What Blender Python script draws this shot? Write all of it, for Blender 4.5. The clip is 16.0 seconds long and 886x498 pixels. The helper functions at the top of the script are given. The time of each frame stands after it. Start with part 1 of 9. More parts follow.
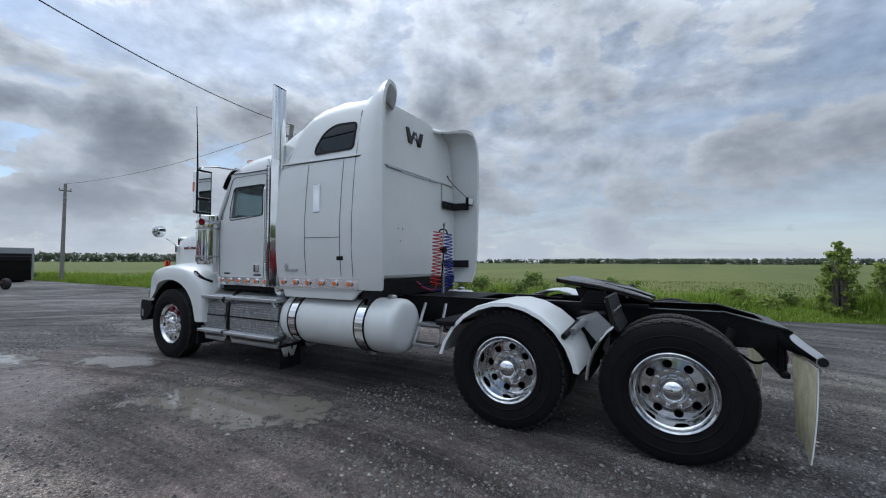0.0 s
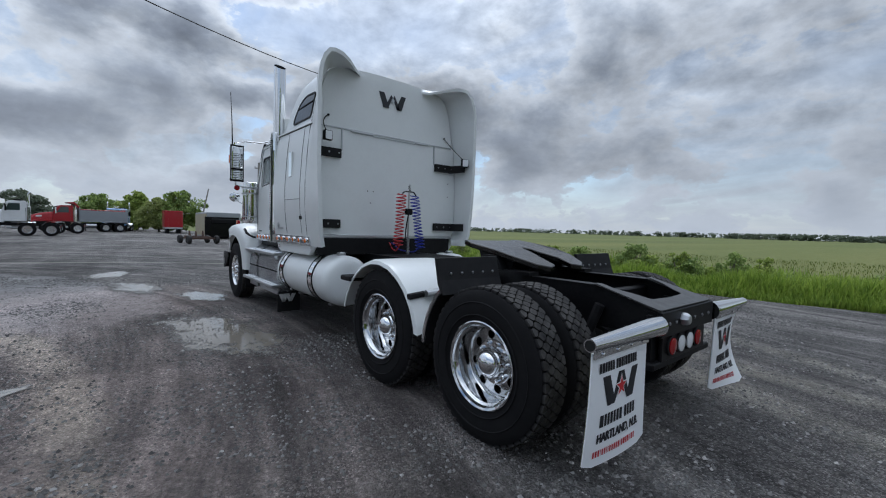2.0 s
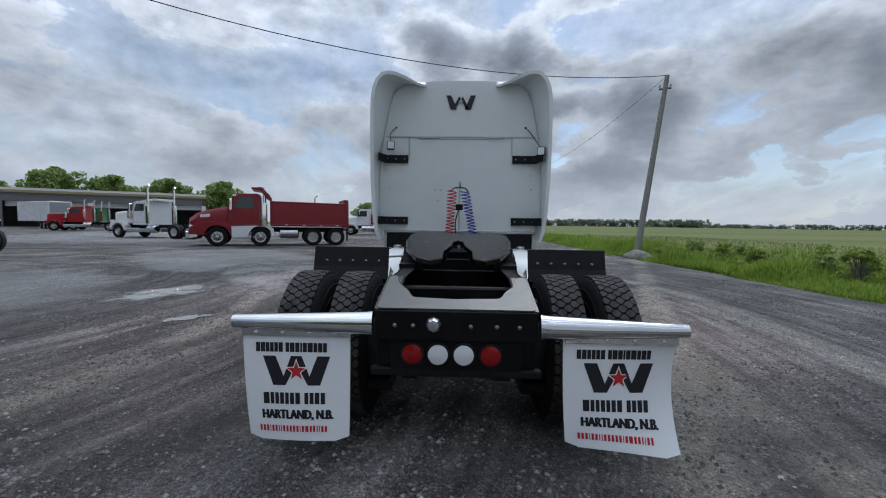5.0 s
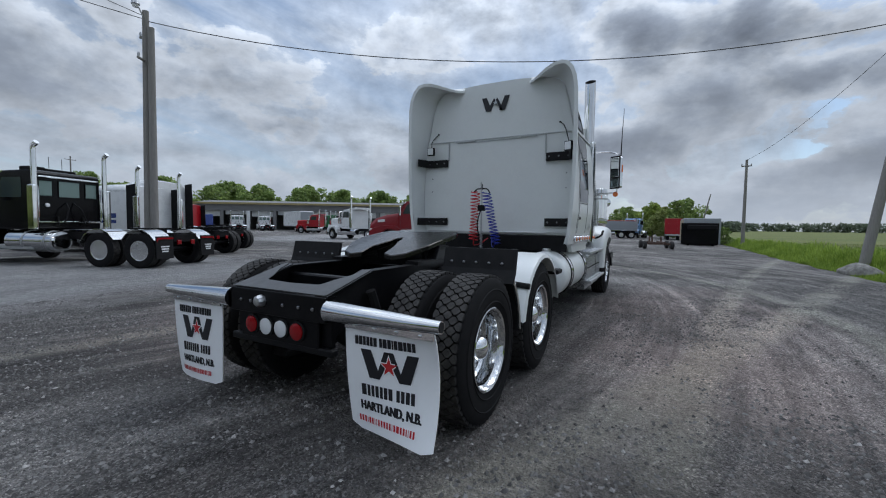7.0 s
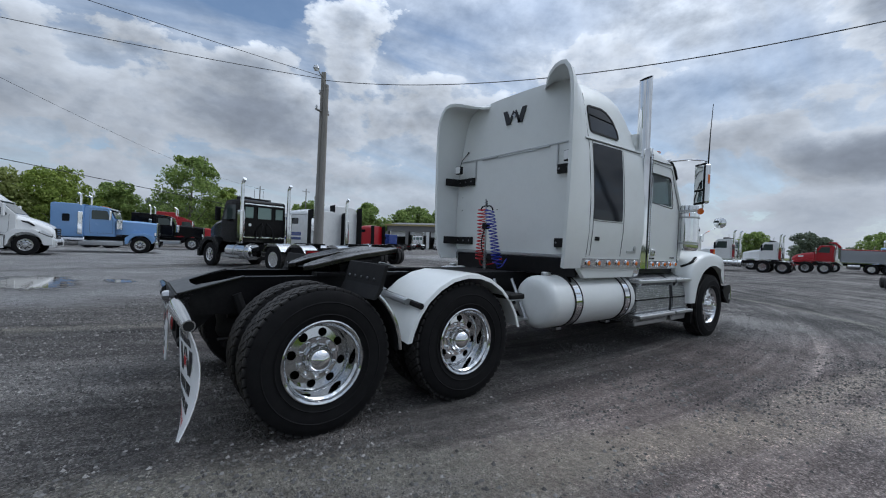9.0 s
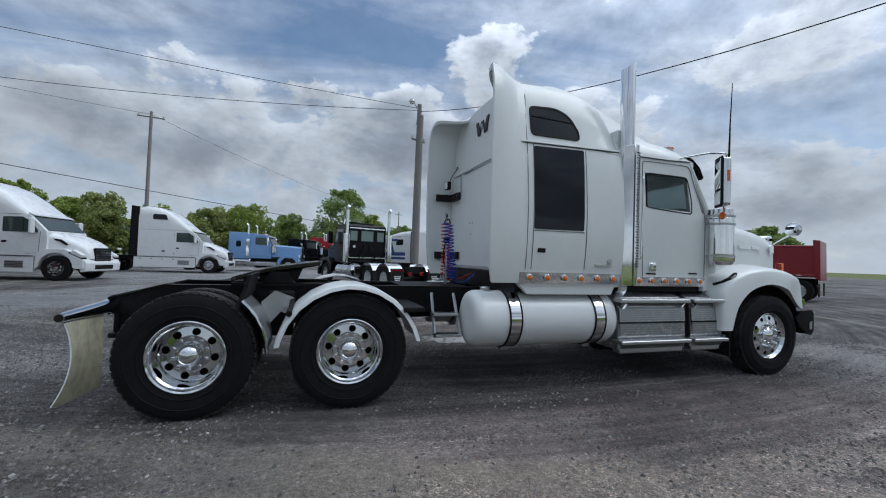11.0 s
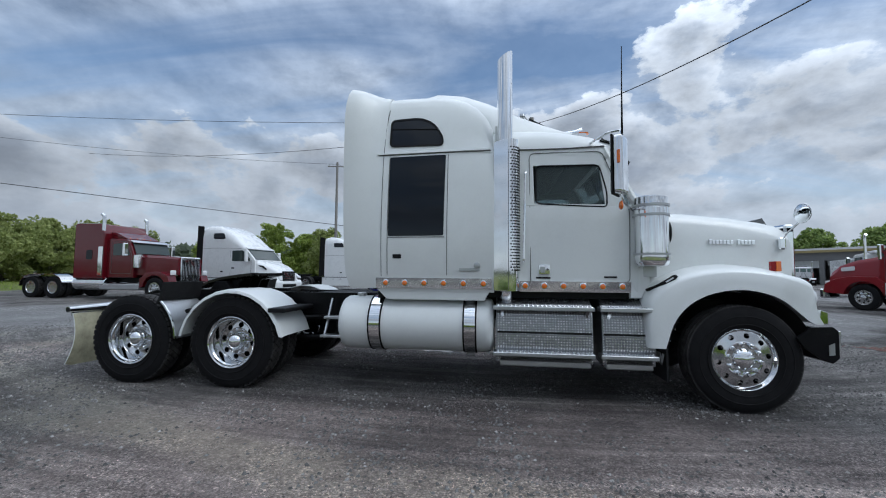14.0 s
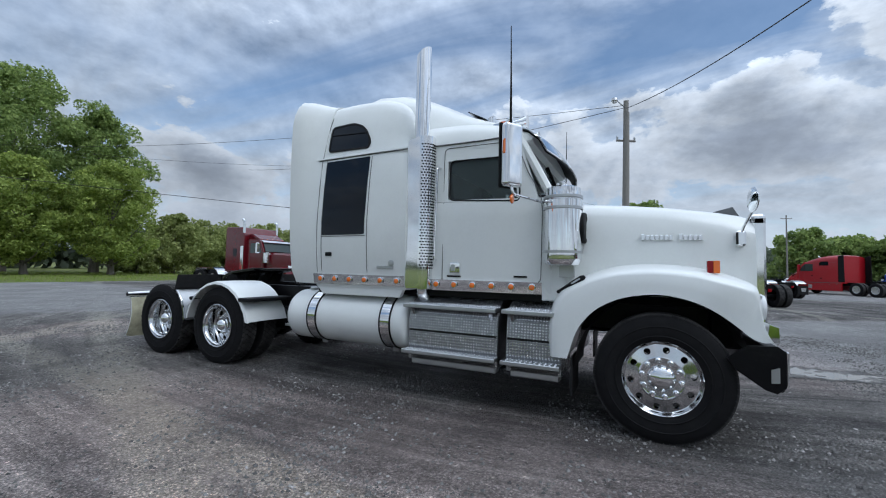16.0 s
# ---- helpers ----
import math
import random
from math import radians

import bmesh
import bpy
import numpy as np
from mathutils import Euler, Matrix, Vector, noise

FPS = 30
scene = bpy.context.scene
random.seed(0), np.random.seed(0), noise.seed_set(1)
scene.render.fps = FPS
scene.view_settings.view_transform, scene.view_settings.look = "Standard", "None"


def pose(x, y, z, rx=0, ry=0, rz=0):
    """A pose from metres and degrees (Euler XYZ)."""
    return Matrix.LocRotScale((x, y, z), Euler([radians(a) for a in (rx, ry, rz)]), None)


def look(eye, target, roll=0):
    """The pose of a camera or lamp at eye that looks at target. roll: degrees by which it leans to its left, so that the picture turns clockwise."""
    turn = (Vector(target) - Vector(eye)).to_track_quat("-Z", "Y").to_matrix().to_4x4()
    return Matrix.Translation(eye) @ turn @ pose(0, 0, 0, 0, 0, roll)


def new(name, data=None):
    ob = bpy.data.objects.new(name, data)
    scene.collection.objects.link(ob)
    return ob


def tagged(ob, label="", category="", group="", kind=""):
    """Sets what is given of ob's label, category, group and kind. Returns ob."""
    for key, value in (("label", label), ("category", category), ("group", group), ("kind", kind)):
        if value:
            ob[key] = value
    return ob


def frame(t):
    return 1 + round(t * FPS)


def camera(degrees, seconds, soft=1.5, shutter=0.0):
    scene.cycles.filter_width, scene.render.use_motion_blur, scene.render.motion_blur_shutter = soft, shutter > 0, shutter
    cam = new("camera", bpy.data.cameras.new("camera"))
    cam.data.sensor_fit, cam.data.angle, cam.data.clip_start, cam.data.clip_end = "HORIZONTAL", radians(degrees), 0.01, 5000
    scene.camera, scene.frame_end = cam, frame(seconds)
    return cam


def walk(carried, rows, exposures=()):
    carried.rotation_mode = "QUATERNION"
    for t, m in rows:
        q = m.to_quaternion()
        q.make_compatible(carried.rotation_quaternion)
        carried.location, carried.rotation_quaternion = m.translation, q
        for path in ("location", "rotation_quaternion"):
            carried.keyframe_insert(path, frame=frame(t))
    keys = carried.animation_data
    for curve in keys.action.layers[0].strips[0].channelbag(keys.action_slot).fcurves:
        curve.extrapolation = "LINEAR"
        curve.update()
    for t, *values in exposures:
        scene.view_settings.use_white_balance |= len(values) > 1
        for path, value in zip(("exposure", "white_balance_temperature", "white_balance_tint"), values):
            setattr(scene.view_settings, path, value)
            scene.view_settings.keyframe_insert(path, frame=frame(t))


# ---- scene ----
cam = camera(94.5, 16.0, soft=1.1)
PATH = [
    (0, (0.012, 4.607, 1.46), (0.986, 2.862, 1.524), 0.2),
    (0.5, (-0.452, 4.216, 1.443), (0.678, 2.565, 1.47), 0.3),
    (1, (-1.027, 3.882, 1.417), (0.242, 2.336, 1.394), 0.6),
    (1.5, (-1.457, 3.489, 1.392), (-0.054, 2.065, 1.324), 1.2),
    (2, (-1.873, 3.068, 1.4), (-0.332, 1.798, 1.305), 1.6),
    (2.5, (-2.262, 2.627, 1.4), (-0.592, 1.531, 1.3), 1.6),
    (3, (-2.53, 2.118, 1.423), (-0.75, 1.212, 1.318), 1.2),
    (3.5, (-2.853, 1.621, 1.444), (-0.979, 0.934, 1.321), 0.8),
    (4, (-2.993, 1.103, 1.42), (-1.045, 0.67, 1.292), 0.7),
    (6.5, (-2.86, -1.694, 1.38), (-1.012, -0.938, 1.266), 0.8),
    (7, (-2.616, -2.203, 1.363), (-0.857, -1.258, 1.252), 0.8),
    (7.5, (-2.323, -2.67, 1.35), (-0.676, -1.54, 1.248), 1.3),
    (8, (-1.947, -3.122, 1.373), (-0.435, -1.815, 1.287), 1.8),
    (8.5, (-1.558, -3.607, 1.388), (-0.197, -2.142, 1.33), 2.0),
    (9, (-1.064, -3.899, 1.362), (0.145, -2.307, 1.339), 2.3),
    (11.5, (1.485, -5.234, 1.367), (1.948, -3.29, 1.436), 1.6),
    (12, (2.075, -5.471, 1.331), (2.385, -3.497, 1.421), 1.4),
    (12.5, (2.658, -5.531, 1.289), (2.822, -3.54, 1.381), 1.2),
    (13, (3.221, -5.56, 1.285), (3.243, -3.562, 1.379), 0.8),
    (13.5, (3.773, -5.565, 1.298), (3.651, -3.571, 1.4), 0.4),
    (14, (4.352, -5.521, 1.314), (4.076, -3.544, 1.435), 0.5),
    (14.5, (4.945, -5.497, 1.327), (4.521, -3.546, 1.443), 0.8),
    (15, (5.477, -5.286, 1.332), (4.899, -3.375, 1.436), 1.2),
    (15.5, (6.042, -5.111, 1.355), (5.306, -3.254, 1.459), 1.4),
    (16, (6.548, -4.919, 1.348), (5.675, -3.122, 1.448), 1.3),
]
walk(cam, [(t, look(eye, target, roll)) for t, eye, target, roll in PATH], exposures=[(0.0, -0.36, 5750, 8), (4.0, -0.44, 5750, 8), (8.0, -0.51, 5750, 8), (13.0, -0.44, 5700, 7), (16.0, -0.25, 5650, 7)])

# ---- world, sun, exposure ----
SUN_EL, SUN_AZ = 52.0, -20.0      # degrees above the horizon; from +x towards +y


def nt_new(nt, kind, **inputs):
    n = nt.nodes.new(kind)
    for k, v in inputs.items():
        if k in n.inputs:
            n.inputs[k].default_value = v
    return n


# heavy clouds, smaller ones and blue openings: bearing, height, half width and half height in degrees (and weight)
THICK_CLOUD = ((-80, 25, 28, 9, 0.135), (-48, 15, 17, 7, 0.155), (-62, 8, 14, 3, 0.115), (-24, 14, 6, 3, 0.165), (-18, 6.5, 11, 1.6, 0.155), (57, 16, 12, 5, 0.135), (84, 17, 17, 5, 0.125), (74, 17, 9, 6, 0.135), (118, 14, 18, 4, 0.135), (146, 11, 10, 3, 0.145))
SMALL_CLOUD = ((-102, 14, 9, 4, 0.15), (3, 23, 6, 4, 0.22), (-7, 21, 4, 3, 0.19), (-19, 28, 6, 3, 0.15), (31, 6, 9, 2, 0.17), (6, 10, 7, 2.2, 0.19), (50, 12, 5, 2, 0.17), (30, 24, 7, 3.5, 0.15), (65, 26, 6, 5, 0.13), (-14, 20, 4, 2, 0.17), (-14, 15.5, 5, 2, 0.18), (-12, 10.5, 4, 1.6, 0.15))
CLEAR_SKY = ((-34, 25, 9, 5), (-21, 23, 7, 3), (-107, 21, 8, 6), (-91, 17, 10, 2), (-106, 5, 11, 3), (28, 17, 10, 4), (17, 20, 8, 4), (44, 18, 8, 4), (53, 27, 7, 4), (86, 26, 13, 4), (42, 30, 10, 4), (127, 22, 14, 5), (95, 25, 8, 3), (160, 23, 15, 6), (125, 32, 22, 6), (138, 25, 13, 5), (98, 32, 18, 5), (72, 33, 12, 4))


def make_world():
    w = bpy.data.worlds.new("sky")
    scene.world = w
    w.use_nodes = True
    nt = w.node_tree
    nt.nodes.clear()
    L = nt.links.new
    out = nt.nodes.new("ShaderNodeOutputWorld")
    bg = nt.nodes.new("ShaderNodeBackground")
    sky = nt.nodes.new("ShaderNodeTexSky")
    sky.sky_type, sky.sun_disc = "NISHITA", False
    sky.sun_elevation, sky.sun_rotation = radians(SUN_EL), radians(90 - SUN_AZ)
    sky.air_density, sky.dust_density, sky.ozone_density = 1.0, 0.6, 2.0
    dim = nt.nodes.new("ShaderNodeMix")
    dim.data_type, dim.blend_type = "RGBA", "MULTIPLY"
    dim.inputs["Factor"].default_value = 1.0
    dim.inputs["B"].default_value = (0.165, 0.160, 0.150, 1)
    L(sky.outputs["Color"], dim.inputs["A"])
    # cloud deck: the view direction laid onto a flat sheet above the place
    tc = nt.nodes.new("ShaderNodeTexCoord")
    sep = nt.nodes.new("ShaderNodeSeparateXYZ")
    L(tc.outputs["Generated"], sep.inputs[0])

    def m(op, a, b=None, clamp=False):
        n = nt.nodes.new("ShaderNodeMath")
        n.operation, n.use_clamp = op, clamp
        for i, v in enumerate((a, b)):
            if v is None:
                continue
            if isinstance(v, (int, float)):
                n.inputs[i].default_value = v
            else:
                L(v, n.inputs[i])
        return n.outputs[0]

    z = m("MAXIMUM", sep.outputs["Z"], 0.0)
    den = m("ADD", z, 0.27)
    comb = nt.nodes.new("ShaderNodeCombineXYZ")
    L(m("DIVIDE", sep.outputs["X"], den), comb.inputs[0])
    L(m("DIVIDE", sep.outputs["Y"], den), comb.inputs[1])
    comb.inputs[2].default_value = 3.7

    # the same way of view a little nearer the sun, for the lit and shaded sides of the heaps
    toward = nt.nodes.new("ShaderNodeVectorMath")
    toward.operation = "ADD"
    L(tc.outputs["Generated"], toward.inputs[0])
    toward.inputs[1].default_value = (0.016 * math.cos(radians(SUN_AZ)), 0.016 * math.sin(radians(SUN_AZ)), 0.022)

    def nz(scale, detail, rough, off, dist=0.0, stretch=(1, 1, 1), src=None):
        mp = nt.nodes.new("ShaderNodeMapping")
        mp.inputs["Location"].default_value = off
        mp.inputs["Scale"].default_value = stretch
        L(src or comb.outputs[0], mp.inputs["Vector"])
        n = nt.nodes.new("ShaderNodeTexNoise")
        n.inputs["Scale"].default_value = scale
        n.inputs["Detail"].default_value = detail
        n.inputs["Roughness"].default_value = rough
        n.inputs["Distortion"].default_value = dist
        L(mp.outputs[0], n.inputs["Vector"])
        return n.outputs["Fac"]

    def ramp(fac, stops):
        r = nt.nodes.new("ShaderNodeValToRGB")
        while len(r.color_ramp.elements) < len(stops):
            r.color_ramp.elements.new(0.5)
        for e, (p, c) in zip(r.color_ramp.elements, stops):
            e.position, e.color = p, (c, c, c, 1) if isinstance(c, (int, float)) else (*c, 1)
        L(fac, r.inputs[0])
        return r.outputs[0]

    def lumps(rows, amount=None):
        """Sum of soft ovals in the sky: bearing, height, half width, half height in degrees, and weight."""
        total = None
        for az, el, hw, hh, *w in rows:
            mp = nt.nodes.new("ShaderNodeMapping")
            mp.vector_type = "TEXTURE"
            ca, sa, ce, se = math.cos(radians(az)), math.sin(radians(az)), math.cos(radians(el)), math.sin(radians(el))
            mp.inputs["Location"].default_value = (ce * ca, ce * sa, se)
            mp.inputs["Rotation"].default_value = (0, -radians(el), radians(az))
            mp.inputs["Scale"].default_value = (0.6, 1.35 * radians(hw), 1.35 * radians(hh))
            L(ragged, mp.inputs["Vector"])
            g = nt.nodes.new("ShaderNodeTexGradient")
            g.gradient_type = "SPHERICAL"
            L(mp.outputs[0], g.inputs["Vector"])
            k = m("MULTIPLY", g.outputs["Fac"], w[0] if w else amount)
            total = k if total is None else m("ADD", total, k)
        return total

    # the way of view, shaken a little so that the lumps get broken edges
    shake = nt.nodes.new("ShaderNodeTexNoise")
    shake.inputs["Scale"].default_value, shake.inputs["Detail"].default_value, shake.inputs["Roughness"].default_value = 7.0, 6.0, 0.6
    squeeze = nt.nodes.new("ShaderNodeMapping")
    squeeze.inputs["Scale"].default_value = (1, 1, 2.2)
    L(tc.outputs["Generated"], squeeze.inputs["Vector"])
    L(squeeze.outputs[0], shake.inputs["Vector"])
    centred = nt.nodes.new("ShaderNodeVectorMath")
    centred.operation = "MULTIPLY_ADD"
    L(shake.outputs["Color"], centred.inputs[0])
    centred.inputs[1].default_value = (0.11, 0.11, 0.08)
    centred.inputs[2].default_value = (-0.055, -0.055, -0.04)
    moved_way = nt.nodes.new("ShaderNodeVectorMath")
    moved_way.operation = "ADD"
    L(tc.outputs["Generated"], moved_way.inputs[0])
    L(centred.outputs[0], moved_way.inputs[1])
    ragged = moved_way.outputs[0]

    heap = nz(4.6, 9, 0.58, (3.1, 1.7, 0), 0.1, (1, 1, 1.7), src=tc.outputs["Generated"])
    heap2 = nz(4.6, 9, 0.58, (3.1, 1.7, 0), 0.1, (1, 1, 1.7), src=toward.outputs[0])
    veil = nz(1.2, 7, 0.56, (1.3, 8.2, 4.0), 0.6, (0.45, 1.5, 1))
    wide = nz(0.36, 3, 0.5, (7.4, 2.2, 0))
    gaps = lumps(CLEAR_SKY, 1.0)
    cover = m("ADD", m("ADD", m("MULTIPLY", heap, 0.90), m("MULTIPLY", wide, 0.20)), -0.062)
    cover = m("SUBTRACT", m("ADD", m("ADD", cover, lumps(THICK_CLOUD)), lumps(SMALL_CLOUD)), m("MULTIPLY", gaps, 0.17))
    thin = m("MULTIPLY", ramp(veil, [(0.34, 0.10), (0.47, 0.66), (0.60, 0.94)]), m("SUBTRACT", 1.0, m("MULTIPLY", gaps, 0.34), True))
    mask = m("MAXIMUM", ramp(cover, [(0.475, 0.0), (0.500, 0.75), (0.530, 1.0)]), thin)
    relief = m("ADD", m("MULTIPLY", m("SUBTRACT", heap, heap2), 2.6), 1.0)
    shade = ramp(cover, [(0.44, (0.70, 0.72, 0.755)), (0.52, (0.77, 0.78, 0.80)), (0.565, (0.68, 0.69, 0.715)), (0.62, (0.49, 0.51, 0.545)), (0.68, (0.34, 0.36, 0.40)), (0.77, (0.23, 0.245, 0.28))])
    # brightness of an overcast dome grows towards the zenith
    grow = m("ADD", m("MULTIPLY", m("POWER", z, 2.2), 2.7), 0.76)
    grow = m("MULTIPLY", grow, relief)
    # clouds are brighter on the sun's side of the sky
    grow = m("MULTIPLY", grow, m("ADD", m("ADD", m("MULTIPLY", sep.outputs["X"], 0.16), m("MULTIPLY", sep.outputs["Y"], 0.14)), 0.97))
    lit = nt.nodes.new("ShaderNodeMix")
    lit.data_type, lit.blend_type = "RGBA", "MULTIPLY"
    lit.inputs["Factor"].default_value = 1.0
    gc = nt.nodes.new("ShaderNodeCombineXYZ")
    for i in range(3):
        L(grow, gc.inputs[i])
    L(shade, lit.inputs["A"])
    L(gc.outputs[0], lit.inputs["B"])
    mix = nt.nodes.new("ShaderNodeMix")
    mix.data_type = "RGBA"
    L(mask, mix.inputs["Factor"])
    L(dim.outputs["Result"], mix.inputs["A"])
    L(lit.outputs["Result"], mix.inputs["B"])
    # pale haze low over the horizon
    haze = nt.nodes.new("ShaderNodeMix")
    haze.data_type = "RGBA"
    hz = ramp(sep.outputs["Z"], [(0.0, 0.78), (0.06, 0.55), (0.14, 0.26), (0.34, 0.0)])
    L(hz, haze.inputs["Factor"])
    L(mix.outputs["Result"], haze.inputs["A"])
    haze.inputs["B"].default_value = (0.74, 0.76, 0.80, 1)
    L(haze.outputs["Result"], bg.inputs["Color"])
    bg.inputs["Strength"].default_value = 1.0
    L(bg.outputs[0], out.inputs[0])


make_world()
sun = new("sun", bpy.data.lights.new("sun", "SUN"))
sun.data.energy, sun.data.angle, sun.data.color = 1.35, radians(34), (1.0, 0.96, 0.9)
_d = Vector((math.cos(radians(SUN_EL)) * math.cos(radians(SUN_AZ)), math.cos(radians(SUN_EL)) * math.sin(radians(SUN_AZ)), math.sin(radians(SUN_EL))))
sun.matrix_world = look(_d * 60, (0, 0, 0))

# ---- materials ----
class Mat:
    """A small builder round one Principled material."""

    def __init__(self, name, color=(0.5, 0.5, 0.5), rough=0.5, metal=0.0, **more):
        self.m = bpy.data.materials.new(name)
        self.m.use_nodes = True
        self.nt = self.m.node_tree
        self.b = self.nt.nodes["Principled BSDF"]
        self.b.inputs["Base Color"].default_value = (*color, 1)
        self.b.inputs["Roughness"].default_value = rough
        self.b.inputs["Metallic"].default_value = metal
        for k, v in more.items():
            self.b.inputs[k.replace("_", " ")].default_value = v
        self.pos = None

    def L(self, a, b):
        self.nt.links.new(a, b)

    def where(self, world=False):
        """Position in metres: of the object, or of the world."""
        if world:
            return self.nt.nodes.new("ShaderNodeNewGeometry").outputs["Position"]
        return self.nt.nodes.new("ShaderNodeTexCoord").outputs["Object"]

    def noise(self, scale, detail=4, rough=0.55, world=False, stretch=None, vec=None, dist=0.0):
        n = self.nt.nodes.new("ShaderNodeTexNoise")
        n.inputs["Scale"].default_value, n.inputs["Detail"].default_value = scale, detail
        n.inputs["Roughness"].default_value, n.inputs["Distortion"].default_value = rough, dist
        v = vec or self.where(world)
        if stretch:
            mp = self.nt.nodes.new("ShaderNodeMapping")
            mp.inputs["Scale"].default_value = stretch
            self.L(v, mp.inputs["Vector"])
            v = mp.outputs[0]
        self.L(v, n.inputs["Vector"])
        return n.outputs["Fac"]

    def voronoi(self, scale, world=False, feature="F1", out="Distance", rnd=1.0):
        n = self.nt.nodes.new("ShaderNodeTexVoronoi")
        n.feature = feature
        n.inputs["Scale"].default_value = scale
        n.inputs["Randomness"].default_value = rnd
        self.L(self.where(world), n.inputs["Vector"])
        return n.outputs[out]

    def ramp(self, fac, stops):
        r = self.nt.nodes.new("ShaderNodeValToRGB")
        while len(r.color_ramp.elements) < len(stops):
            r.color_ramp.elements.new(0.5)
        for e, (p, c) in zip(r.color_ramp.elements, stops):
            e.position, e.color = p, (c, c, c, 1) if isinstance(c, (int, float)) else (*c, 1)
        self.L(fac, r.inputs[0])
        return r.outputs[0]

    def math(self, op, a, b=0.0, clamp=False):
        n = self.nt.nodes.new("ShaderNodeMath")
        n.operation, n.use_clamp = op, clamp
        for i, v in enumerate((a, b)):
            if isinstance(v, (int, float)):
                n.inputs[i].default_value = v
            else:
                self.L(v, n.inputs[i])
        return n.outputs[0]

    def mix(self, fac, a, b, mode="MIX"):
        n = self.nt.nodes.new("ShaderNodeMix")
        n.data_type, n.blend_type = "RGBA", mode
        for s, v in (("Factor", fac), ("A", a), ("B", b)):
            if isinstance(v, (int, float)):
                n.inputs[s].default_value = v if s == "Factor" else (v, v, v, 1)
            elif isinstance(v, tuple):
                n.inputs[s].default_value = (*v, 1)
            else:
                self.L(v, n.inputs[s])
        return n.outputs["Result"]

    def color(self, c):
        self.L(c, self.b.inputs["Base Color"])
        return self

    def rough(self, r):
        self.L(r, self.b.inputs["Roughness"])
        return self

    def bump(self, h, strength=0.3, dist=0.01):
        n = self.nt.nodes.new("ShaderNodeBump")
        n.inputs["Strength"].default_value, n.inputs["Distance"].default_value = strength, dist
        self.L(h, n.inputs["Height"])
        self.L(n.outputs[0], self.b.inputs["Normal"])
        return self


def paint(name, color, rough=0.28, dirt=0.12, coat=0.5):
    """Vehicle paint with faint road dirt and orange peel."""
    k = Mat(name, color, rough, Coat_Weight=coat, Coat_Roughness=0.06, Specular_IOR_Level=0.5 if sum(color) > 0.1 else 0.12)
    spots = k.noise(3.0, 6, 0.65)
    fine = k.noise(40.0, 4, 0.6)
    d = k.math("MULTIPLY", k.ramp(k.math("ADD", k.math("MULTIPLY", spots, 0.7), k.math("MULTIPLY", fine, 0.3)), [(0.45, 0.0), (0.75, 1.0)]), dirt)
    k.color(k.mix(d, color, (0.22, 0.21, 0.19)))
    k.rough(k.math("ADD", k.math("MULTIPLY", spots, 0.18), rough - 0.09))
    return k.m


def metal(name, color=(0.78, 0.79, 0.80), rough=0.08, wear=0.12):
    k = Mat(name, color, rough, 1.0)
    k.rough(k.math("ADD", k.math("MULTIPLY", k.noise(14.0, 5, 0.65), wear), max(rough - wear * 0.4, 0.01)))
    k.color(k.mix(k.ramp(k.noise(5.0, 5), [(0.4, 0.0), (0.8, 0.35)]), color, tuple(c * 0.72 for c in color)))
    return k.m


def rubber(name, color=(0.007, 0.007, 0.008), rough=0.8, dust=0.07):
    k = Mat(name, color, rough, Specular_IOR_Level=0.12)
    k.color(k.mix(k.math("MULTIPLY", k.ramp(k.noise(9.0, 6, 0.7), [(0.4, 0.0), (0.7, 1.0)]), dust), color, (0.075, 0.07, 0.064)))
    k.bump(k.noise(160.0, 3), 0.15, 0.002)
    return k.m


def plate_mat():
    """Aluminium diamond plate: raised lozenges in two directions."""
    k = Mat("diamond_plate", (0.62, 0.63, 0.64), 0.22, 1.0)
    pos = k.where()
    sx = k.nt.nodes.new("ShaderNodeSeparateXYZ")
    k.L(pos, sx.inputs[0])
    u = k.math("ADD", sx.outputs["X"], 0.0)
    v = k.math("ADD", sx.outputs["Z"], k.math("MULTIPLY", sx.outputs["Y"], 0.8))
    a = k.math("MULTIPLY", k.math("SINE", k.math("MULTIPLY", k.math("ADD", u, v), 112.0)), k.math("SINE", k.math("MULTIPLY", k.math("SUBTRACT", u, v), 112.0)))
    h = k.ramp(a, [(0.30, 0.0), (0.50, 1.0)])
    low = k.mix(k.noise(12.0, 5), (0.20, 0.20, 0.21), (0.38, 0.39, 0.40))
    # lozenge tops are brighter in colour, standing in for their glint
    k.color(k.mix(h, low, (0.80, 0.81, 0.82)))
    k.rough(k.math("SUBTRACT", k.math("ADD", k.math("MULTIPLY", k.noise(20.0, 4), 0.25), 0.30), k.math("MULTIPLY", h, 0.16)))
    k.bump(h, 1.0, 0.012)
    return k.m


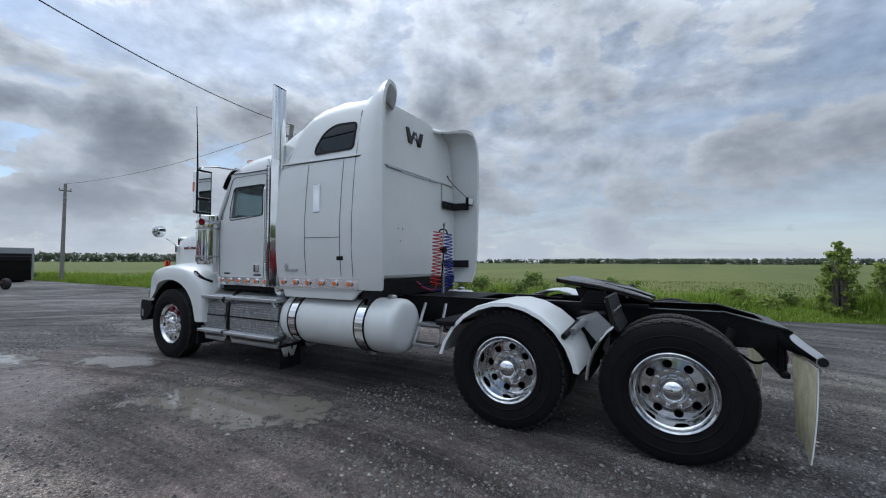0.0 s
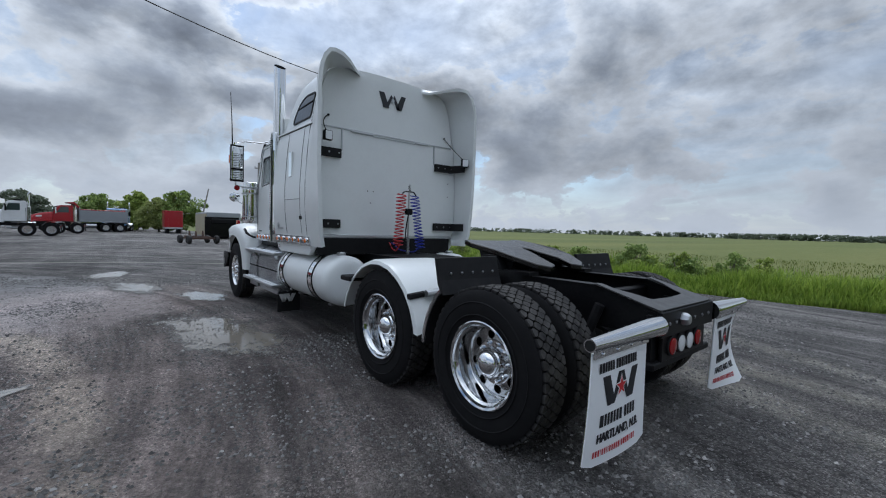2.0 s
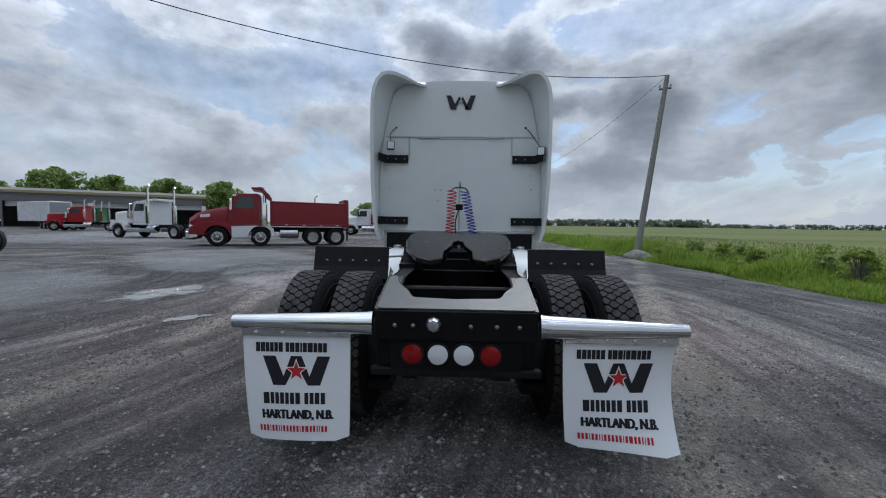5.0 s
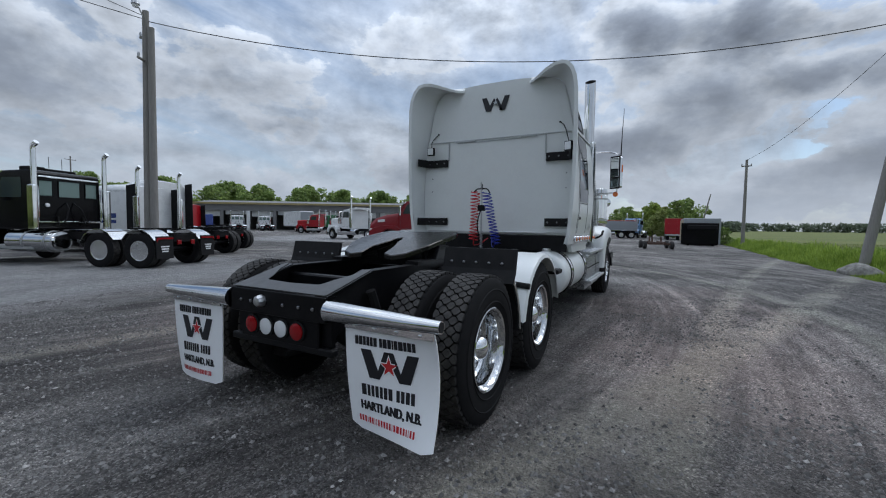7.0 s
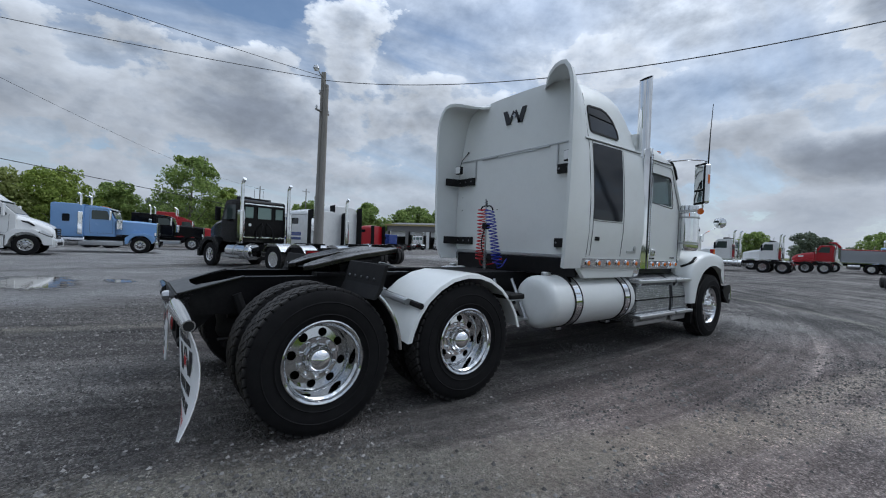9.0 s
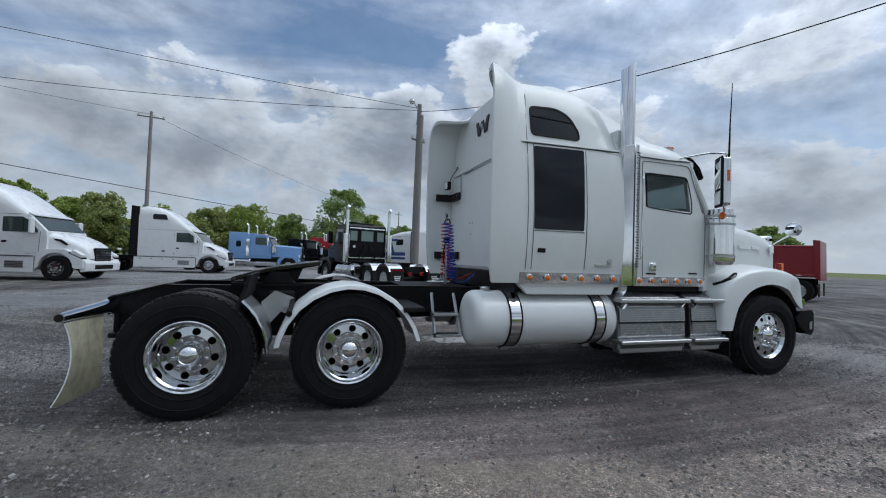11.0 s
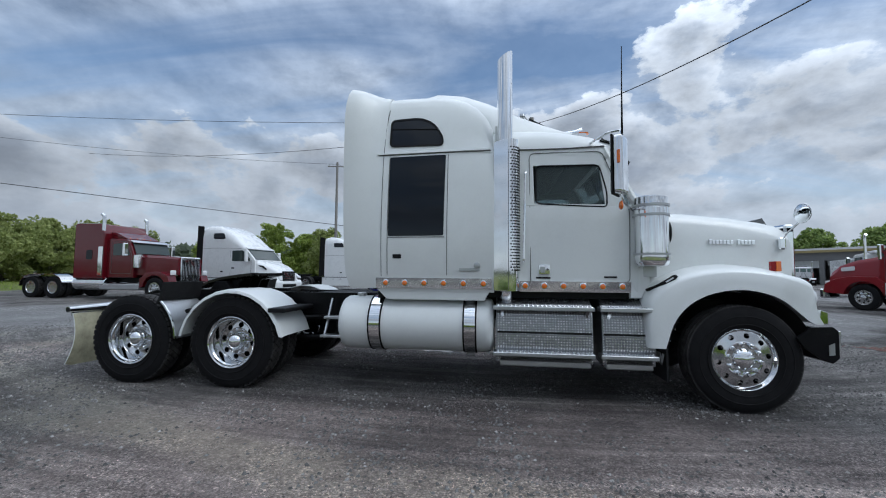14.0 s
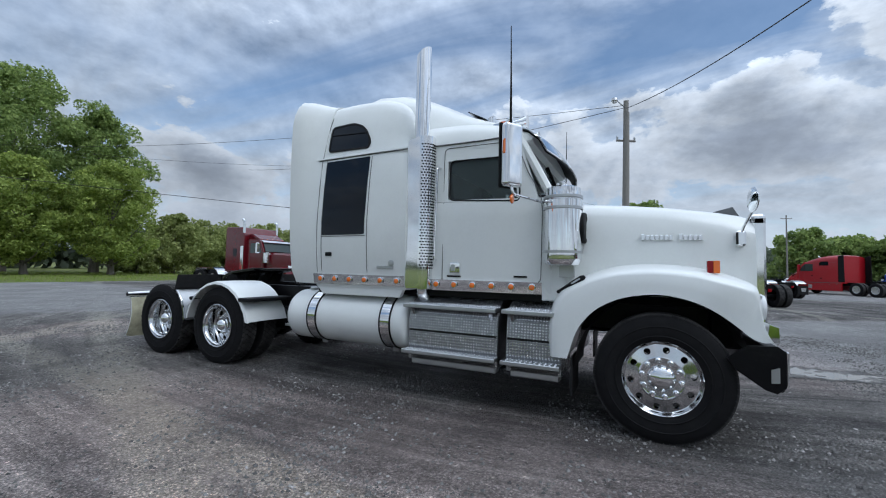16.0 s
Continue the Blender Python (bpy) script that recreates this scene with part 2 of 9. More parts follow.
WHITE = paint("white_truck_paint", (0.72, 0.74, 0.73), 0.34, 0.10, 0.28)
SEAM = Mat("panel_gap", (0.09, 0.09, 0.09), 0.7).m
BLACK = paint("black_frame_paint", (0.005, 0.005, 0.006), 0.4, 0.05, 0.05)
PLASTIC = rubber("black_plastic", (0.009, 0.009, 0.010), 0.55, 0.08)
def tyre_mat():
    """Black rubber; road dust sits on the tread."""
    k = Mat("tyre_rubber", (0.007, 0.007, 0.008), 0.75, Specular_IOR_Level=0.14)
    sx = k.nt.nodes.new("ShaderNodeSeparateXYZ")
    k.L(k.where(), sx.inputs[0])
    r = k.math("SQRT", k.math("ADD", k.math("MULTIPLY", sx.outputs["X"], sx.outputs["X"]), k.math("MULTIPLY", sx.outputs["Z"], sx.outputs["Z"])))
    tread = k.ramp(k.math("MULTIPLY", k.math("SUBTRACT", r, 0.49), 30.0), [(0.3, 0.0), (0.8, 1.0)])
    spots = k.ramp(k.noise(9.0, 6, 0.7), [(0.35, 0.2), (0.65, 1.0)])
    k.color(k.mix(k.math("MULTIPLY", spots, k.math("ADD", k.math("MULTIPLY", tread, 0.55), 0.05)), (0.007, 0.007, 0.008), (0.105, 0.10, 0.095)))
    k.bump(k.noise(160.0, 3), 0.15, 0.002)
    return k.m


RUBBER = tyre_mat()
FLAPBLACK = rubber("black_rubber_flap", (0.014, 0.014, 0.015), 0.6, 0.12)
CHROME = metal("chrome", (0.83, 0.84, 0.85), 0.05, 0.08)
POLISHED = metal("polished_aluminium", (0.66, 0.67, 0.68), 0.09, 0.06)
WORN = metal("worn_steel", (0.30, 0.30, 0.31), 0.34, 0.25)
GREASE = metal("greasy_steel", (0.050, 0.048, 0.046), 0.20, 0.3)
SCUFFED = metal("scuffed_plate", (0.11, 0.11, 0.11), 0.38, 0.3)
DULL = metal("dull_aluminium", (0.52, 0.53, 0.54), 0.36, 0.2)
PLATE = plate_mat()
DARKHOLE = Mat("dark_recess", (0.006, 0.006, 0.006), 0.9).m
GLASS_DARK = Mat("tinted_glass", (0.006, 0.009, 0.014), 0.05, Specular_IOR_Level=0.28).m
SCREEN = Mat("cab_screen_glass", (0.045, 0.060, 0.058), 0.05, Specular_IOR_Level=0.5).m
SMOKE = Mat("smoked_acrylic", (0.10, 0.105, 0.11), 0.18, Specular_IOR_Level=0.6).m
GLASS = Mat("window_glass", (0.36, 0.42, 0.42), 0.02, Transmission_Weight=0.92, IOR=1.12).m
AMBER = Mat("amber_lens", (0.75, 0.16, 0.015), 0.12, Coat_Weight=0.8).m
REDLENS = Mat("red_lens", (0.24, 0.003, 0.006), 0.2, Coat_Weight=0.2, Specular_IOR_Level=0.3).m
CLEARLENS = Mat("clear_lens", (0.72, 0.73, 0.74), 0.15, Coat_Weight=0.8).m
MIRROR = Mat("mirror_glass", (0.85, 0.87, 0.88), 0.02, 1.0).m
HEADLINER = Mat("pale_headliner", (0.30, 0.31, 0.31), 0.9).m
INTERIOR = Mat("grey_upholstery", (0.035, 0.035, 0.04), 0.9, Specular_IOR_Level=0.2).m
RED_HOSE = Mat("red_air_line", (0.50, 0.012, 0.018), 0.35).m
BLUE_HOSE = Mat("blue_air_line", (0.012, 0.025, 0.33), 0.35).m
FLAPWHITE = paint("white_flap_vinyl", (0.90, 0.91, 0.92), 0.42, 0.05, 0.1)
INK = Mat("black_print", (0.012, 0.012, 0.016), 0.5).m
INKRED = Mat("red_print", (0.50, 0.02, 0.025), 0.5).m
FLEETPRINT = Mat("white_print", (0.72, 0.72, 0.70), 0.6).m
FLAPBACK = rubber("flap_back", (0.47, 0.45, 0.32), 0.6, 0.45)

# ---- geometry helpers ----
def box(x0, x1, y0, y1, z0, z1, bevel=0.0, seg=1):
    bm = bmesh.new()
    bmesh.ops.create_cube(bm, size=1.0)
    bmesh.ops.scale(bm, vec=(abs(x1 - x0), abs(y1 - y0), abs(z1 - z0)), verts=bm.verts)
    bmesh.ops.translate(bm, vec=((x0 + x1) / 2, (y0 + y1) / 2, (z0 + z1) / 2), verts=bm.verts)
    if bevel:
        bmesh.ops.bevel(bm, geom=bm.edges[:], offset=bevel, segments=seg, affect="EDGES", profile=0.6)
    return bm


def prism(outline, a, b, axis="y", bevel=0.0, seg=2):
    """A flat outline in the two other axes, drawn out from a to b along one axis."""
    bm = bmesh.new()

    def put(u, v, w):
        return {"y": (u, w, v), "x": (w, u, v), "z": (u, v, w)}[axis]

    lo = [bm.verts.new(put(u, v, a)) for u, v in outline]
    hi = [bm.verts.new(put(u, v, b)) for u, v in outline]
    n = len(lo)
    bm.faces.new(lo)
    bm.faces.new(hi[::-1])
    for i in range(n):
        bm.faces.new((lo[i], hi[i], hi[(i + 1) % n], lo[(i + 1) % n]))
    bmesh.ops.recalc_face_normals(bm, faces=bm.faces)
    if bevel:
        bmesh.ops.bevel(bm, geom=bm.edges[:], offset=bevel, segments=seg, affect="EDGES", profile=0.6)
    return bm


def loft(rings, closed=True, caps=True):
    """Skins rings of equally many points."""
    bm = bmesh.new()
    rows = [[bm.verts.new(p) for p in ring] for ring in rings]
    n = len(rows[0])
    for a, b in zip(rows, rows[1:]):
        for i in range(n if closed else n - 1):
            j = (i + 1) % n
            bm.faces.new((a[i], a[j], b[j], b[i]))
    if caps and closed:
        bm.faces.new(rows[0][::-1])
        bm.faces.new(rows[-1])
    bmesh.ops.recalc_face_normals(bm, faces=bm.faces)
    return bm


def lathe(profile, seg=32, axis="y", center=(0, 0, 0), closed=False):
    """Profile of (radius, along) turned round an axis."""
    c = Vector(center)
    rings = []
    for r, h in profile:
        ring = []
        for i in range(seg):
            t = 2 * math.pi * i / seg
            u, v = r * math.cos(t), r * math.sin(t)
            ring.append(c + Vector({"y": (u, h, v), "x": (h, u, v), "z": (u, v, h)}[axis]))
        rings.append(ring)
    if closed:
        rings.append(rings[0])
        bm = loft(rings, True, False)
        bmesh.ops.remove_doubles(bm, verts=bm.verts, dist=1e-6)
        bmesh.ops.recalc_face_normals(bm, faces=bm.faces)
        return bm
    return loft(rings, True, True)


def tube(points, r, seg=8, caps=True):
    """A round bar along points; r may be one radius or one a point."""
    pts = [Vector(p) for p in points]
    rs = r if isinstance(r, (list, tuple)) else [r] * len(pts)
    rings, prev = [], None
    for i, p in enumerate(pts):
        d = (pts[min(i + 1, len(pts) - 1)] - pts[max(i - 1, 0)]).normalized()
        if prev is None:
            u = d.orthogonal().normalized()
        else:
            u = (prev - d * prev.dot(d)).normalized()
        prev = u
        v = d.cross(u)
        rings.append([p + rs[i] * (math.cos(2 * math.pi * k / seg) * u + math.sin(2 * math.pi * k / seg) * v) for k in range(seg)])
    return loft(rings, True, caps)


def bend(points, r=0.05, n=5):
    """Rounds the corners of a polyline."""
    pts = [Vector(p) for p in points]
    out = [pts[0]]
    for a, b, c in zip(pts, pts[1:], pts[2:]):
        ra = min(r, (a - b).length * 0.45, (c - b).length * 0.45)
        p, q = b + (a - b).normalized() * ra, b + (c - b).normalized() * ra
        for k in range(n + 1):
            t = k / n
            out.append((1 - t) ** 2 * p + 2 * t * (1 - t) * b + t * t * q)
    return out + [pts[-1]]


def rounded(outline, r=0.05, n=4):
    """Rounds the corners of a closed flat outline; r is one radius or one a corner."""
    m = len(outline)
    rr = r if isinstance(r, (list, tuple)) else [r] * m
    out = []
    for i in range(m):
        a, b, c = (Vector(outline[j % m]) for j in (i - 1, i, i + 1))
        k = min(rr[i], (a - b).length * 0.48, (c - b).length * 0.48)
        p, q = b + (a - b).normalized() * k, b + (c - b).normalized() * k
        for s in range(n + 1):
            t = s / n
            v = (1 - t) ** 2 * p + 2 * t * (1 - t) * b + t * t * q
            out.append((v.x, v.y))
    return out


def add(bm, *others):
    """Joins further meshes into bm."""
    for o in others:
        me = bpy.data.meshes.new("tmp")
        o.to_mesh(me)
        bm.from_mesh(me)
        o.free()
        bpy.data.meshes.remove(me)
    return bm


def moved(bm, m):
    bmesh.ops.transform(bm, matrix=m, verts=bm.verts)
    return bm


def mirrored(bm):
    bmesh.ops.scale(bm, vec=(1, -1, 1), verts=bm.verts)
    bmesh.ops.reverse_faces(bm, faces=bm.faces)
    return bm


ORIGIN = {}


def thing(name, at=(0, 0, 0), turn=0.0, label="", category="", group=""):
    e = new(name)
    e.empty_display_size = 0.2
    e.matrix_basis = pose(*at, 0, 0, turn)
    ORIGIN[e.name] = Matrix.Translation(at) if turn == 0 else Matrix()
    return tagged(e, label, category, group)


def weigh_normals(me, limit):
    """Flat faces keep flat shading beside narrow bevels: corner normals weighed by face area."""
    n = len(me.polygons)
    nor, area = np.empty(n * 3), np.empty(n)
    me.polygons.foreach_get("normal", nor)
    me.polygons.foreach_get("area", area)
    nor = nor.reshape(-1, 3)
    start, total = np.empty(n, int), np.empty(n, int)
    me.polygons.foreach_get("loop_start", start)
    me.polygons.foreach_get("loop_total", total)
    vert = np.empty(len(me.loops), int)
    me.loops.foreach_get("vertex_index", vert)
    face = np.repeat(np.arange(n), total)
    order = np.argsort(vert, kind="stable")
    out = np.empty((len(vert), 3))
    cuts = np.flatnonzero(np.diff(vert[order])) + 1
    for grp in np.split(order, cuts):
        f = face[grp]
        m = nor[f]
        keep = (m @ m.T) >= limit
        s = (keep * area[f]) @ m
        out[grp] = s / (np.linalg.norm(s, axis=1)[:, None] + 1e-12)
    me.normals_split_custom_set(out.tolist())


def mesh_of(name, bm, mat, smooth=35):
    me = bpy.data.meshes.new(name)
    bm.to_mesh(me)
    bm.free()
    for k in (mat if isinstance(mat, (list, tuple)) else [mat]):
        me.materials.append(k)
    if smooth:
        me.polygons.foreach_set("use_smooth", [True] * len(me.polygons))
        me.set_sharp_from_angle(angle=radians(smooth))
        if len(me.polygons) < 6000:
            weigh_normals(me, math.cos(radians(smooth)))
    return me


def part(name, bm, mat, parent=None, label="", smooth=35, at=None, local=False):
    """One mesh object under a thing or a part. Coordinates are the world's under a thing that stands unturned, else the thing's own."""
    me = bm if isinstance(bm, bpy.types.Mesh) else mesh_of(name, bm, mat, smooth)
    ob = new(name, me)
    if parent is not None:
        ob.parent = parent
        if parent.name in ORIGIN and not local:
            ob.matrix_parent_inverse = ORIGIN[parent.name].inverted()
    if at is not None:
        ob.matrix_basis = at
    if label:
        ob["label"] = label
    return ob


def both(name, make, mat, parent, label="", smooth=35):
    """The same part on either flank (made for the left, +y)."""
    return part(name, make(), mat, parent, label, smooth), part(name, mirrored(make()), mat, parent, label, smooth)


def lerp(table, x):
    if x <= table[0][0]:
        return table[0][1]
    for (a, va), (b, vb) in zip(table, table[1:]):
        if x <= b:
            return va + (vb - va) * (x - a) / (b - a)
    return table[-1][1]


def text_mesh(body, size, align="CENTER", bold=0.0):
    """The outlines of built-in letters as a flat mesh in x and y."""
    cu = bpy.data.curves.new("lettering", "FONT")
    cu.body, cu.size, cu.align_x, cu.align_y = body, size, align, "CENTER"
    cu.resolution_u = 3
    cu.offset = bold
    ob = bpy.data.objects.new("lettering", cu)
    me = bpy.data.meshes.new_from_object(ob)
    bm = bmesh.new()
    bm.from_mesh(me)
    bpy.data.objects.remove(ob)
    bpy.data.curves.remove(cu)
    bpy.data.meshes.remove(me)
    return bm

# ---- wheels ----
TYRE_R = 0.522


def tyre_bm(width=0.27, r=TYRE_R, rim=0.283, blocks=50, drive=True):
    h = width / 2
    prof = [(rim, -h * 0.78), (rim + 0.02, -h * 0.86), (rim + 0.09, -h * 1.0), (r - 0.075, -h * 0.97), (r - 0.035, -h * 0.86), (r - 0.024, -h * 0.80),
            (r - 0.024, h * 0.80), (r - 0.035, h * 0.86), (r - 0.075, h * 0.97), (rim + 0.09, h * 1.0), (rim + 0.02, h * 0.86), (rim, h * 0.78)]
    bm = lathe(prof, 56, "y", closed=True)
    # tread blocks in staggered rows
    rows = [(-0.80, -0.54), (-0.46, -0.20), (-0.125, 0.125), (0.20, 0.46), (0.54, 0.80)] if drive else [(-0.80, -0.50), (-0.44, -0.16), (-0.10, 0.10), (0.16, 0.44), (0.50, 0.80)]
    step = 2 * math.pi / blocks
    for k, (a, b) in enumerate(rows):
        ya, yb = a * h, b * h
        for i in range(blocks):
            t0 = step * (i + (0.5 if k % 2 else 0.0))
            gap = 0.16 if drive else 0.03
            u0, u1 = t0 + step * gap / 2, t0 + step * (1 - gap / 2)
            base, top = r - 0.030, r if k in (1, 2, 3) else r - 0.004
            um, edge = (u0 + u1) / 2, 0.8 * h
            nib = 0.13 * h if drive else 0.0
            pts = []
            for rr, inset in ((base, 0.0), (top, 0.06)):
                du = step * inset * 0.5
                dy = 0.003 if inset else 0
                hexa = ((u0 + du, ya + dy + nib * 0.3), (um, max(ya - nib, -edge) + dy), (u1 - du, ya + dy + nib * 0.3), (u1 - du, yb - dy - nib * 0.3), (um, min(yb + nib, edge) - dy), (u0 + du, yb - dy - nib * 0.3))
                for tt, yy in hexa:
                    pts.append(bm.verts.new((rr * math.cos(tt), yy, rr * math.sin(tt))))
            lo, hi = pts[:6], pts[6:]
            bm.faces.new(hi)
            for q in range(6):
                bm.faces.new((lo[q], lo[(q + 1) % 6], hi[(q + 1) % 6], hi[q]))
    # raised rings and dashes on the flanks
    for s in (-1, 1):
        for rr in (rim + 0.045, r - 0.11):
            add(bm, lathe([(rr, s * h * 0.985), (rr + 0.006, s * (h * 1.0 + 0.003)), (rr + 0.012, s * h * 0.985)], 56, "y", closed=True))
    bmesh.ops.recalc_face_normals(bm, faces=bm.faces)
    return bm


def disc_with_holes(r0, r1, y0, y1, holes, hr, hpos, depth, m=16):
    """A cone-shaped disc from radius r0 to r1 with round hand holes, and their inner walls."""
    bm = bmesh.new()
    sec = 2 * math.pi / holes

    def at(r, t):
        y = y0 + (y1 - y0) * (r - r0) / (r1 - r0)
        return (r * math.cos(t), y, r * math.sin(t))

    border = []
    q = m // 4
    for s in range(q):
        border.append((r0 + (r1 - r0) * s / q, -0.5))
    for s in range(q):
        border.append((r1, -0.5 + s / q))
    for s in range(q):
        border.append((r1 - (r1 - r0) * s / q, 0.5))
    for s in range(q):
        border.append((r0, 0.5 - s / q))
    for k in range(holes):
        c = k * sec
        outer = [bm.verts.new(at(r, c + f * sec)) for r, f in border]
        ring, deep = [], []
        for r, f in border:
            a = math.atan2((f * sec) * hpos, r - hpos)
            hx, hy = hpos + hr * math.cos(a), hr * math.sin(a)
            rr, tt = math.hypot(hx, hy), math.atan2(hy, hx)
            p = at(rr, c + tt)
            ring.append(bm.verts.new(p))
            deep.append(bm.verts.new((p[0], p[1] - depth, p[2])))
        n = len(outer)
        for i in range(n):
            j = (i + 1) % n
            bm.faces.new((outer[i], outer[j], ring[j], ring[i]))
            bm.faces.new((ring[i], ring[j], deep[j], deep[i]))
    bmesh.ops.remove_doubles(bm, verts=bm.verts, dist=1e-4)
    bmesh.ops.recalc_face_normals(bm, faces=bm.faces)
    return bm


def rim_dual_bm():
    """Outer wheel of a pair: a deep polished dish. Outwards is +y; the tyre's middle is at 0."""
    barrel = lathe([(0.302, 0.112), (0.306, 0.122), (0.298, 0.126), (0.285, 0.118), (0.278, 0.095), (0.262, 0.080), (0.254, 0.03), (0.250, -0.012), (0.235, -0.032), (0.232, -0.042), (0.260, -0.042), (0.29, 0.06)], 48, "y", closed=True)
    return moved(add(barrel, disc_with_holes(0.150, 0.2355, -0.020, -0.032, 8, 0.0335, 0.193, 0.03)), Matrix.Diagonal((0.96, 1.0, 0.96, 1.0)))


def rim_front_bm():
    """Steer wheel: the disc bulges out towards the flank."""
    barrel = lathe([(0.298, 0.100), (0.303, 0.112), (0.294, 0.118), (0.284, 0.108), (0.275, 0.09), (0.268, 0.085), (0.262, 0.05), (0.29, 0.05)], 48, "y", closed=True)
    return add(barrel, disc_with_holes(0.175, 0.270, 0.100, 0.083, 10, 0.026, 0.228, 0.05),
               lathe([(0.175, 0.10), (0.165, 0.104), (0.15, 0.100), (0.10, 0.098), (0.10, 0.09), (0.17, 0.09)], 48, "y", closed=True))


def hub_rear_bm():
    return lathe([(0.154, -0.05), (0.154, -0.018), (0.148, -0.012), (0.108, -0.012), (0.104, -0.004), (0.102, 0.025), (0.094, 0.035), (0.085, 0.036)], 40, "y")


def cap_bm(r, y0, y1):
    prof = [(r * 1.02, y0 - 0.02), (r * 1.02, y0)]
    for i in range(1, 7):
        a = math.pi / 2 * i / 6
        prof.append((max(r * math.cos(a), 0.002), y0 + (y1 - y0) * math.sin(a)))
    return lathe(prof, 32, "y")


def nut_bm(h=0.028, r=0.0135):
    return lathe([(r * 1.25, 0), (r * 1.25, h * 0.3), (r, h * 0.35), (r, h * 0.8), (r * 0.7, h)], 10, "y")


TYRE_ME = mesh_of("tyre", tyre_bm(), RUBBER, 30)
STEER_ME = mesh_of("steer_tyre", tyre_bm(0.29, TYRE_R, 0.29, 70, False), RUBBER, 30)
RIM_ME = mesh_of("rim", rim_dual_bm(), POLISHED, 30)
RIMF_ME = mesh_of("rim_front", rim_front_bm(), POLISHED, 30)
HUB_ME = mesh_of("hub", hub_rear_bm(), POLISHED, 30)
CAP_ME = mesh_of("hub_cap", cap_bm(0.093, 0.030, 0.100), CHROME, 60)
CAPF_ME = mesh_of("hub_cap_front", cap_bm(0.105, 0.095, 0.145), CHROME, 60)
NUT_ME = mesh_of("lug_nut", nut_bm(), CHROME, 30)
NUTF_ME = mesh_of("lug_nut_front", nut_bm(0.055, 0.019), CHROME, 30)
INNER_ME = mesh_of("brake_drum", lathe([(0.20, -0.20), (0.21, -0.05), (0.225, -0.07), (0.225, -0.16)], 24, "y"), PLASTIC, 30)


def wheel(parent, x, y, z, side, steer=False, outer=True, turn=0.0, local=False):
    """One wheel with its tyre; side is +1 on the left."""
    flip = pose(x, y, z, 0, turn, 0) if side > 0 else pose(x, y, z, 0, turn, 180)
    w = part("wheel", RIMF_ME if steer else RIM_ME, None, parent, at=flip, local=local)
    part("tyre", STEER_ME if steer else TYRE_ME, None, w)
    if not outer:
        return w
    if steer:
        part("hub_cap", CAPF_ME, None, w, "chrome front hub cap")
        for i in range(10):
            a = 2 * math.pi * (i + 0.5) / 10
            part("lug_nut", NUTF_ME, None, w, at=pose(0.143 * math.cos(a), 0.096, 0.143 * math.sin(a)))
    else:
        part("hub", HUB_ME, None, w)
        part("brake_drum", INNER_ME, None, w)
        part("hub_cap", CAP_ME, None, w, "domed chrome hub cap")
        for i in range(10):
            a = 2 * math.pi * (i + 0.25) / 10
            part("lug_nut", NUT_ME, None, w, at=pose(0.1285 * math.cos(a), -0.012, 0.1285 * math.sin(a)))
    return w

# ---- ground, yard, field ----
EARTH_AREAS = ((4.6, -2.7, 3.6, 1.5, 0), (4.6, 3.0, 4.6, 2.3, 8), (-3.6, -0.4, 1.2, 1.5, 0))
# darker ovals: mud, and under the truck (second row) its shade painted in too
MUD_SHADE_AREAS = ((0.6, 3.0, 3.6, 1.5, -8), (3.4, 0.0, 4.6, 1.3, 0), (6.0, 2.6, 1.6, 0.9, 0), (1.5, 6.0, 3.5, 1.4, 10), (1.8, -2.3, 3.4, 1.2, 0), (-0.6, -1.5, 1.6, 1.0, 0))
LOOSE_AREAS = ((4.4, -4.0, 3.4, 1.3, 8), (8.8, -3.6, 3.0, 2.2, 20), (5.0, 4.2, 3.0, 1.0, 0), (-4.6, 2.6, 1.6, 1.0, 30), (-2.0, 0.2, 1.1, 2.2, 0))
PALE_AREAS = ((9.3, 5.0, 4.6, 1.9, 28), (12.5, 9.0, 5.0, 3.0, 40), (0.5, 11.0, 7.5, 5.0, 10), (-10.0, 4.0, 4.6, 7.5, -35), (-24.0, 3.0, 12.0, 5.5, 5), (-4.0, 26.0, 6.0, 12.0, 0), (8.0, 34.0, 16.0, 9.0, 10), (40.0, 30.0, 22.0, 10.0, 20))


def circle3(a, b, c):
    """Centre and radius of the circle through three places."""
    d = 2 * (a[0] * (b[1] - c[1]) + b[0] * (c[1] - a[1]) + c[0] * (a[1] - b[1]))
    s = [p[0] ** 2 + p[1] ** 2 for p in (a, b, c)]
    cx = (s[0] * (b[1] - c[1]) + s[1] * (c[1] - a[1]) + s[2] * (a[1] - b[1])) / d
    cy = (s[0] * (c[0] - b[0]) + s[1] * (a[0] - c[0]) + s[2] * (b[0] - a[0])) / d
    return (cx, cy), math.hypot(a[0] - cx, a[1] - cy)


DUST_ARCS = [(*circle3((-4.6, 0.2), (0.7, -2.0), (3.4, -3.1)), 0.32), (*circle3((-3.2, -1.9), (2.3, -2.6), (4.8, -3.0)), 0.26), (*circle3((-6.0, 2.0), (-1.0, -3.2), (5.0, -4.6)), 0.24), (*circle3((-7.0, 5.0), (-3.6, 0.5), (-5.0, -5.5)), 0.35), (*circle3((-6.0, 6.0), (-1.5, 3.6), (3.0, 3.4)), 0.26)]


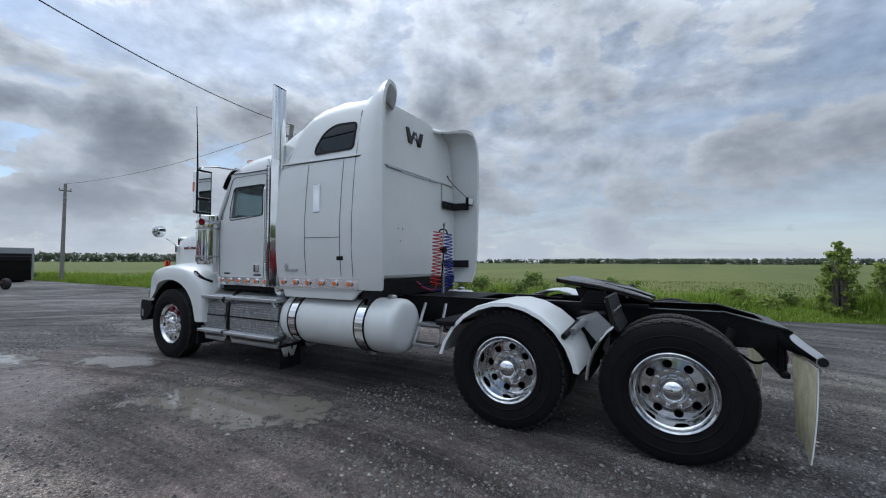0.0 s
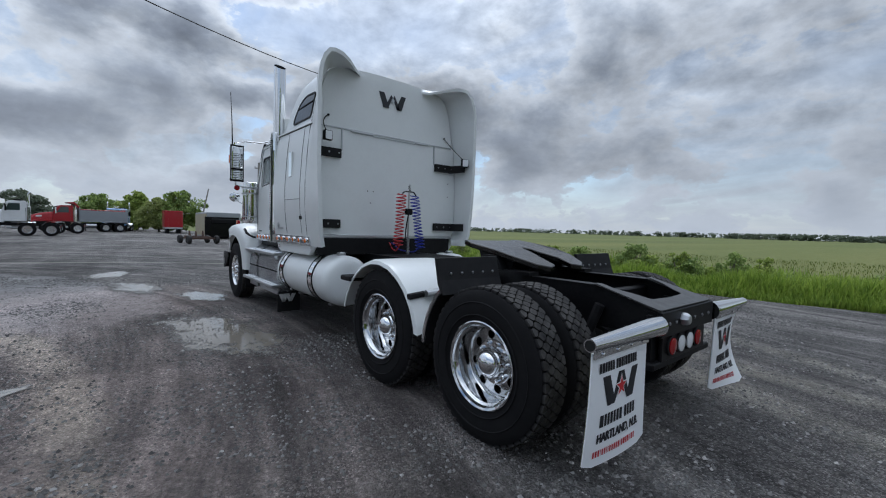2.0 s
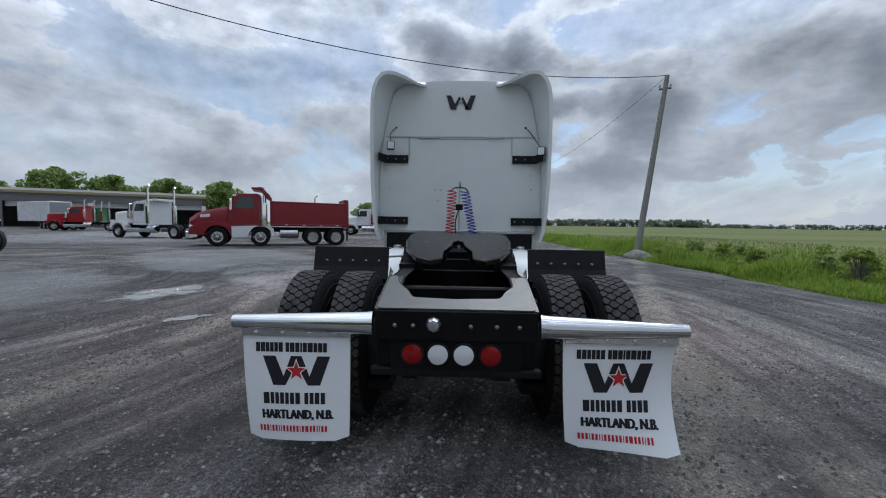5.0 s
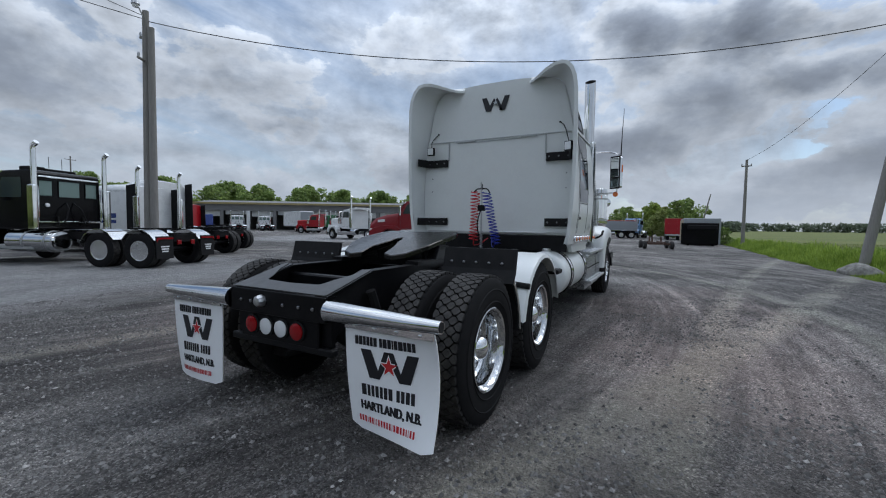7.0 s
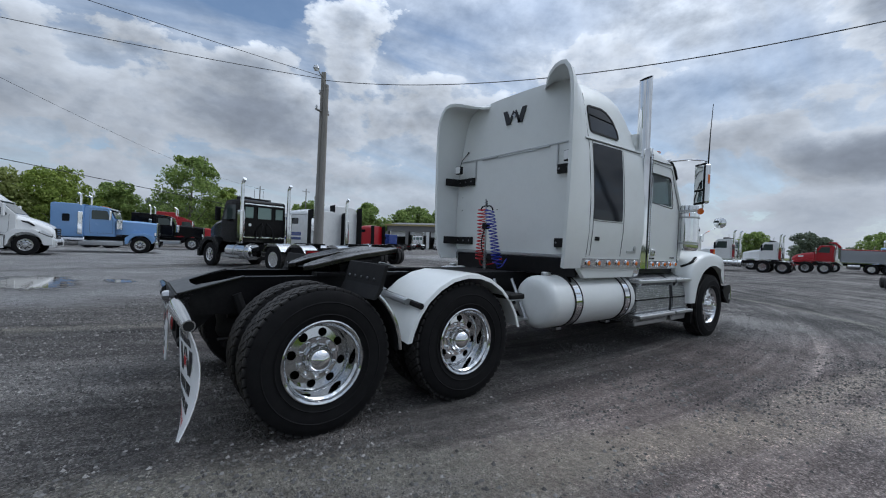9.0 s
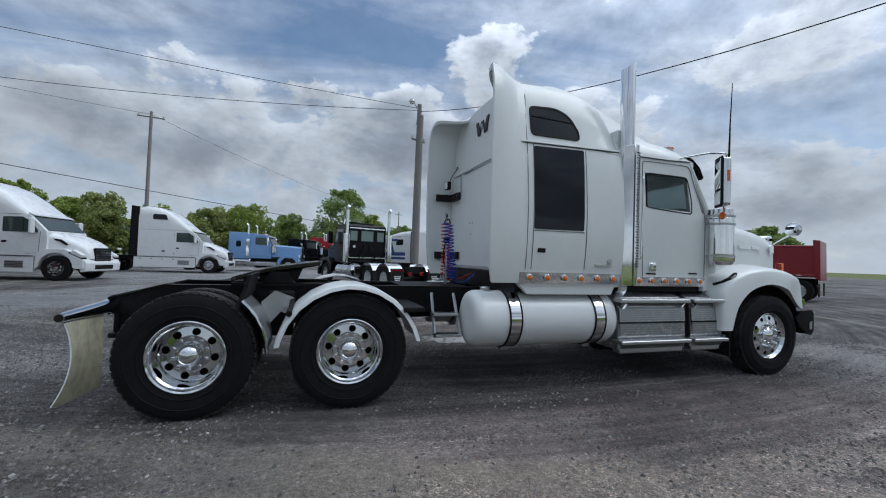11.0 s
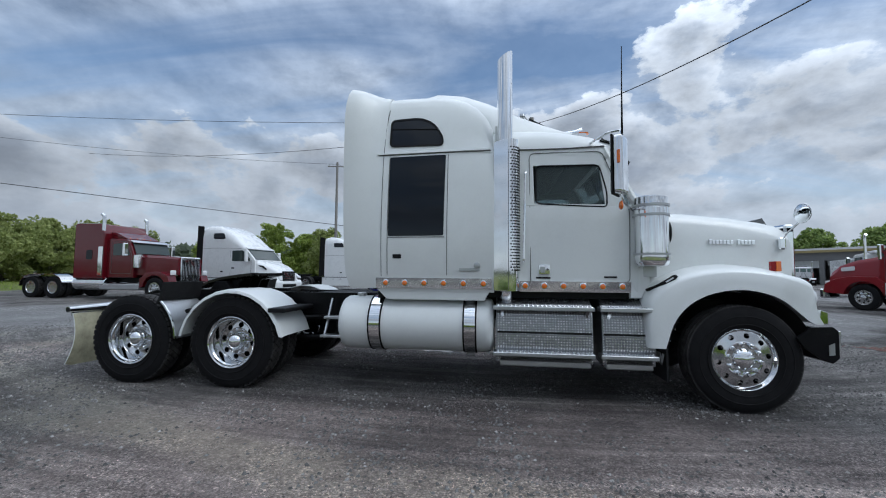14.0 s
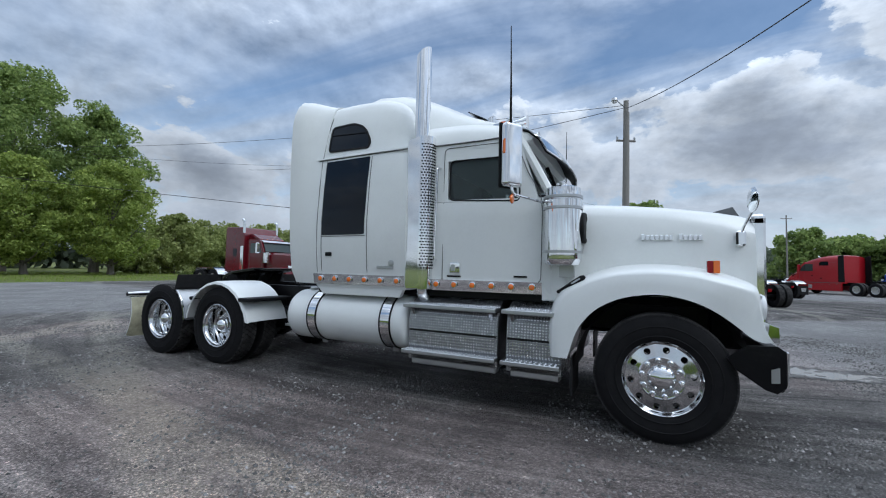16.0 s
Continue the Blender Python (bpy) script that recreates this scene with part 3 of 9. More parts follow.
def verge(x):
    """The wavy line where the gravel ends and the grass begins."""
    base = lerp([(-60, -13.5), (-20, -11.0), (-6, -9.6), (0, -8.7), (6, -8.2), (18, -7.6), (30, -7.5), (45, -7.4), (60, -7.8), (140, -9)], x)
    return base + 0.28 * noise.noise((x * 0.55, 3.1, 0)) + 0.12 * noise.noise((x * 2.1, 7.7, 0))


def gravel_mat():
    """Dark crushed stone; worn paler where old paving shows through, darker and smoother where it stays wet."""
    k = Mat("gravel_yard", (0.05, 0.05, 0.05), 0.85, Specular_IOR_Level=0.3)
    big = k.noise(0.16, 5, 0.6, True, dist=0.6)
    mid = k.noise(0.9, 6, 0.65, True, (1.0, 0.55, 1))
    sweep = k.noise(0.55, 5, 0.6, True, (0.3, 1.8, 1), dist=1.2)
    # wheel tracks sweep round in wide arcs: noise drawn out along circles about one point
    pz = k.nt.nodes.new("ShaderNodeSeparateXYZ")
    k.L(k.where(True), pz.inputs[0])
    ax, ay = k.math("SUBTRACT", pz.outputs["X"], 4.0), k.math("SUBTRACT", pz.outputs["Y"], 14.0)
    pol = k.nt.nodes.new("ShaderNodeCombineXYZ")
    k.L(k.math("SQRT", k.math("ADD", k.math("MULTIPLY", ax, ax), k.math("MULTIPLY", ay, ay))), pol.inputs[0])
    k.L(k.math("MULTIPLY", k.math("ARCTAN2", ax, k.math("MULTIPLY", ay, -1.0)), 1.9), pol.inputs[1])
    ruts = k.noise(1.9, 7, 0.68, vec=pol.outputs[0], dist=0.35)
    fine = k.noise(30.0, 5, 0.75, True)
    coarse = k.noise(9.0, 5, 0.7, True)
    grit = k.voronoi(90.0, True, out="Color")
    pebb = k.voronoi(75.0, True)
    # narrow lug marks lie inside the wide wheel tracks
    lines = k.nt.nodes.new("ShaderNodeMapping")
    lines.inputs["Scale"].default_value = (5.5, 0.75, 1)
    k.L(pol.outputs[0], lines.inputs["Vector"])
    marks = k.noise(1.0, 5, 0.6, vec=lines.outputs[0], dist=0.25)
    tone = k.math("ADD", k.math("ADD", k.math("MULTIPLY", big, 0.24), k.math("MULTIPLY", mid, 0.16)), k.math("ADD", k.math("MULTIPLY", sweep, 0.12), k.math("ADD", k.math("MULTIPLY", ruts, 0.28), k.math("MULTIPLY", marks, 0.20))))
    base = k.ramp(tone, [(0.410, (0.048, 0.045, 0.043)), (0.465, (0.090, 0.085, 0.081)), (0.515, (0.165, 0.155, 0.145)), (0.575, (0.300, 0.281, 0.260))])
    # dusty arcs left by turning wheels
    sx = k.nt.nodes.new("ShaderNodeSeparateXYZ")
    k.L(k.where(True), sx.inputs[0])
    for (cx, cy), rad, wid in DUST_ARCS:
        dx, dy = k.math("SUBTRACT", sx.outputs["X"], cx), k.math("SUBTRACT", sx.outputs["Y"], cy)
        r = k.math("SQRT", k.math("ADD", k.math("MULTIPLY", dx, dx), k.math("MULTIPLY", dy, dy)))
        off = k.math("ABSOLUTE", k.math("ADD", k.math("SUBTRACT", r, rad), k.math("MULTIPLY", k.math("SUBTRACT", coarse, 0.5), 0.35)))
        band = k.math("MULTIPLY", k.ramp(k.math("DIVIDE", off, wid), [(0.35, 1.0), (1.0, 0.0)]), k.ramp(mid, [(0.34, 0.2), (0.52, 0.9)]))
        base = k.mix(k.math("MULTIPLY", band, 0.8), base, (0.325, 0.312, 0.262))
    # worn pale areas: a few soft ovals with a broken edge

    def ovals(areas):
        """Least squared distance to a few tilted ovals, 1 on their rims."""
        near = None
        for cx, cy, rx, ry, deg in areas:
            c, s_ = math.cos(radians(deg)), math.sin(radians(deg))
            dx, dy = k.math("SUBTRACT", sx.outputs["X"], cx), k.math("SUBTRACT", sx.outputs["Y"], cy)
            u = k.math("DIVIDE", k.math("ADD", k.math("MULTIPLY", dx, c), k.math("MULTIPLY", dy, s_)), rx)
            v = k.math("DIVIDE", k.math("SUBTRACT", k.math("MULTIPLY", dy, c), k.math("MULTIPLY", dx, s_)), ry)
            d = k.math("ADD", k.math("POWER", k.math("ABSOLUTE", u), 2.6), k.math("POWER", k.math("ABSOLUTE", v), 2.6))
            near = d if near is None else k.math("MINIMUM", near, d)
        return near

    worn = ovals(PALE_AREAS)
    drift = k.ramp(k.math("MULTIPLY", k.math("ADD", ovals(LOOSE_AREAS), k.math("MULTIPLY", k.math("SUBTRACT", sweep, 0.5), 3.0)), 0.4), [(0.2, 1.0), (0.75, 0.0)])
    edge = k.math("ADD", worn, k.math("MULTIPLY", k.math("SUBTRACT", k.math("ADD", k.math("MULTIPLY", k.noise(0.8, 6, 0.7, True), 0.6), k.math("MULTIPLY", sweep, 0.4)), 0.5), 2.6))
    pale = k.ramp(k.math("MULTIPLY", edge, 0.5), [(0.34, 1.0), (0.56, 0.0)])
    paving = k.ramp(k.math("ADD", k.math("MULTIPLY", k.noise(0.5, 6, 0.65, True), 0.6), k.math("MULTIPLY", coarse, 0.4)), [(0.36, (0.21, 0.207, 0.203)), (0.52, (0.30, 0.296, 0.29)), (0.66, (0.40, 0.394, 0.385))])
    base = k.mix(k.math("MULTIPLY", pale, 0.85), base, paving)
    sp = k.ramp(k.math("ADD", k.math("MULTIPLY", fine, 0.65), k.math("MULTIPLY", coarse, 0.35)), [(0.34, 0.45), (0.47, 0.85), (0.56, 1.2), (0.68, 2.3)])
    col = k.mix(k.math("SUBTRACT", 1.0, k.math("MULTIPLY", pale, 0.55)), base, k.mix(1.0, base, sp, "MULTIPLY"))
    g = k.nt.nodes.new("ShaderNodeSeparateColor")
    k.L(grit, g.inputs[0])
    # loose crushed stone lies in drifts; between them the dirt is packed smooth
    loose = k.ramp(k.math("ADD", k.math("MULTIPLY", k.noise(0.7, 5, 0.65, True), 0.6), k.math("MULTIPLY", sweep, 0.4)), [(0.46, 0.04), (0.58, 1.0)])
    loose = k.math("MAXIMUM", loose, drift)
    col = k.mix(k.math("MULTIPLY", drift, 0.3), col, k.mix(1.0, col, 1.15, "MULTIPLY"))
    cell = k.ramp(g.outputs[0], [(0.0, 0.5), (0.5, 0.9), (0.85, 1.5), (1.0, 2.6)])
    col = k.mix(k.math("MULTIPLY", loose, 0.85), col, k.mix(1.0, col, cell, "MULTIPLY"))
    col = k.mix(k.math("MULTIPLY", loose, k.ramp(g.outputs[1], [(0.86, 0.0), (0.97, 0.7)])), col, (0.34, 0.33, 0.315))
    # reddish earth shows through beside the puddles
    earth = k.ramp(k.math("MULTIPLY", k.math("ADD", ovals(EARTH_AREAS), k.math("MULTIPLY", k.math("SUBTRACT", mid, 0.5), 2.4)), 0.5), [(0.25, 0.9), (0.8, 0.0)])
    col = k.mix(earth, col, k.mix(1.0, col, (1.52, 1.36, 1.34), "MULTIPLY"))
    # the ovals darken the colour: mud, plus painted shade beneath the truck
    mud = k.ramp(k.math("MULTIPLY", k.math("ADD", ovals(MUD_SHADE_AREAS), k.math("MULTIPLY", k.math("SUBTRACT", k.math("ADD", k.math("MULTIPLY", sweep, 0.5), k.math("MULTIPLY", marks, 0.5)), 0.5), 4.0)), 0.5), [(0.22, 0.8), (0.85, 0.0)])
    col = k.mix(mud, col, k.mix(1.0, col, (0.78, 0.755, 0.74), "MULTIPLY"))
    col = k.mix(1.0, col, (1.10, 1.105, 1.125), "MULTIPLY")
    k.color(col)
    wet = k.ramp(k.noise(0.35, 4, 0.6, True), [(0.50, 0.0), (0.62, 1.0)])
    k.rough(k.math("SUBTRACT", 0.88, k.math("MULTIPLY", wet, 0.26)))
    k.bump(k.math("ADD", k.math("MULTIPLY", pebb, 0.7), k.math("ADD", k.math("MULTIPLY", fine, 1.0), k.math("ADD", k.math("MULTIPLY", coarse, 0.9), k.math("MULTIPLY", mid, 1.2)))), 1.0, 0.05)
    return k.m


def field_mat():
    k = Mat("field", (0.1, 0.13, 0.05), 0.95)
    rows = k.noise(0.05, 5, 0.6, True, (1, 0.12, 1))
    clumps = k.noise(1.4, 6, 0.7, True)
    t = k.math("ADD", k.math("MULTIPLY", rows, 0.55), k.math("MULTIPLY", clumps, 0.45))
    k.color(k.ramp(t, [(0.36, (0.056, 0.080, 0.014)), (0.5, (0.105, 0.125, 0.022)), (0.63, (0.152, 0.155, 0.036))]))
    k.bump(clumps, 0.6, 0.12)
    return k.m


GRAVEL, FIELD = gravel_mat(), field_mat()


def build_ground():
    bm = bmesh.new()
    bmesh.ops.create_grid(bm, x_segments=40, y_segments=40, size=2400)
    bmesh.ops.translate(bm, vec=(0, 0, -0.06), verts=bm.verts)
    tagged(part("ground", bm, FIELD, smooth=0), "flat green field and grass reaching the horizon", "ground", kind="structure")
    # the yard, with a ragged edge along the verge
    bm = bmesh.new()
    xs = [-60 + 0.6 * i for i in range(int(200 / 0.6) + 1)]
    lo = [bm.verts.new((x, verge(x), -0.05)) for x in xs]
    mid = [bm.verts.new((x, verge(x) + 0.35, 0.0)) for x in xs]
    far = [bm.verts.new((x, 105 if x > -27 else max(verge(x) + 1, -2.0 + 0.9 * noise.noise((x * 0.3, 1, 0))), 0.0)) for x in xs]
    for a, b, c in zip(range(len(xs)), lo, lo[1:]):
        bm.faces.new((b, c, mid[a + 1], mid[a]))
        bm.faces.new((mid[a], mid[a + 1], far[a + 1], far[a]))
    bmesh.ops.recalc_face_normals(bm, faces=bm.faces)
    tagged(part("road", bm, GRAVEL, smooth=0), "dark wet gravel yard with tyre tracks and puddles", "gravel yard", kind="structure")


build_ground()

# ---- the white road tractor ----
AX_R, AX_M, AX_F, HUB_Z = 0.015, 1.31, 6.69, 0.512
truck = thing("semi_truck", (3.3, 0, 0), 0, "white sleeper-cab road tractor with chrome trim parked on gravel", "truck")

# flank of the sleeper: half width by height
SL = [(1.12, 1.125), (1.22, 1.145), (1.35, 1.170), (1.6, 1.193), (1.9, 1.198), (2.3, 1.172), (2.6, 1.140), (2.75, 1.105), (2.95, 1.066), (3.10, 1.032), (3.22, 0.993)]


def flank(z):
    return lerp(SL, z)


def sleeper_ring(x, zt, s=1.0):
    """Cross-section of sleeper and roof cap: zt is the roof's height."""
    half = []
    for z, y in SL:
        zz = z if z <= 2.6 else 2.6 + (z - 2.6) * (zt - 2.6) / 0.86
        half.append((y * (s if z > 2.6 else 1.0), zz))
    t = (zt - 2.6) / 0.86
    for y, d in ((0.955, 0.155), (0.90, 0.095), (0.82, 0.055), (0.62, 0.022), (0.40, 0.006), (0.2, 0.0)):
        half.append((y * s, zt - d * t))
    return [Vector((x, y, z)) for y, z in half] + [Vector((x, -y, z)) for y, z in reversed(half)]


def sleeper_bm():
    secs = [(3.055, 3.45, 1.0), (3.3, 3.46, 1.0), (3.6, 3.458, 1.0), (3.8, 3.44, 0.997), (3.97, 3.38, 0.99), (4.10, 3.29, 0.98), (4.20, 3.17, 0.97), (4.27, 3.03, 0.96), (4.29, 2.90, 0.955)]
    return loft([sleeper_ring(*s) for s in secs])


part("sleeper_body", sleeper_bm(), WHITE, truck, "white high-roof sleeper box", 40)


def dome_bm():
    """Raised middle of the roof that runs forward over the cab and slopes down to it."""
    rings = []
    for x, zt, w in ((3.22, 3.44, 0.86), (3.35, 3.50, 0.85), (3.6, 3.57, 0.84), (3.9, 3.545, 0.82), (4.2, 3.45, 0.79), (4.45, 3.34, 0.76), (4.65, 3.235, 0.73), (4.88, 3.11, 0.70), (5.08, 3.01, 0.66), (5.2, 2.95, 0.62)):
        h = zt - 2.95
        bw = lerp([(4.1, 0.99), (4.4, 0.92), (4.7, 0.86), (5.2, 0.78)], x)
        half = [(bw, 2.84), (bw - 0.02, 2.93), (max(w, bw - 0.08), 2.95 + 0.30 * h), (min(w, bw - 0.10), 2.95 + 0.62 * h), (w - 0.10, zt - 0.10 * min(1, h * 3)), (w - 0.24, zt - 0.035 * min(1, h * 3)), (w - 0.44, zt - 0.008), (0.12, zt)]
        rings.append([Vector((x, y, z)) for y, z in half] + [Vector((x, -y, z)) for y, z in reversed(half)])
    return loft(rings)


part("roof_dome", dome_bm(), WHITE, truck, "raised white roof dome sloping onto the cab", 50)
for _y in (0.34, -0.34):
    sky = prism([(4.70, -0.18), (4.93, -0.18), (4.93, 0.18), (4.70, 0.18)], 0.0, 0.012, "z", 0.004)
    for v in sky.verts:
        v.co.z += lerp([(4.45, 3.345), (4.65, 3.24), (4.88, 3.115), (5.08, 3.015)], v.co.x)
        v.co.y += _y
    part("skylight", sky, GLASS_DARK, truck, "dark tinted roof window", 0)
# lower skirt under the sleeper
both("sleeper_skirt", lambda: prism([(3.0, 1.145), (4.25, 1.145), (4.19, 1.03), (3.12, 1.03)], 1.06, 1.12, "y", 0.012), WHITE, truck)
part("floor_pan", box(3.05, 5.75, -0.95, 0.95, 1.06, 1.14), BLACK, truck)


def extender_bm():
    """Rear side fairing: a thin curled shell that stands out behind the back wall."""
    path = [(1.13, 1.15, 2.70), (1.175, 1.30, 2.66), (1.20, 1.6, 2.64), (1.222, 2.0, 2.635), (1.228, 2.5, 2.63), (1.228, 2.85, 2.63), (1.222, 3.08, 2.63), (1.20, 3.23, 2.635), (1.155, 3.35, 2.645), (1.085, 3.435, 2.66),
            (1.0, 3.462, 2.68), (0.90, 3.455, 2.70), (0.78, 3.425, 2.76), (0.66, 3.39, 2.86), (0.56, 3.375, 2.96), (0.50, 3.385, 3.03)]
    front = {6: (1.040, 3.08), 7: (0.992, 3.225), 8: (0.962, 3.30), 9: (0.915, 3.355), 10: (0.87, 3.385), 11: (0.81, 3.407), 12: (0.74, 3.422), 13: (0.66, 3.432), 14: (0.57, 3.438), 15: (0.50, 3.443)}
    rings = []
    for i, (y, z, xr) in enumerate(path):
        row = []
        yf, zf = front.get(i, (flank(z), z))
        yf, zf = yf + 0.004, zf + (0.005 if i > 6 else 0.0)
        for k in range(6):
            t = k / 5
            e = t * t * (3 - 2 * t)
            row.append(Vector((xr + (3.075 - xr) * t, y + (yf - y) * e, z + (zf - z) * e)))
        rings.append(row)
    skin = []
    for i, row in enumerate(rings):
        a, b = rings[max(i - 1, 0)], rings[min(i + 1, len(rings) - 1)]
        back = []
        for k, p in enumerate(row):
            d = (b[k] - a[k]).normalized()
            th = 0.034 * (1 - k / 5) + 0.012
            back.append(Vector((p.x + (0.0 if k else 0.004), p.y - d.z * th, p.z + d.y * th)))
        skin.append(row + back[::-1])
    bm = loft(skin, True, True)
    bmesh.ops.recalc_face_normals(bm, faces=bm.faces)
    return bm


both("side_fairing", extender_bm, WHITE, truck, "curled white rear side fairing", 40)
WALL = [(y - 0.018, z) for z, y in SL if z > 1.3] + [(0.93, 3.29), (0.80, 3.38)]
part("back_wall", prism([(1.12, 1.29)] + WALL + [(-y, z) for y, z in reversed(WALL)] + [(-1.12, 1.29)], 3.035, 3.07, "x"), WHITE, truck, "flat white rear wall of the sleeper")
part("sill", box(3.02, 3.06, -1.10, 1.10, 1.255, 1.30, 0.006), DULL, truck)
for s in (1, -1):
    for z in (1.9, 2.1):
        part("bolt", moved(lathe([(0.007, 0), (0.007, 0.006), (0.003, 0.008)], 8, "x"), pose(3.026, s * 1.03, z)), PLASTIC, truck)
for _y in (0.36, 0.27):
    part("bolt_hole", moved(lathe([(0.009, 0), (0.009, 0.004)], 8, "x"), pose(3.030, _y, 1.885)), SEAM, truck)
part("bolt_hole", moved(lathe([(0.009, 0), (0.009, 0.004)], 8, "x"), pose(3.030, 0.315, 1.73)), SEAM, truck)


def strip_on(points, w, off, th=0.004):
    """A narrow band that follows the flank through (x, z) points."""
    bm = bmesh.new()
    pts = [Vector(p) for p in points]
    fine = []
    for a, b in zip(pts, pts[1:]):
        n = max(1, int((b - a).length / 0.06))
        fine += [a.lerp(b, k / n) for k in range(n)]
    fine.append(pts[-1])
    rows = []
    for i, p in enumerate(fine):
        d = (fine[min(i + 1, len(fine) - 1)] - fine[max(i - 1, 0)]).normalized()
        nrm = Vector((-d.y, d.x))
        q = [p + nrm * w / 2, p - nrm * w / 2]
        rows.append([Vector((u.x, flank(u.y) + off + h, u.y)) for u, h in ((q[0], -th), (q[0], th), (q[1], th), (q[1], -th))])
    return loft(rows)


# panel gaps of the sleeper flank
both("panel_gap", lambda: add(strip_on([(3.0, 2.63), (4.25, 2.655)], 0.010, 0.0), strip_on([(3.062, 1.28), (3.062, 2.62), (3.068, 2.95), (3.09, 3.2)], 0.006, 0.001)), SEAM, truck)
part("side_door_gap", strip_on([(3.785, 1.30), (3.79, 2.62)], 0.006, 0.0), SEAM, truck)
part("side_door_gap", mirrored(add(strip_on([(3.785, 1.30), (3.79, 2.62)], 0.006, 0.0), strip_on([(3.13, 1.30), (3.135, 2.62)], 0.006, 0.0))), SEAM, truck)
part("drip_rail", strip_on([(2.99, 2.645), (4.25, 2.67)], 0.016, 0.010, 0.008), WHITE, truck)
part("drip_rail", mirrored(strip_on([(2.99, 2.645), (4.25, 2.67)], 0.016, 0.010, 0.008)), WHITE, truck)


def pane_on(outline, off=0.004, th=0.010):
    """A pane that follows the flank; outline of (x, z)."""
    bm = bmesh.new()
    vs = [bm.verts.new((x, flank(z) + off, z)) for x, z in outline]
    f = bm.faces.new(vs)
    zs = [z for _, z in outline]
    for i in range(1, 6):
        zc = min(zs) + (max(zs) - min(zs)) * i / 6
        bmesh.ops.bisect_plane(bm, geom=bm.verts[:] + bm.edges[:] + bm.faces[:], plane_co=(0, 0, zc), plane_no=(0, 0, 1))
    for v in bm.verts:
        v.co.y = flank(v.co.z) + off
    bmesh.ops.recalc_face_normals(bm, faces=bm.faces)
    bmesh.ops.solidify(bm, geom=bm.faces[:], thickness=th)
    bmesh.ops.recalc_face_normals(bm, faces=bm.faces)
    return bm


OVAL = rounded([(3.13, 2.74), (3.13, 3.055), (3.46, 3.075), (3.62, 3.0), (3.72, 2.83), (3.72, 2.74)], [0.05, 0.05, 0.08, 0.12, 0.08, 0.04], 5)
for s in (1, -1):
    f = (lambda b: b) if s > 0 else mirrored
    w = part("upper_window", f(pane_on(OVAL, 0.006)), GLASS_DARK, truck, "dark tinted oval roof-cap window", 30)
    part("window_seal", f(strip_on(OVAL + OVAL[:1], 0.022, 0.005, 0.006)), PLASTIC, w)
    part("window_bar", f(strip_on([(3.13, 2.95), (3.66, 2.93)], 0.008, 0.012, 0.003)), PLASTIC, w)
# right flank: big tinted window, left flank: bunk door with a bright vertical handle pad
wr = part("side_window", mirrored(pane_on(rounded([(3.14, 1.72), (3.14, 2.605), (3.765, 2.62), (3.75, 1.725)], 0.02, 3), 0.005)), GLASS_DARK, truck, "tall dark tinted sleeper window", 30)
part("panel_gap", mirrored(strip_on([(3.135, 1.705), (3.76, 1.71)], 0.006, 0.0)), SEAM, truck)
part("bunk_door_gap", strip_on([(3.235, 1.735), (3.785, 1.74)], 0.006, 0.0), SEAM, truck)
part("bunk_door_gap", strip_on([(3.235, 1.30), (3.235, 2.62)], 0.006, 0.0), SEAM, truck)
part("grab_pad", moved(box(3.555, 3.655, flank(2.2) - 0.01, flank(2.2) + 0.02, 2.03, 2.36, 0.008), Matrix()), CHROME, truck, "bright vertical reflector plate")
for s in (1, -1):
    f = (lambda b: b) if s > 0 else mirrored
    hl = part("compartment_latch", f(box(3.19, 3.29, flank(1.5) - 0.02, flank(1.5) + 0.006, 1.475, 1.525, 0.012, 2)), PLASTIC, truck, "black paddle latch")
    part("badge", f(box(3.92, 4.14, flank(1.37) - 0.01, flank(1.37) + 0.006, 1.345, 1.375, 0.002)), DULL, truck)
    part("emblem", f(moved(lathe([(0.035, 0), (0.035, 0.01), (0.02, 0.014)], 12, "y"), pose(4.11, flank(1.4) - 0.002, 1.405))), DULL, truck)
    # bright marker strip with amber lamps
    st = part("marker_strip", f(loft([[Vector((x, y, z)) for y, z in ((1.10, 1.153), (1.144, 1.154), (1.163, 1.268), (1.10, 1.27))] for x in (3.0, 3.6, 4.265)])), CHROME, truck, "polished light strip")
    for i in range(6):
        x = 3.115 + i * 0.2125
        lamp = part("marker_lamp", f(moved(lathe([(0.036, 0), (0.036, 0.010), (0.030, 0.014)], 16, "y"), pose(x, 1.160, 1.213))), CHROME, truck)
        part("lens", f(moved(lathe([(0.027, 0.008), (0.026, 0.018), (0.014, 0.024), (0.004, 0.025)], 16, "y"), pose(x, 1.160, 1.213))), AMBER, lamp, "round amber lens")

# ---- cab ----
def cab_half(x):
    return lerp([(4.3, 1.075), (4.7, 1.065), (5.7, 1.02), (5.9, 0.99)], x)


def cab_ring(x, zt, top, zb=1.14):
    w = cab_half(x)
    half = [(w - 0.02, zb), (w, zb + 0.12), (w + 0.005, 1.88)] + ([(w - 0.012, 2.3)] if zt > 2.4 else [])
    if zt > 2.4:
        half += [(w - 0.045, 2.60), (w - 0.075, min(2.72, zt - 0.2)), (w - 0.14, zt - 0.12), (w - 0.26, zt - 0.05), (w - 0.45, zt - 0.015), (0.25, zt)]
    else:
        half += [(w, 1.96), (w - 0.004, zt - 0.03), (w - 0.008, zt - 0.005), (w - 0.012, zt), (w - 0.4, zt), (0.25, zt)]
    return [Vector((x, y, z)) for y, z in half] + [Vector((x, -y, z)) for y, z in reversed(half)]


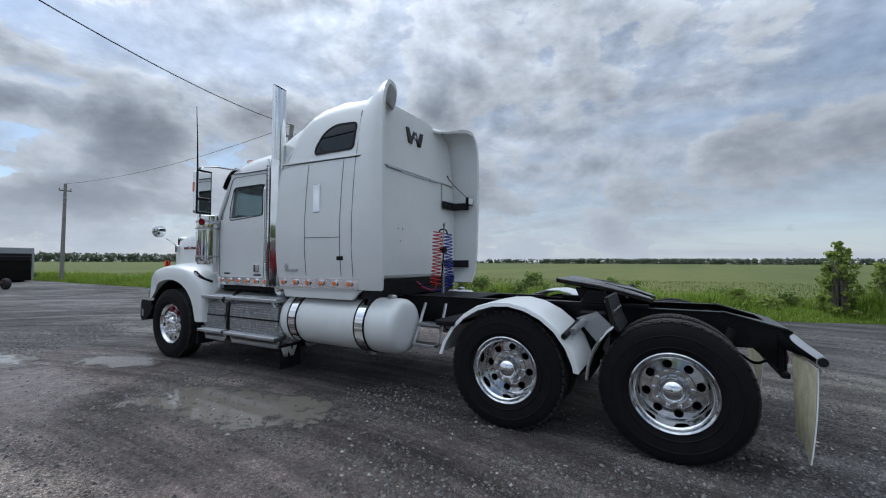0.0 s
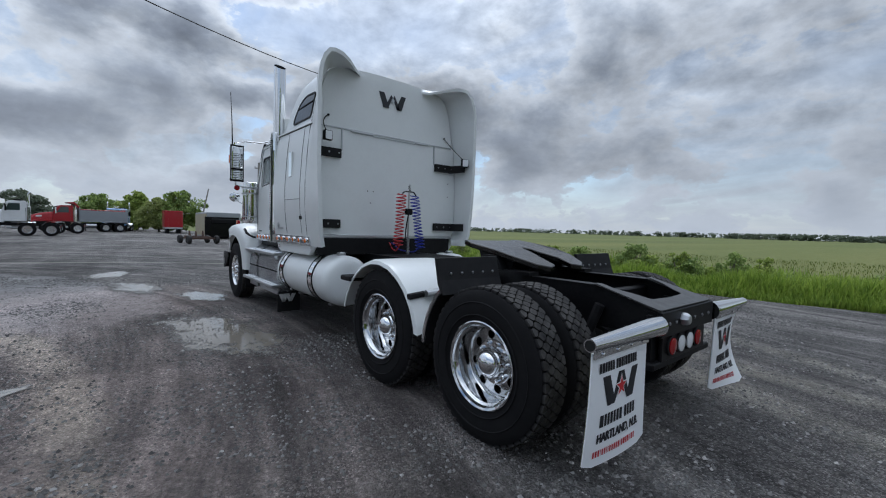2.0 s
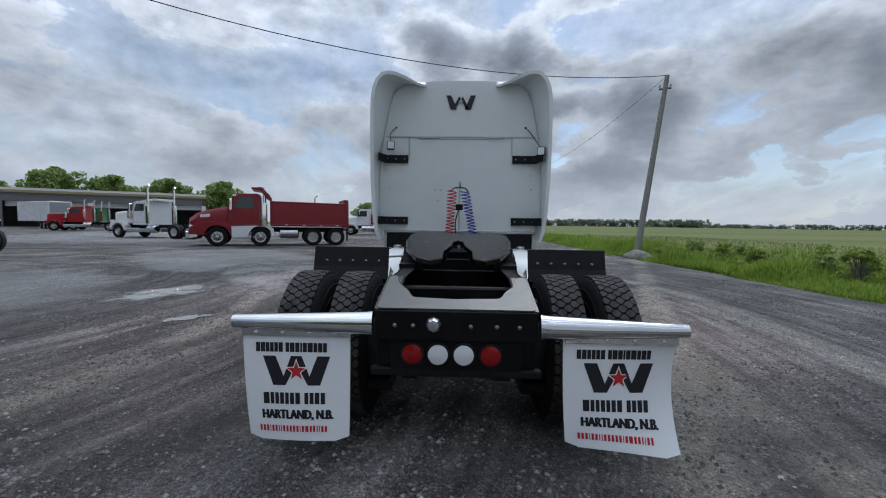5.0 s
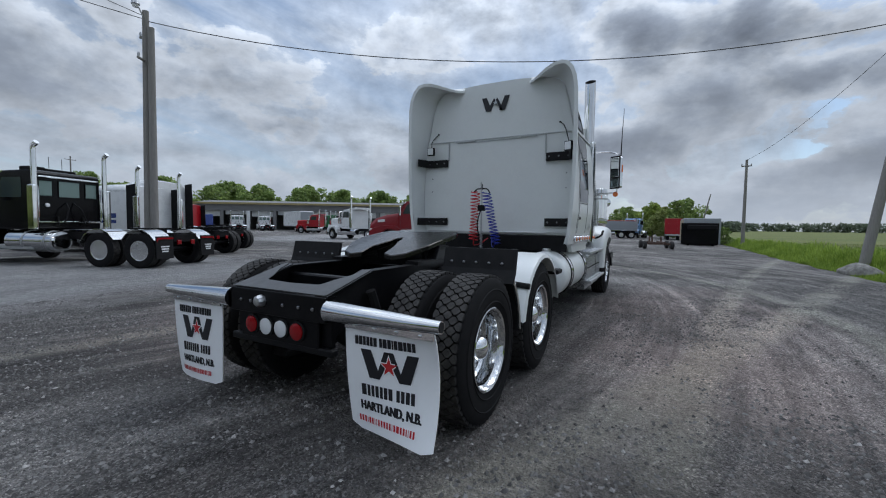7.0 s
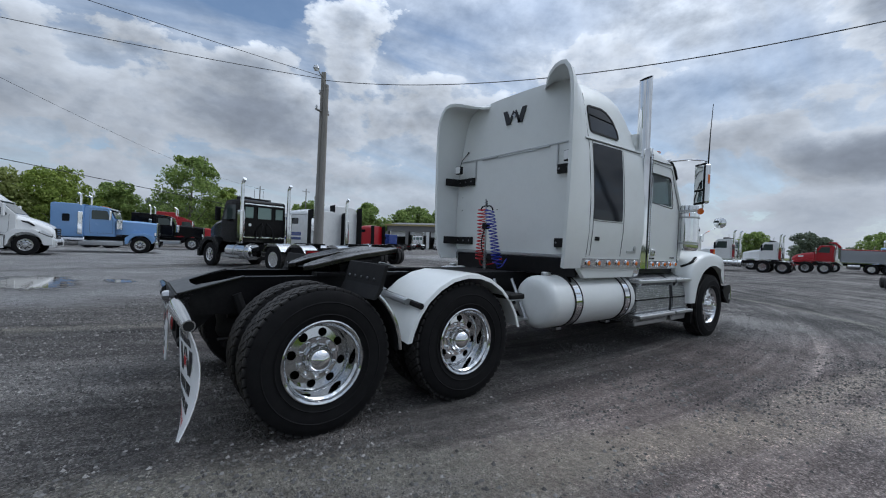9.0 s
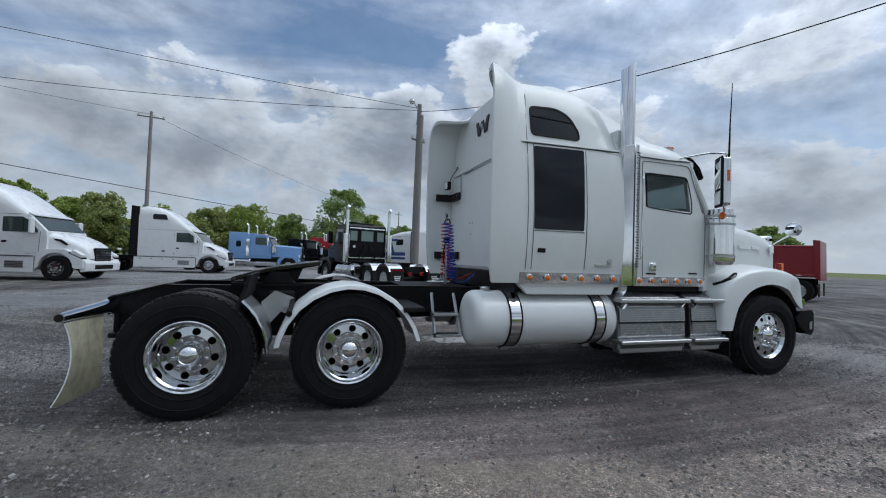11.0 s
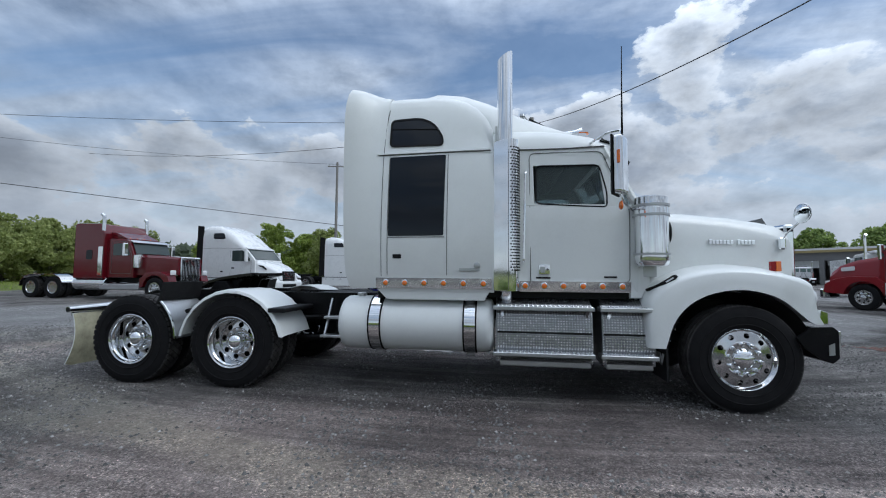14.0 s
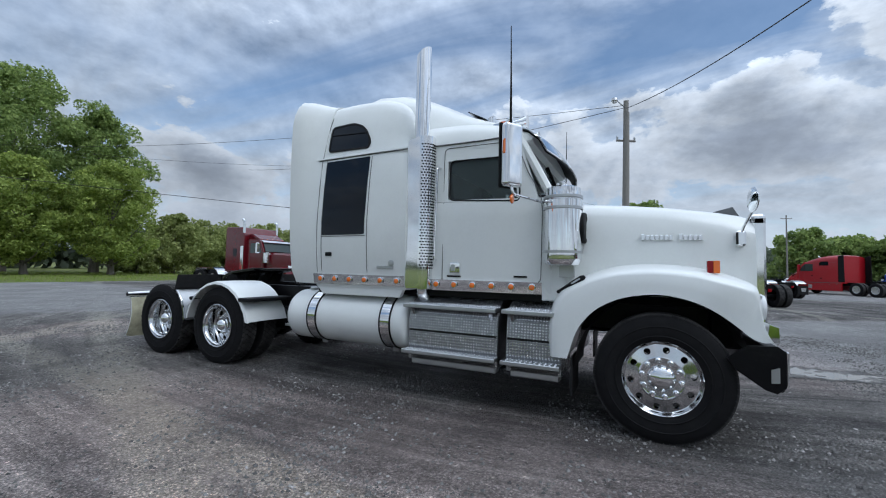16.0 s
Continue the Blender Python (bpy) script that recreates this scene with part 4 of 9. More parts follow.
def cab_shell_bm():
    """Lower cab with doors, up to the window line, and the roof above."""
    low = loft([cab_ring(x, 2.06, 0) for x in (4.31, 4.7, 5.2, 5.6, 5.78)])
    return low


part("cab_body", cab_shell_bm(), WHITE, truck, "white day cab body", 40)


def cab_roof_bm():
    secs = [(4.27, 2.985, 1.065), (4.45, 3.0, 1.05), (4.8, 2.99, 1.04), (5.1, 2.955, 1.03), (5.32, 2.90, 1.015), (5.48, 2.835, 0.99), (5.58, 2.77, 0.95)]
    rings = []
    for x, zt, w in secs:
        zb = 2.62 if x < 5.3 else lerp([(5.3, 2.62), (5.58, 2.68)], x)
        half = [(w - 0.06, zb - 0.05), (w - 0.005, zb - 0.02), (w, zb + 0.04), (w - 0.03, zb + (zt - zb) * 0.45), (w - 0.10, zb + (zt - zb) * 0.74), (w - 0.24, zt - 0.035), (w - 0.45, zt - 0.01), (0.25, zt)]
        rings.append([Vector((x, y, z)) for y, z in half] + [Vector((x, -y, z)) for y, z in reversed(half)])
    return loft(rings)


part("cab_roof", cab_roof_bm(), WHITE, truck, "rounded white cab roof", 40)
part("cab_back", box(4.30, 4.36, -1.04, 1.04, 1.9, 2.95), WHITE, truck)


def lean(bm):
    """Upper door parts follow the cab's taper and lean in a little towards the roof."""
    for v in bm.verts:
        v.co.y += cab_half(v.co.x) - 1.048 - max(0.0, v.co.z - 2.05) * 0.035
    return bm


both("door_pillar", lambda: lean(prism([(4.33, 2.055), (4.72, 2.055), (4.70, 2.66), (4.33, 2.66)], 0.985, 1.045, "y", 0.004)), WHITE, truck)
both("roof_gap", lambda: tube([(x, y, z) for x, y, z in ((4.45, 1.054, 2.672), (4.8, 1.046, 2.672), (5.1, 1.036, 2.676), (5.32, 1.02, 2.69), (5.46, 1.0, 2.70))], 0.008, 6), SEAM, truck)
both("front_pillar", lambda: tube(bend([(5.80, 0.985, 2.02), (5.63, 0.975, 2.35), (5.45, 0.965, 2.68)], 0.1), 0.045, 8), WHITE, truck)
both("door_frame", lambda: lean(add(prism([(4.70, 2.49), (5.47, 2.49), (5.45, 2.66), (4.70, 2.66)], 0.99, 1.044, "y", 0.003),
                               prism([(5.46, 2.04), (5.66, 2.04), (5.50, 2.55), (5.39, 2.55)], 0.985, 1.042, "y", 0.003))), WHITE, truck)
DOORWIN = rounded([(4.735, 2.075), (4.735, 2.49), (5.40, 2.495), (5.475, 2.20), (5.475, 2.035)], [0.05, 0.05, 0.06, 0.06, 0.05], 4)
for s in (1, -1):
    f = (lambda b: b) if s > 0 else mirrored
    g = part("door_window", f(lean(prism(DOORWIN, 1.028, 1.034, "y"))), GLASS, truck, "clear door window", 0)
    g.visible_shadow = False
    part("window_seal", f(lean(tube([(x, 1.038, z) for x, z in DOORWIN + DOORWIN[:1]], 0.010, 6, False))), PLASTIC, truck)
    part("sill_trim", f(lean(prism([(4.70, 2.05), (5.49, 2.05), (5.49, 2.062), (4.70, 2.078)], 1.0, 1.043, "y", 0.002))), WHITE, truck)
    gap = [(4.675, 1.235), (4.665, 2.63), (5.43, 2.64), (5.56, 2.30), (5.675, 2.12), (5.70, 1.95), (5.69, 1.27), (5.66, 1.235), (4.675, 1.235)]
    part("door_gap", f(tube([(p.x, cab_half(p.x) + (0.0065 if p.y < 2.05 else 0.0 - (p.y - 2.05) * 0.035), p.y) for p in bend([(a, b, 0) for a, b in gap], 0.06, 3)], 0.004, 5, False)), SEAM, truck)
    h = part("door_handle", f(box(4.76, 4.875, 1.045, 1.078, 1.315, 1.425, 0.012, 2)), CHROME, truck, "square chrome door handle")
    part("paddle", f(box(4.775, 4.825, 1.07, 1.086, 1.335, 1.405, 0.006)), DULL, h)
    part("lock", f(moved(lathe([(0.012, 0), (0.012, 0.008)], 10, "y"), pose(4.85, 1.076, 1.37))), SEAM, h)
    part("badge", f(box(4.73, 4.88, 1.055, 1.068, 1.272, 1.290, 0.002)), PLASTIC, truck)
    part("badge", f(box(5.43, 5.56, 1.025, 1.040, 1.285, 1.303, 0.002)), PLASTIC, truck)
    part("cab_step_strip", f(loft([[Vector((x, cab_half(x) + o, z)) for o, z in ((-0.05, 1.13), (-0.004, 1.132), (0.016, 1.245), (-0.05, 1.247))] for x in (4.56, 4.9, 5.3, 5.70)])), CHROME, truck, "polished light strip under the door")
    for i in range(6):
        x = 4.615 + i * 0.199
        lamp = part("marker_lamp", f(moved(lathe([(0.036, 0), (0.036, 0.010), (0.030, 0.014)], 16, "y"), pose(x, cab_half(x) + 0.012, 1.196))), CHROME, truck)
        part("lens", f(moved(lathe([(0.027, 0.008), (0.026, 0.018), (0.014, 0.024), (0.004, 0.025)], 16, "y"), pose(x, cab_half(x) + 0.012, 1.196))), AMBER, lamp, "round amber lens")
    part("grab_rail", f(tube(bend([(4.625, 1.03, 2.42), (4.62, 1.12, 2.42), (4.60, 1.12, 1.45), (4.60, 1.06, 1.45)], 0.04), 0.011, 8)), CHROME, truck, "chrome cab grab rail")
    # cowl between door and hood
    part("cowl", f(loft([[Vector((x, y, z)) for y, z in ((0.70, 1.02), (w, 1.08), (w, 1.3), (w - 0.02, zt - 0.15), (w - 0.12, zt), (0.55, zt))] for x, w, zt in ((5.70, 1.01, 2.07), (5.82, 0.97, 2.05), (5.92, 0.90, 2.03), (5.98, 0.86, 2.01))])), WHITE, truck)
    latch = part("hood_latch", f(tube([(5.85, 1.02, 1.165), (5.92, 1.10, 1.20), (5.99, 1.135, 1.245), (6.075, 1.14, 1.30), (6.10, 1.14, 1.315)], [0.016, 0.020, 0.024, 0.026, 0.014], 8)), PLASTIC, truck, "black rubber hood latch")
    part("latch_slot", f(tube([(5.99, 1.155, 1.25), (6.06, 1.16, 1.295)], 0.009, 6)), DULL, latch)
# windscreen, dash, seats and wheel seen through the glass
ws = part("windscreen", prism([(-0.93, 2.06), (-0.88, 2.60), (0.88, 2.60), (0.93, 2.06)], 0.0, 0.008, "x"), GLASS, truck, "clear two-part windscreen", 0)
for v in ws.data.vertices:
    v.co.x += 5.74 - (v.co.z - 2.06) * 0.42
ws.visible_shadow = False
part("windscreen_divider", tube([(5.75, 0, 2.06), (5.53, 0, 2.60)], 0.018, 6), PLASTIC, truck)
part("dashboard", prism([(5.30, 1.85), (5.72, 1.85), (5.72, 2.10), (5.42, 2.13), (5.32, 2.05)], -0.93, 0.93, "y", 0.02), INTERIOR, truck)
for y in (0.48, -0.48):
    seat = part("seat", box(4.62, 5.05, y - 0.25, y + 0.25, 1.62, 1.80, 0.05, 2), INTERIOR, truck, "grey cab seat")
    part("backrest", moved(box(-0.07, 0.07, -0.25, 0.25, 0, 0.68, 0.05, 2), pose(4.63, y, 1.78, 0, -8, 0)), INTERIOR, seat)
part("headliner", box(4.36, 5.42, -0.93, 0.93, 2.57, 2.60), HEADLINER, truck)
part("cab_lining", add(box(4.362, 4.40, -0.98, 0.98, 1.9, 2.58), box(4.40, 5.70, -0.96, 0.96, 2.062, 2.068)), INTERIOR, truck)
part("steering_wheel", moved(lathe([(0.215, -0.014), (0.235, 0), (0.215, 0.014), (0.20, 0)], 32, "z", closed=True), pose(5.22, 0.48, 2.10, 0, 55, 0)), INTERIOR, truck)
part("steering_column", tube([(5.22, 0.48, 2.10), (5.42, 0.48, 1.95)], 0.03, 8), INTERIOR, truck)
# sun visor, roof lamps, horns, antennas
def visor_bm():
    rows = []
    for i in range(9):
        y = -0.98 + 1.96 * i / 8
        b = 0.10 * (1 - (y / 0.98) ** 2)
        rows.append([Vector((5.44 + b, y, 2.80 + b * 0.25)), Vector((5.55 + b, y, 2.755 + b * 0.2)), Vector((5.66 + b, y, 2.66)), Vector((5.73 + b, y, 2.53))])
    bm = loft(rows, False, False)
    bmesh.ops.solidify(bm, geom=bm.faces[:], thickness=0.012)
    bmesh.ops.recalc_face_normals(bm, faces=bm.faces)
    return bm


visor = part("sun_visor", visor_bm(), CHROME, truck, "drop chrome sun visor", 50)
lining = visor_bm()
bmesh.ops.translate(lining, vec=(-0.012, 0, -0.016), verts=lining.verts)
bmesh.ops.scale(lining, vec=(1, 0.985, 1), verts=lining.verts)
part("visor_lining", lining, PLASTIC, visor, "dark underside of the visor", 50)
for y in (-0.85, -0.42, 0, 0.42, 0.85):
    lamp = part("roof_lamp", moved(loft([[Vector((sx * l, sy * 0.035, z)) for sx, sy in ((-1, -1), (1, -1), (1, 1), (-1, 1))] for z, l in ((0, 0.10), (0.05, 0.07))]), pose(5.22, y, lerp([(0, 2.93), (0.5, 2.91), (0.9, 2.83)], abs(y)))), CHROME, truck)
    part("lens", moved(loft([[Vector((sx * l, sy * 0.03, z)) for sx, sy in ((-1, -1), (1, -1), (1, 1), (-1, 1))] for z, l in ((0.045, 0.06), (0.065, 0.045))]), pose(5.27, y, lerp([(0, 2.93), (0.5, 2.91), (0.9, 2.83)], abs(y)))), AMBER, lamp, "amber roof lamp lens")
for y in (0.30, -0.30):
    part("air_horn", tube([(5.02, y, 3.085), (5.16, y, 3.085), (5.28, y, 3.085), (5.36, y, 3.085)], [0.02, 0.026, 0.042, 0.075], 12), CHROME, truck, "chrome roof horn")
    part("horn_stand", box(5.13, 5.17, y - 0.02, y + 0.02, 2.93, 3.07), CHROME, truck)

for s in (1, -1):
    f = (lambda b: b) if s > 0 else mirrored
    # exhaust stack with perforated heat shield
    part("exhaust_pipe", f(loft([[Vector((4.405 + 0.083 * math.cos(a), 1.08 + 0.083 * math.sin(a), z + (0.055 * math.cos(a) + 0.0 if top else 0))) for a in [2 * math.pi * i / 24 for i in range(24)]] for z, top in ((1.2, 0), (2.0, 0), (2.9, 0), (3.58, 0), (3.71, 1))], True, False)), CHROME, truck, "polished upright exhaust stack", 50)
    part("stack_inside", f(loft([[Vector((4.405 + 0.079 * math.cos(a), 1.08 + 0.079 * math.sin(a), z + (0.055 * math.cos(a) if top else 0))) for a in [2 * math.pi * i / 24 for i in range(24)]] for z, top in ((3.2, 0), (3.705, 1))], True, False)), DARKHOLE, truck)

    def shield_pts(r, a0, a1, n):
        return [(4.445 + r * math.cos(a0 + (a1 - a0) * i / n), 1.075 + r * math.sin(a0 + (a1 - a0) * i / n)) for i in range(n + 1)]

    def shield_bm(z0, z1, a0, a1, r=0.112):
        pts = shield_pts(r, a0, a1, 12)
        bm = loft([[Vector((x, y, z)) for x, y in pts] for z in (z0, z1)], False, False)
        bmesh.ops.solidify(bm, geom=bm.faces[:], thickness=0.004)
        bmesh.ops.recalc_face_normals(bm, faces=bm.faces)
        return bm

    shield = part("heat_shield", f(add(prism(rounded([(4.285, 1.14), (4.285, 2.73), (4.44, 2.77), (4.44, 1.14)], 0.03), 1.150, 1.172, "y", 0.006), shield_bm(1.14, 2.76, radians(-40), radians(92)))), CHROME, truck, "polished exhaust heat shield")
    holes = bmesh.new()
    for iz in range(44):
        z = 1.36 + iz * 0.0305
        for ia in range(7):
            a = radians(-22 + ia * 15.5 + (7.7 if iz % 2 else 0))
            c = Vector((4.445 + 0.1165 * math.cos(a), 1.075 + 0.1165 * math.sin(a), z))
            u, v = Vector((-math.sin(a), math.cos(a), 0)) * 0.011, Vector((0, 0, 0.0085))
            o = Vector((math.cos(a), math.sin(a), 0)) * 0.0015
            ring = [holes.verts.new(c + o + u * math.cos(t) + v * math.sin(t)) for t in [math.pi / 3 * k for k in range(6)]]
            base = [holes.verts.new(q.co - o * 2.5) for q in ring]
            holes.faces.new(ring)
            for k in range(6):
                holes.faces.new((ring[k], base[k], base[(k + 1) % 6], ring[(k + 1) % 6]))
    tagged(part("perforation", f(holes), DARKHOLE, shield, "rows of slotted holes", 0), "rows of slotted holes", kind="stuff")
    part("elbow", f(tube(bend([(4.42, 1.02, 1.25), (4.42, 1.02, 1.05), (4.42, 0.6, 0.95)], 0.12), 0.066, 12)), CHROME, truck)
    # air cleaner canister
    can = part("air_cleaner", f(moved(lathe([(0.10, 1.40), (0.15, 1.415), (0.168, 1.45), (0.171, 1.47), (0.171, 1.525), (0.164, 1.53), (0.165, 1.56), (0.165, 1.90), (0.164, 1.935), (0.171, 1.94), (0.171, 2.0), (0.165, 2.005), (0.165, 2.03), (0.157, 2.05), (0.157, 2.115), (0.14, 2.125)], 32, "z"), pose(5.895, 1.06, 0))), CHROME, truck, "polished air cleaner canister")
    for z in (1.53, 1.93, 2.03):
        part("clamp_band", f(moved(lathe([(0.168, z - 0.012), (0.177, z - 0.012), (0.177, z + 0.012), (0.168, z + 0.012)], 32, "z", closed=True), pose(5.895, 1.06, 0))), DULL, can)
    part("intake_grille", f(add(*[moved(box(-0.02, 0.0, -0.09, 0.09, z, z + 0.02), pose(6.055, 1.0, 0)) for z in (1.55, 1.62, 1.69, 1.76, 1.83, 1.90, 1.97)])), DULL, can)
    port = part("intake_port", f(moved(lathe([(0.135, -0.09), (0.145, 0.0), (0.135, 0.012), (0.115, 0.004)], 24, "x"), pose(6.075, 0.955, 1.76))), PLASTIC, truck, "dark round air intake behind the canister")
    part("port_mouth", f(moved(lathe([(0.116, 0.0), (0.09, -0.03), (0.004, -0.04)], 24, "x"), pose(6.08, 0.955, 1.76))), DARKHOLE, port)
    part("canister_bracket", f(box(5.78, 5.98, 0.80, 0.95, 1.30, 2.06)), DULL, truck)
    # mirror head with bracket, turned in towards the driver
    MIR = pose(5.505, 1.415, 2.38, 0, 0, 2 if s > 0 else 33)
    mir = part("mirror_head", f(moved(box(-0.045, 0.05, -0.098, 0.098, -0.285, 0.285, 0.038, 3), MIR)), CHROME, truck, "tall chrome door mirror", 40)
    part("mirror_back", f(moved(box(-0.06, -0.04, -0.103, 0.103, -0.295, 0.295, 0.009, 2), MIR)), PLASTIC, mir)
    part("flat_glass", f(moved(box(-0.068, -0.056, -0.085, 0.085, -0.08, 0.265, 0.004), MIR)), MIRROR, mir)
    part("convex_glass", f(moved(box(-0.068, -0.056, -0.085, 0.085, -0.265, -0.11, 0.004), MIR)), MIRROR, mir)
    part("mirror_lamp", f(moved(box(0.0, 0.03, 0.094, 0.106, 0.0, 0.13, 0.004), MIR)), AMBER, mir)
    part("mirror_arm", f(tube(bend([(5.30, 0.93, 2.74), (5.42, 1.30, 2.745), (5.51, 1.44, 2.72), (5.51, 1.44, 2.66)], 0.06), 0.013, 8)), CHROME, truck)
    part("mirror_arm", f(tube(bend([(5.51, 1.42, 2.10), (5.52, 1.42, 2.03), (5.72, 1.02, 2.0)], 0.05), 0.013, 8)), CHROME, truck)
    part("mirror_marker", f(moved(lathe([(0.035, -0.012), (0.045, 0), (0.035, 0.012)], 16, "x"), pose(5.51, 1.40, 1.99))), AMBER if s < 0 else REDLENS, mir)
    part("antenna", f(tube([(5.51, 1.47, 2.66), (5.51, 1.48, 3.1), (5.51, 1.50, 3.52)], [0.012, 0.007, 0.004], 6)), PLASTIC, truck, "thin black whip antenna")

# ---- hood, fenders, front ----
def hood_bm():
    secs = [(5.86, 0.90, 2.05, 1.25), (6.05, 0.885, 2.04, 1.2), (6.4, 0.855, 2.02, 1.15), (6.8, 0.81, 1.985, 1.15), (7.15, 0.765, 1.935, 1.1), (7.33, 0.735, 1.90, 1.1), (7.41, 0.715, 1.865, 1.1)]
    rings = []
    for x, w, zt, zb in secs:
        half = [(w, zb), (w, 1.55), (w - 0.008, 1.70), (w - 0.03, zt - 0.16), (w - 0.075, zt - 0.075), (w - 0.16, zt - 0.03), (w - 0.32, zt - 0.005), (0.2, zt + 0.012)]
        rings.append([Vector((x, y, z)) for y, z in half] + [Vector((x, -y, z)) for y, z in reversed(half)])
    return loft(rings)


hood = part("hood", hood_bm(), WHITE, truck, "long sloping white hood", 40)


def smooth_line(pts, k):
    """Rounds a polyline by a spline through its points, k steps a span."""
    out = []
    for i in range(len(pts) - 1):
        p0, p1, p2, p3 = (Vector(pts[max(0, min(len(pts) - 1, i + d))]) for d in (-1, 0, 1, 2))
        for j in range(k):
            t = j / k
            q = 0.5 * (2 * p1 + (p2 - p0) * t + (2 * p0 - 5 * p1 + 4 * p2 - p3) * t * t + (3 * p1 - p0 - 3 * p2 + p3) * t ** 3)
            out.append((q.x, q.y))
    return out + [tuple(pts[-1])]


def fender_bm():
    """Side outline from the rear foot over the wheel to the front tip, and the lip of the wheel arch under it."""
    top = [(5.80, 0.60), (5.79, 0.80), (5.80, 0.97), (5.84, 1.10), (5.94, 1.215), (6.12, 1.305), (6.36, 1.368), (6.65, 1.39), (6.95, 1.365), (7.15, 1.318), (7.29, 1.285), (7.35, 1.245), (7.368, 1.10), (7.385, 0.97), (7.44, 0.86)]
    lip = [(5.96, 0.60), (5.985, 0.68), (6.015, 0.78), (6.06, 0.88), (6.14, 0.985), (6.25, 1.075), (6.42, 1.15), (6.65, 1.185), (6.86, 1.155), (7.02, 1.09), (7.14, 1.01), (7.23, 0.935), (7.29, 0.885), (7.34, 0.862), (7.38, 0.855)]
    rings = []
    top, lip = smooth_line(top, 3), smooth_line(lip, 3)
    for n, ((x, z), (a, b)) in enumerate(zip(top, lip)):
        i = n / 3
        nose = lerp([(7.1, 0.0), (7.44, 0.16)], x)
        tail = lerp([(0, 0.06), (3, 0.06), (4, 0.0)], i)
        y = 1.20 - nose * 0.6
        rise = lerp([(0, 0.0), (3, 0.02), (6, 0.06), (9, 0.06), (12, 0.0)], i)
        m = Vector((a, b)).lerp(Vector((x, z)), 0.78)
        q = Vector((a, b)).lerp(Vector((x, z)), 0.35)
        rings.append([Vector((x + tail * 0.2, 0.70, z + rise)), Vector((x, 0.92, z + rise * 0.7)), Vector((x, y - 0.10, z + rise * 0.2)), Vector((m.x * 0.3 + x * 0.7, y - 0.035, m.y * 0.3 + z * 0.7)), Vector((m.x, y - 0.004, m.y)),
                      Vector((q.x, y, q.y)), Vector((a, y + 0.006, b)), Vector((a, y - 0.04, b + 0.012)), Vector((a, 0.72, b + 0.02))])
    bm = loft(rings, False, False)
    bmesh.ops.recalc_face_normals(bm, faces=bm.faces)
    bmesh.ops.solidify(bm, geom=bm.faces[:], thickness=0.008)
    bmesh.ops.recalc_face_normals(bm, faces=bm.faces)
    return bm


for s in (1, -1):
    f = (lambda b: b) if s > 0 else mirrored
    part("front_fender", f(fender_bm()), WHITE, truck, "swept white front fender", 50)
    part("arch_liner", f(loft([[Vector((6.68 + 0.67 * math.cos(t), y, 0.50 + 0.67 * math.sin(t))) for t in [math.pi * (0.13 + 0.87 * i / 20) for i in range(21)]] for y in (0.45, 1.12)], False, False)), PLASTIC, truck)
    lamp = part("side_marker", f(box(7.02, 7.10, 1.00, 1.045, 1.37, 1.465, 0.004)), REDLENS, truck, "square side marker lamp")
    part("lamp_half", f(box(7.062, 7.106, 0.998, 1.052, 1.368, 1.467, 0.003)), AMBER, lamp)
    hl = part("headlamp", f(moved(lathe([(0.10, 0), (0.105, 0.03), (0.095, 0.05), (0.05, 0.065)], 24, "x"), pose(7.345, 0.98, 1.11))), CLEARLENS, truck, "round headlamp")
    part("bezel", f(box(7.30, 7.372, 0.90, 1.07, 1.0, 1.22, 0.02)), DULL, hl)
    badge = part("hood_badge", f(box(6.54, 7.03, 0.79, 0.80, 1.652, 1.655)), CHROME, truck, "raised chrome nameplate")
    for i in range(13):
        if i != 7:
            part("badge_bar", f(box(6.545 + i * 0.037, 6.572 + i * 0.037, 0.82 - i * 0.0042, 0.852 - i * 0.0042, 1.655, 1.695 + (0.008 if i in (0, 8) else 0), 0.002)), CHROME, badge)
    hm = part("hood_mirror", f(moved(lathe([(0.004, -0.014), (0.07, -0.010), (0.094, 0.002), (0.100, 0.010), (0.09, 0.016)], 24, "x"), pose(7.335, 1.03, 1.945, 0, 0, 170))), CHROME, truck, "round chrome hood mirror on an arm")
    part("mirror_glass", f(moved(lathe([(0.088, 0), (0.06, -0.008), (0.004, -0.011)], 24, "x"), pose(7.319, 1.033, 1.945, 0, 0, -10))), MIRROR, hm)
    part("mirror_stem", f(tube(bend([(7.30, 0.76, 1.70), (7.31, 0.80, 1.76), (7.335, 0.98, 1.87)], 0.04), 0.010, 6)), CHROME, hm)
    part("stem_foot", f(box(7.26, 7.33, 0.735, 0.785, 1.60, 1.73, 0.015)), CHROME, hm)
    part("bug_deflector", f(prism([(7.08, 1.915), (7.29, 1.975), (7.35, 1.87)], 0.03, 0.46, "y", 0.004)), SMOKE, truck, "smoked hood deflector")
part("grille", box(7.40, 7.46, -0.56, 0.56, 0.98, 1.80, 0.01), DARKHOLE, truck)
part("grille_surround", add(box(7.39, 7.49, -0.66, -0.56, 0.95, 1.86, 0.02), box(7.39, 7.49, 0.56, 0.66, 0.95, 1.86, 0.02), box(7.39, 7.49, -0.66, 0.66, 1.78, 1.88, 0.02)), CHROME, truck)
for i in range(14):
    part("grille_bar", box(7.455, 7.475, -0.52 + i * 0.08 - 0.008, -0.52 + i * 0.08 + 0.008, 0.98, 1.79), CHROME, truck)
BUMPER = [(7.12, 0.74), (7.25, 0.84), (7.43, 0.85), (7.475, 0.81), (7.475, 0.56), (7.42, 0.51), (7.35, 0.53), (7.18, 0.65)]
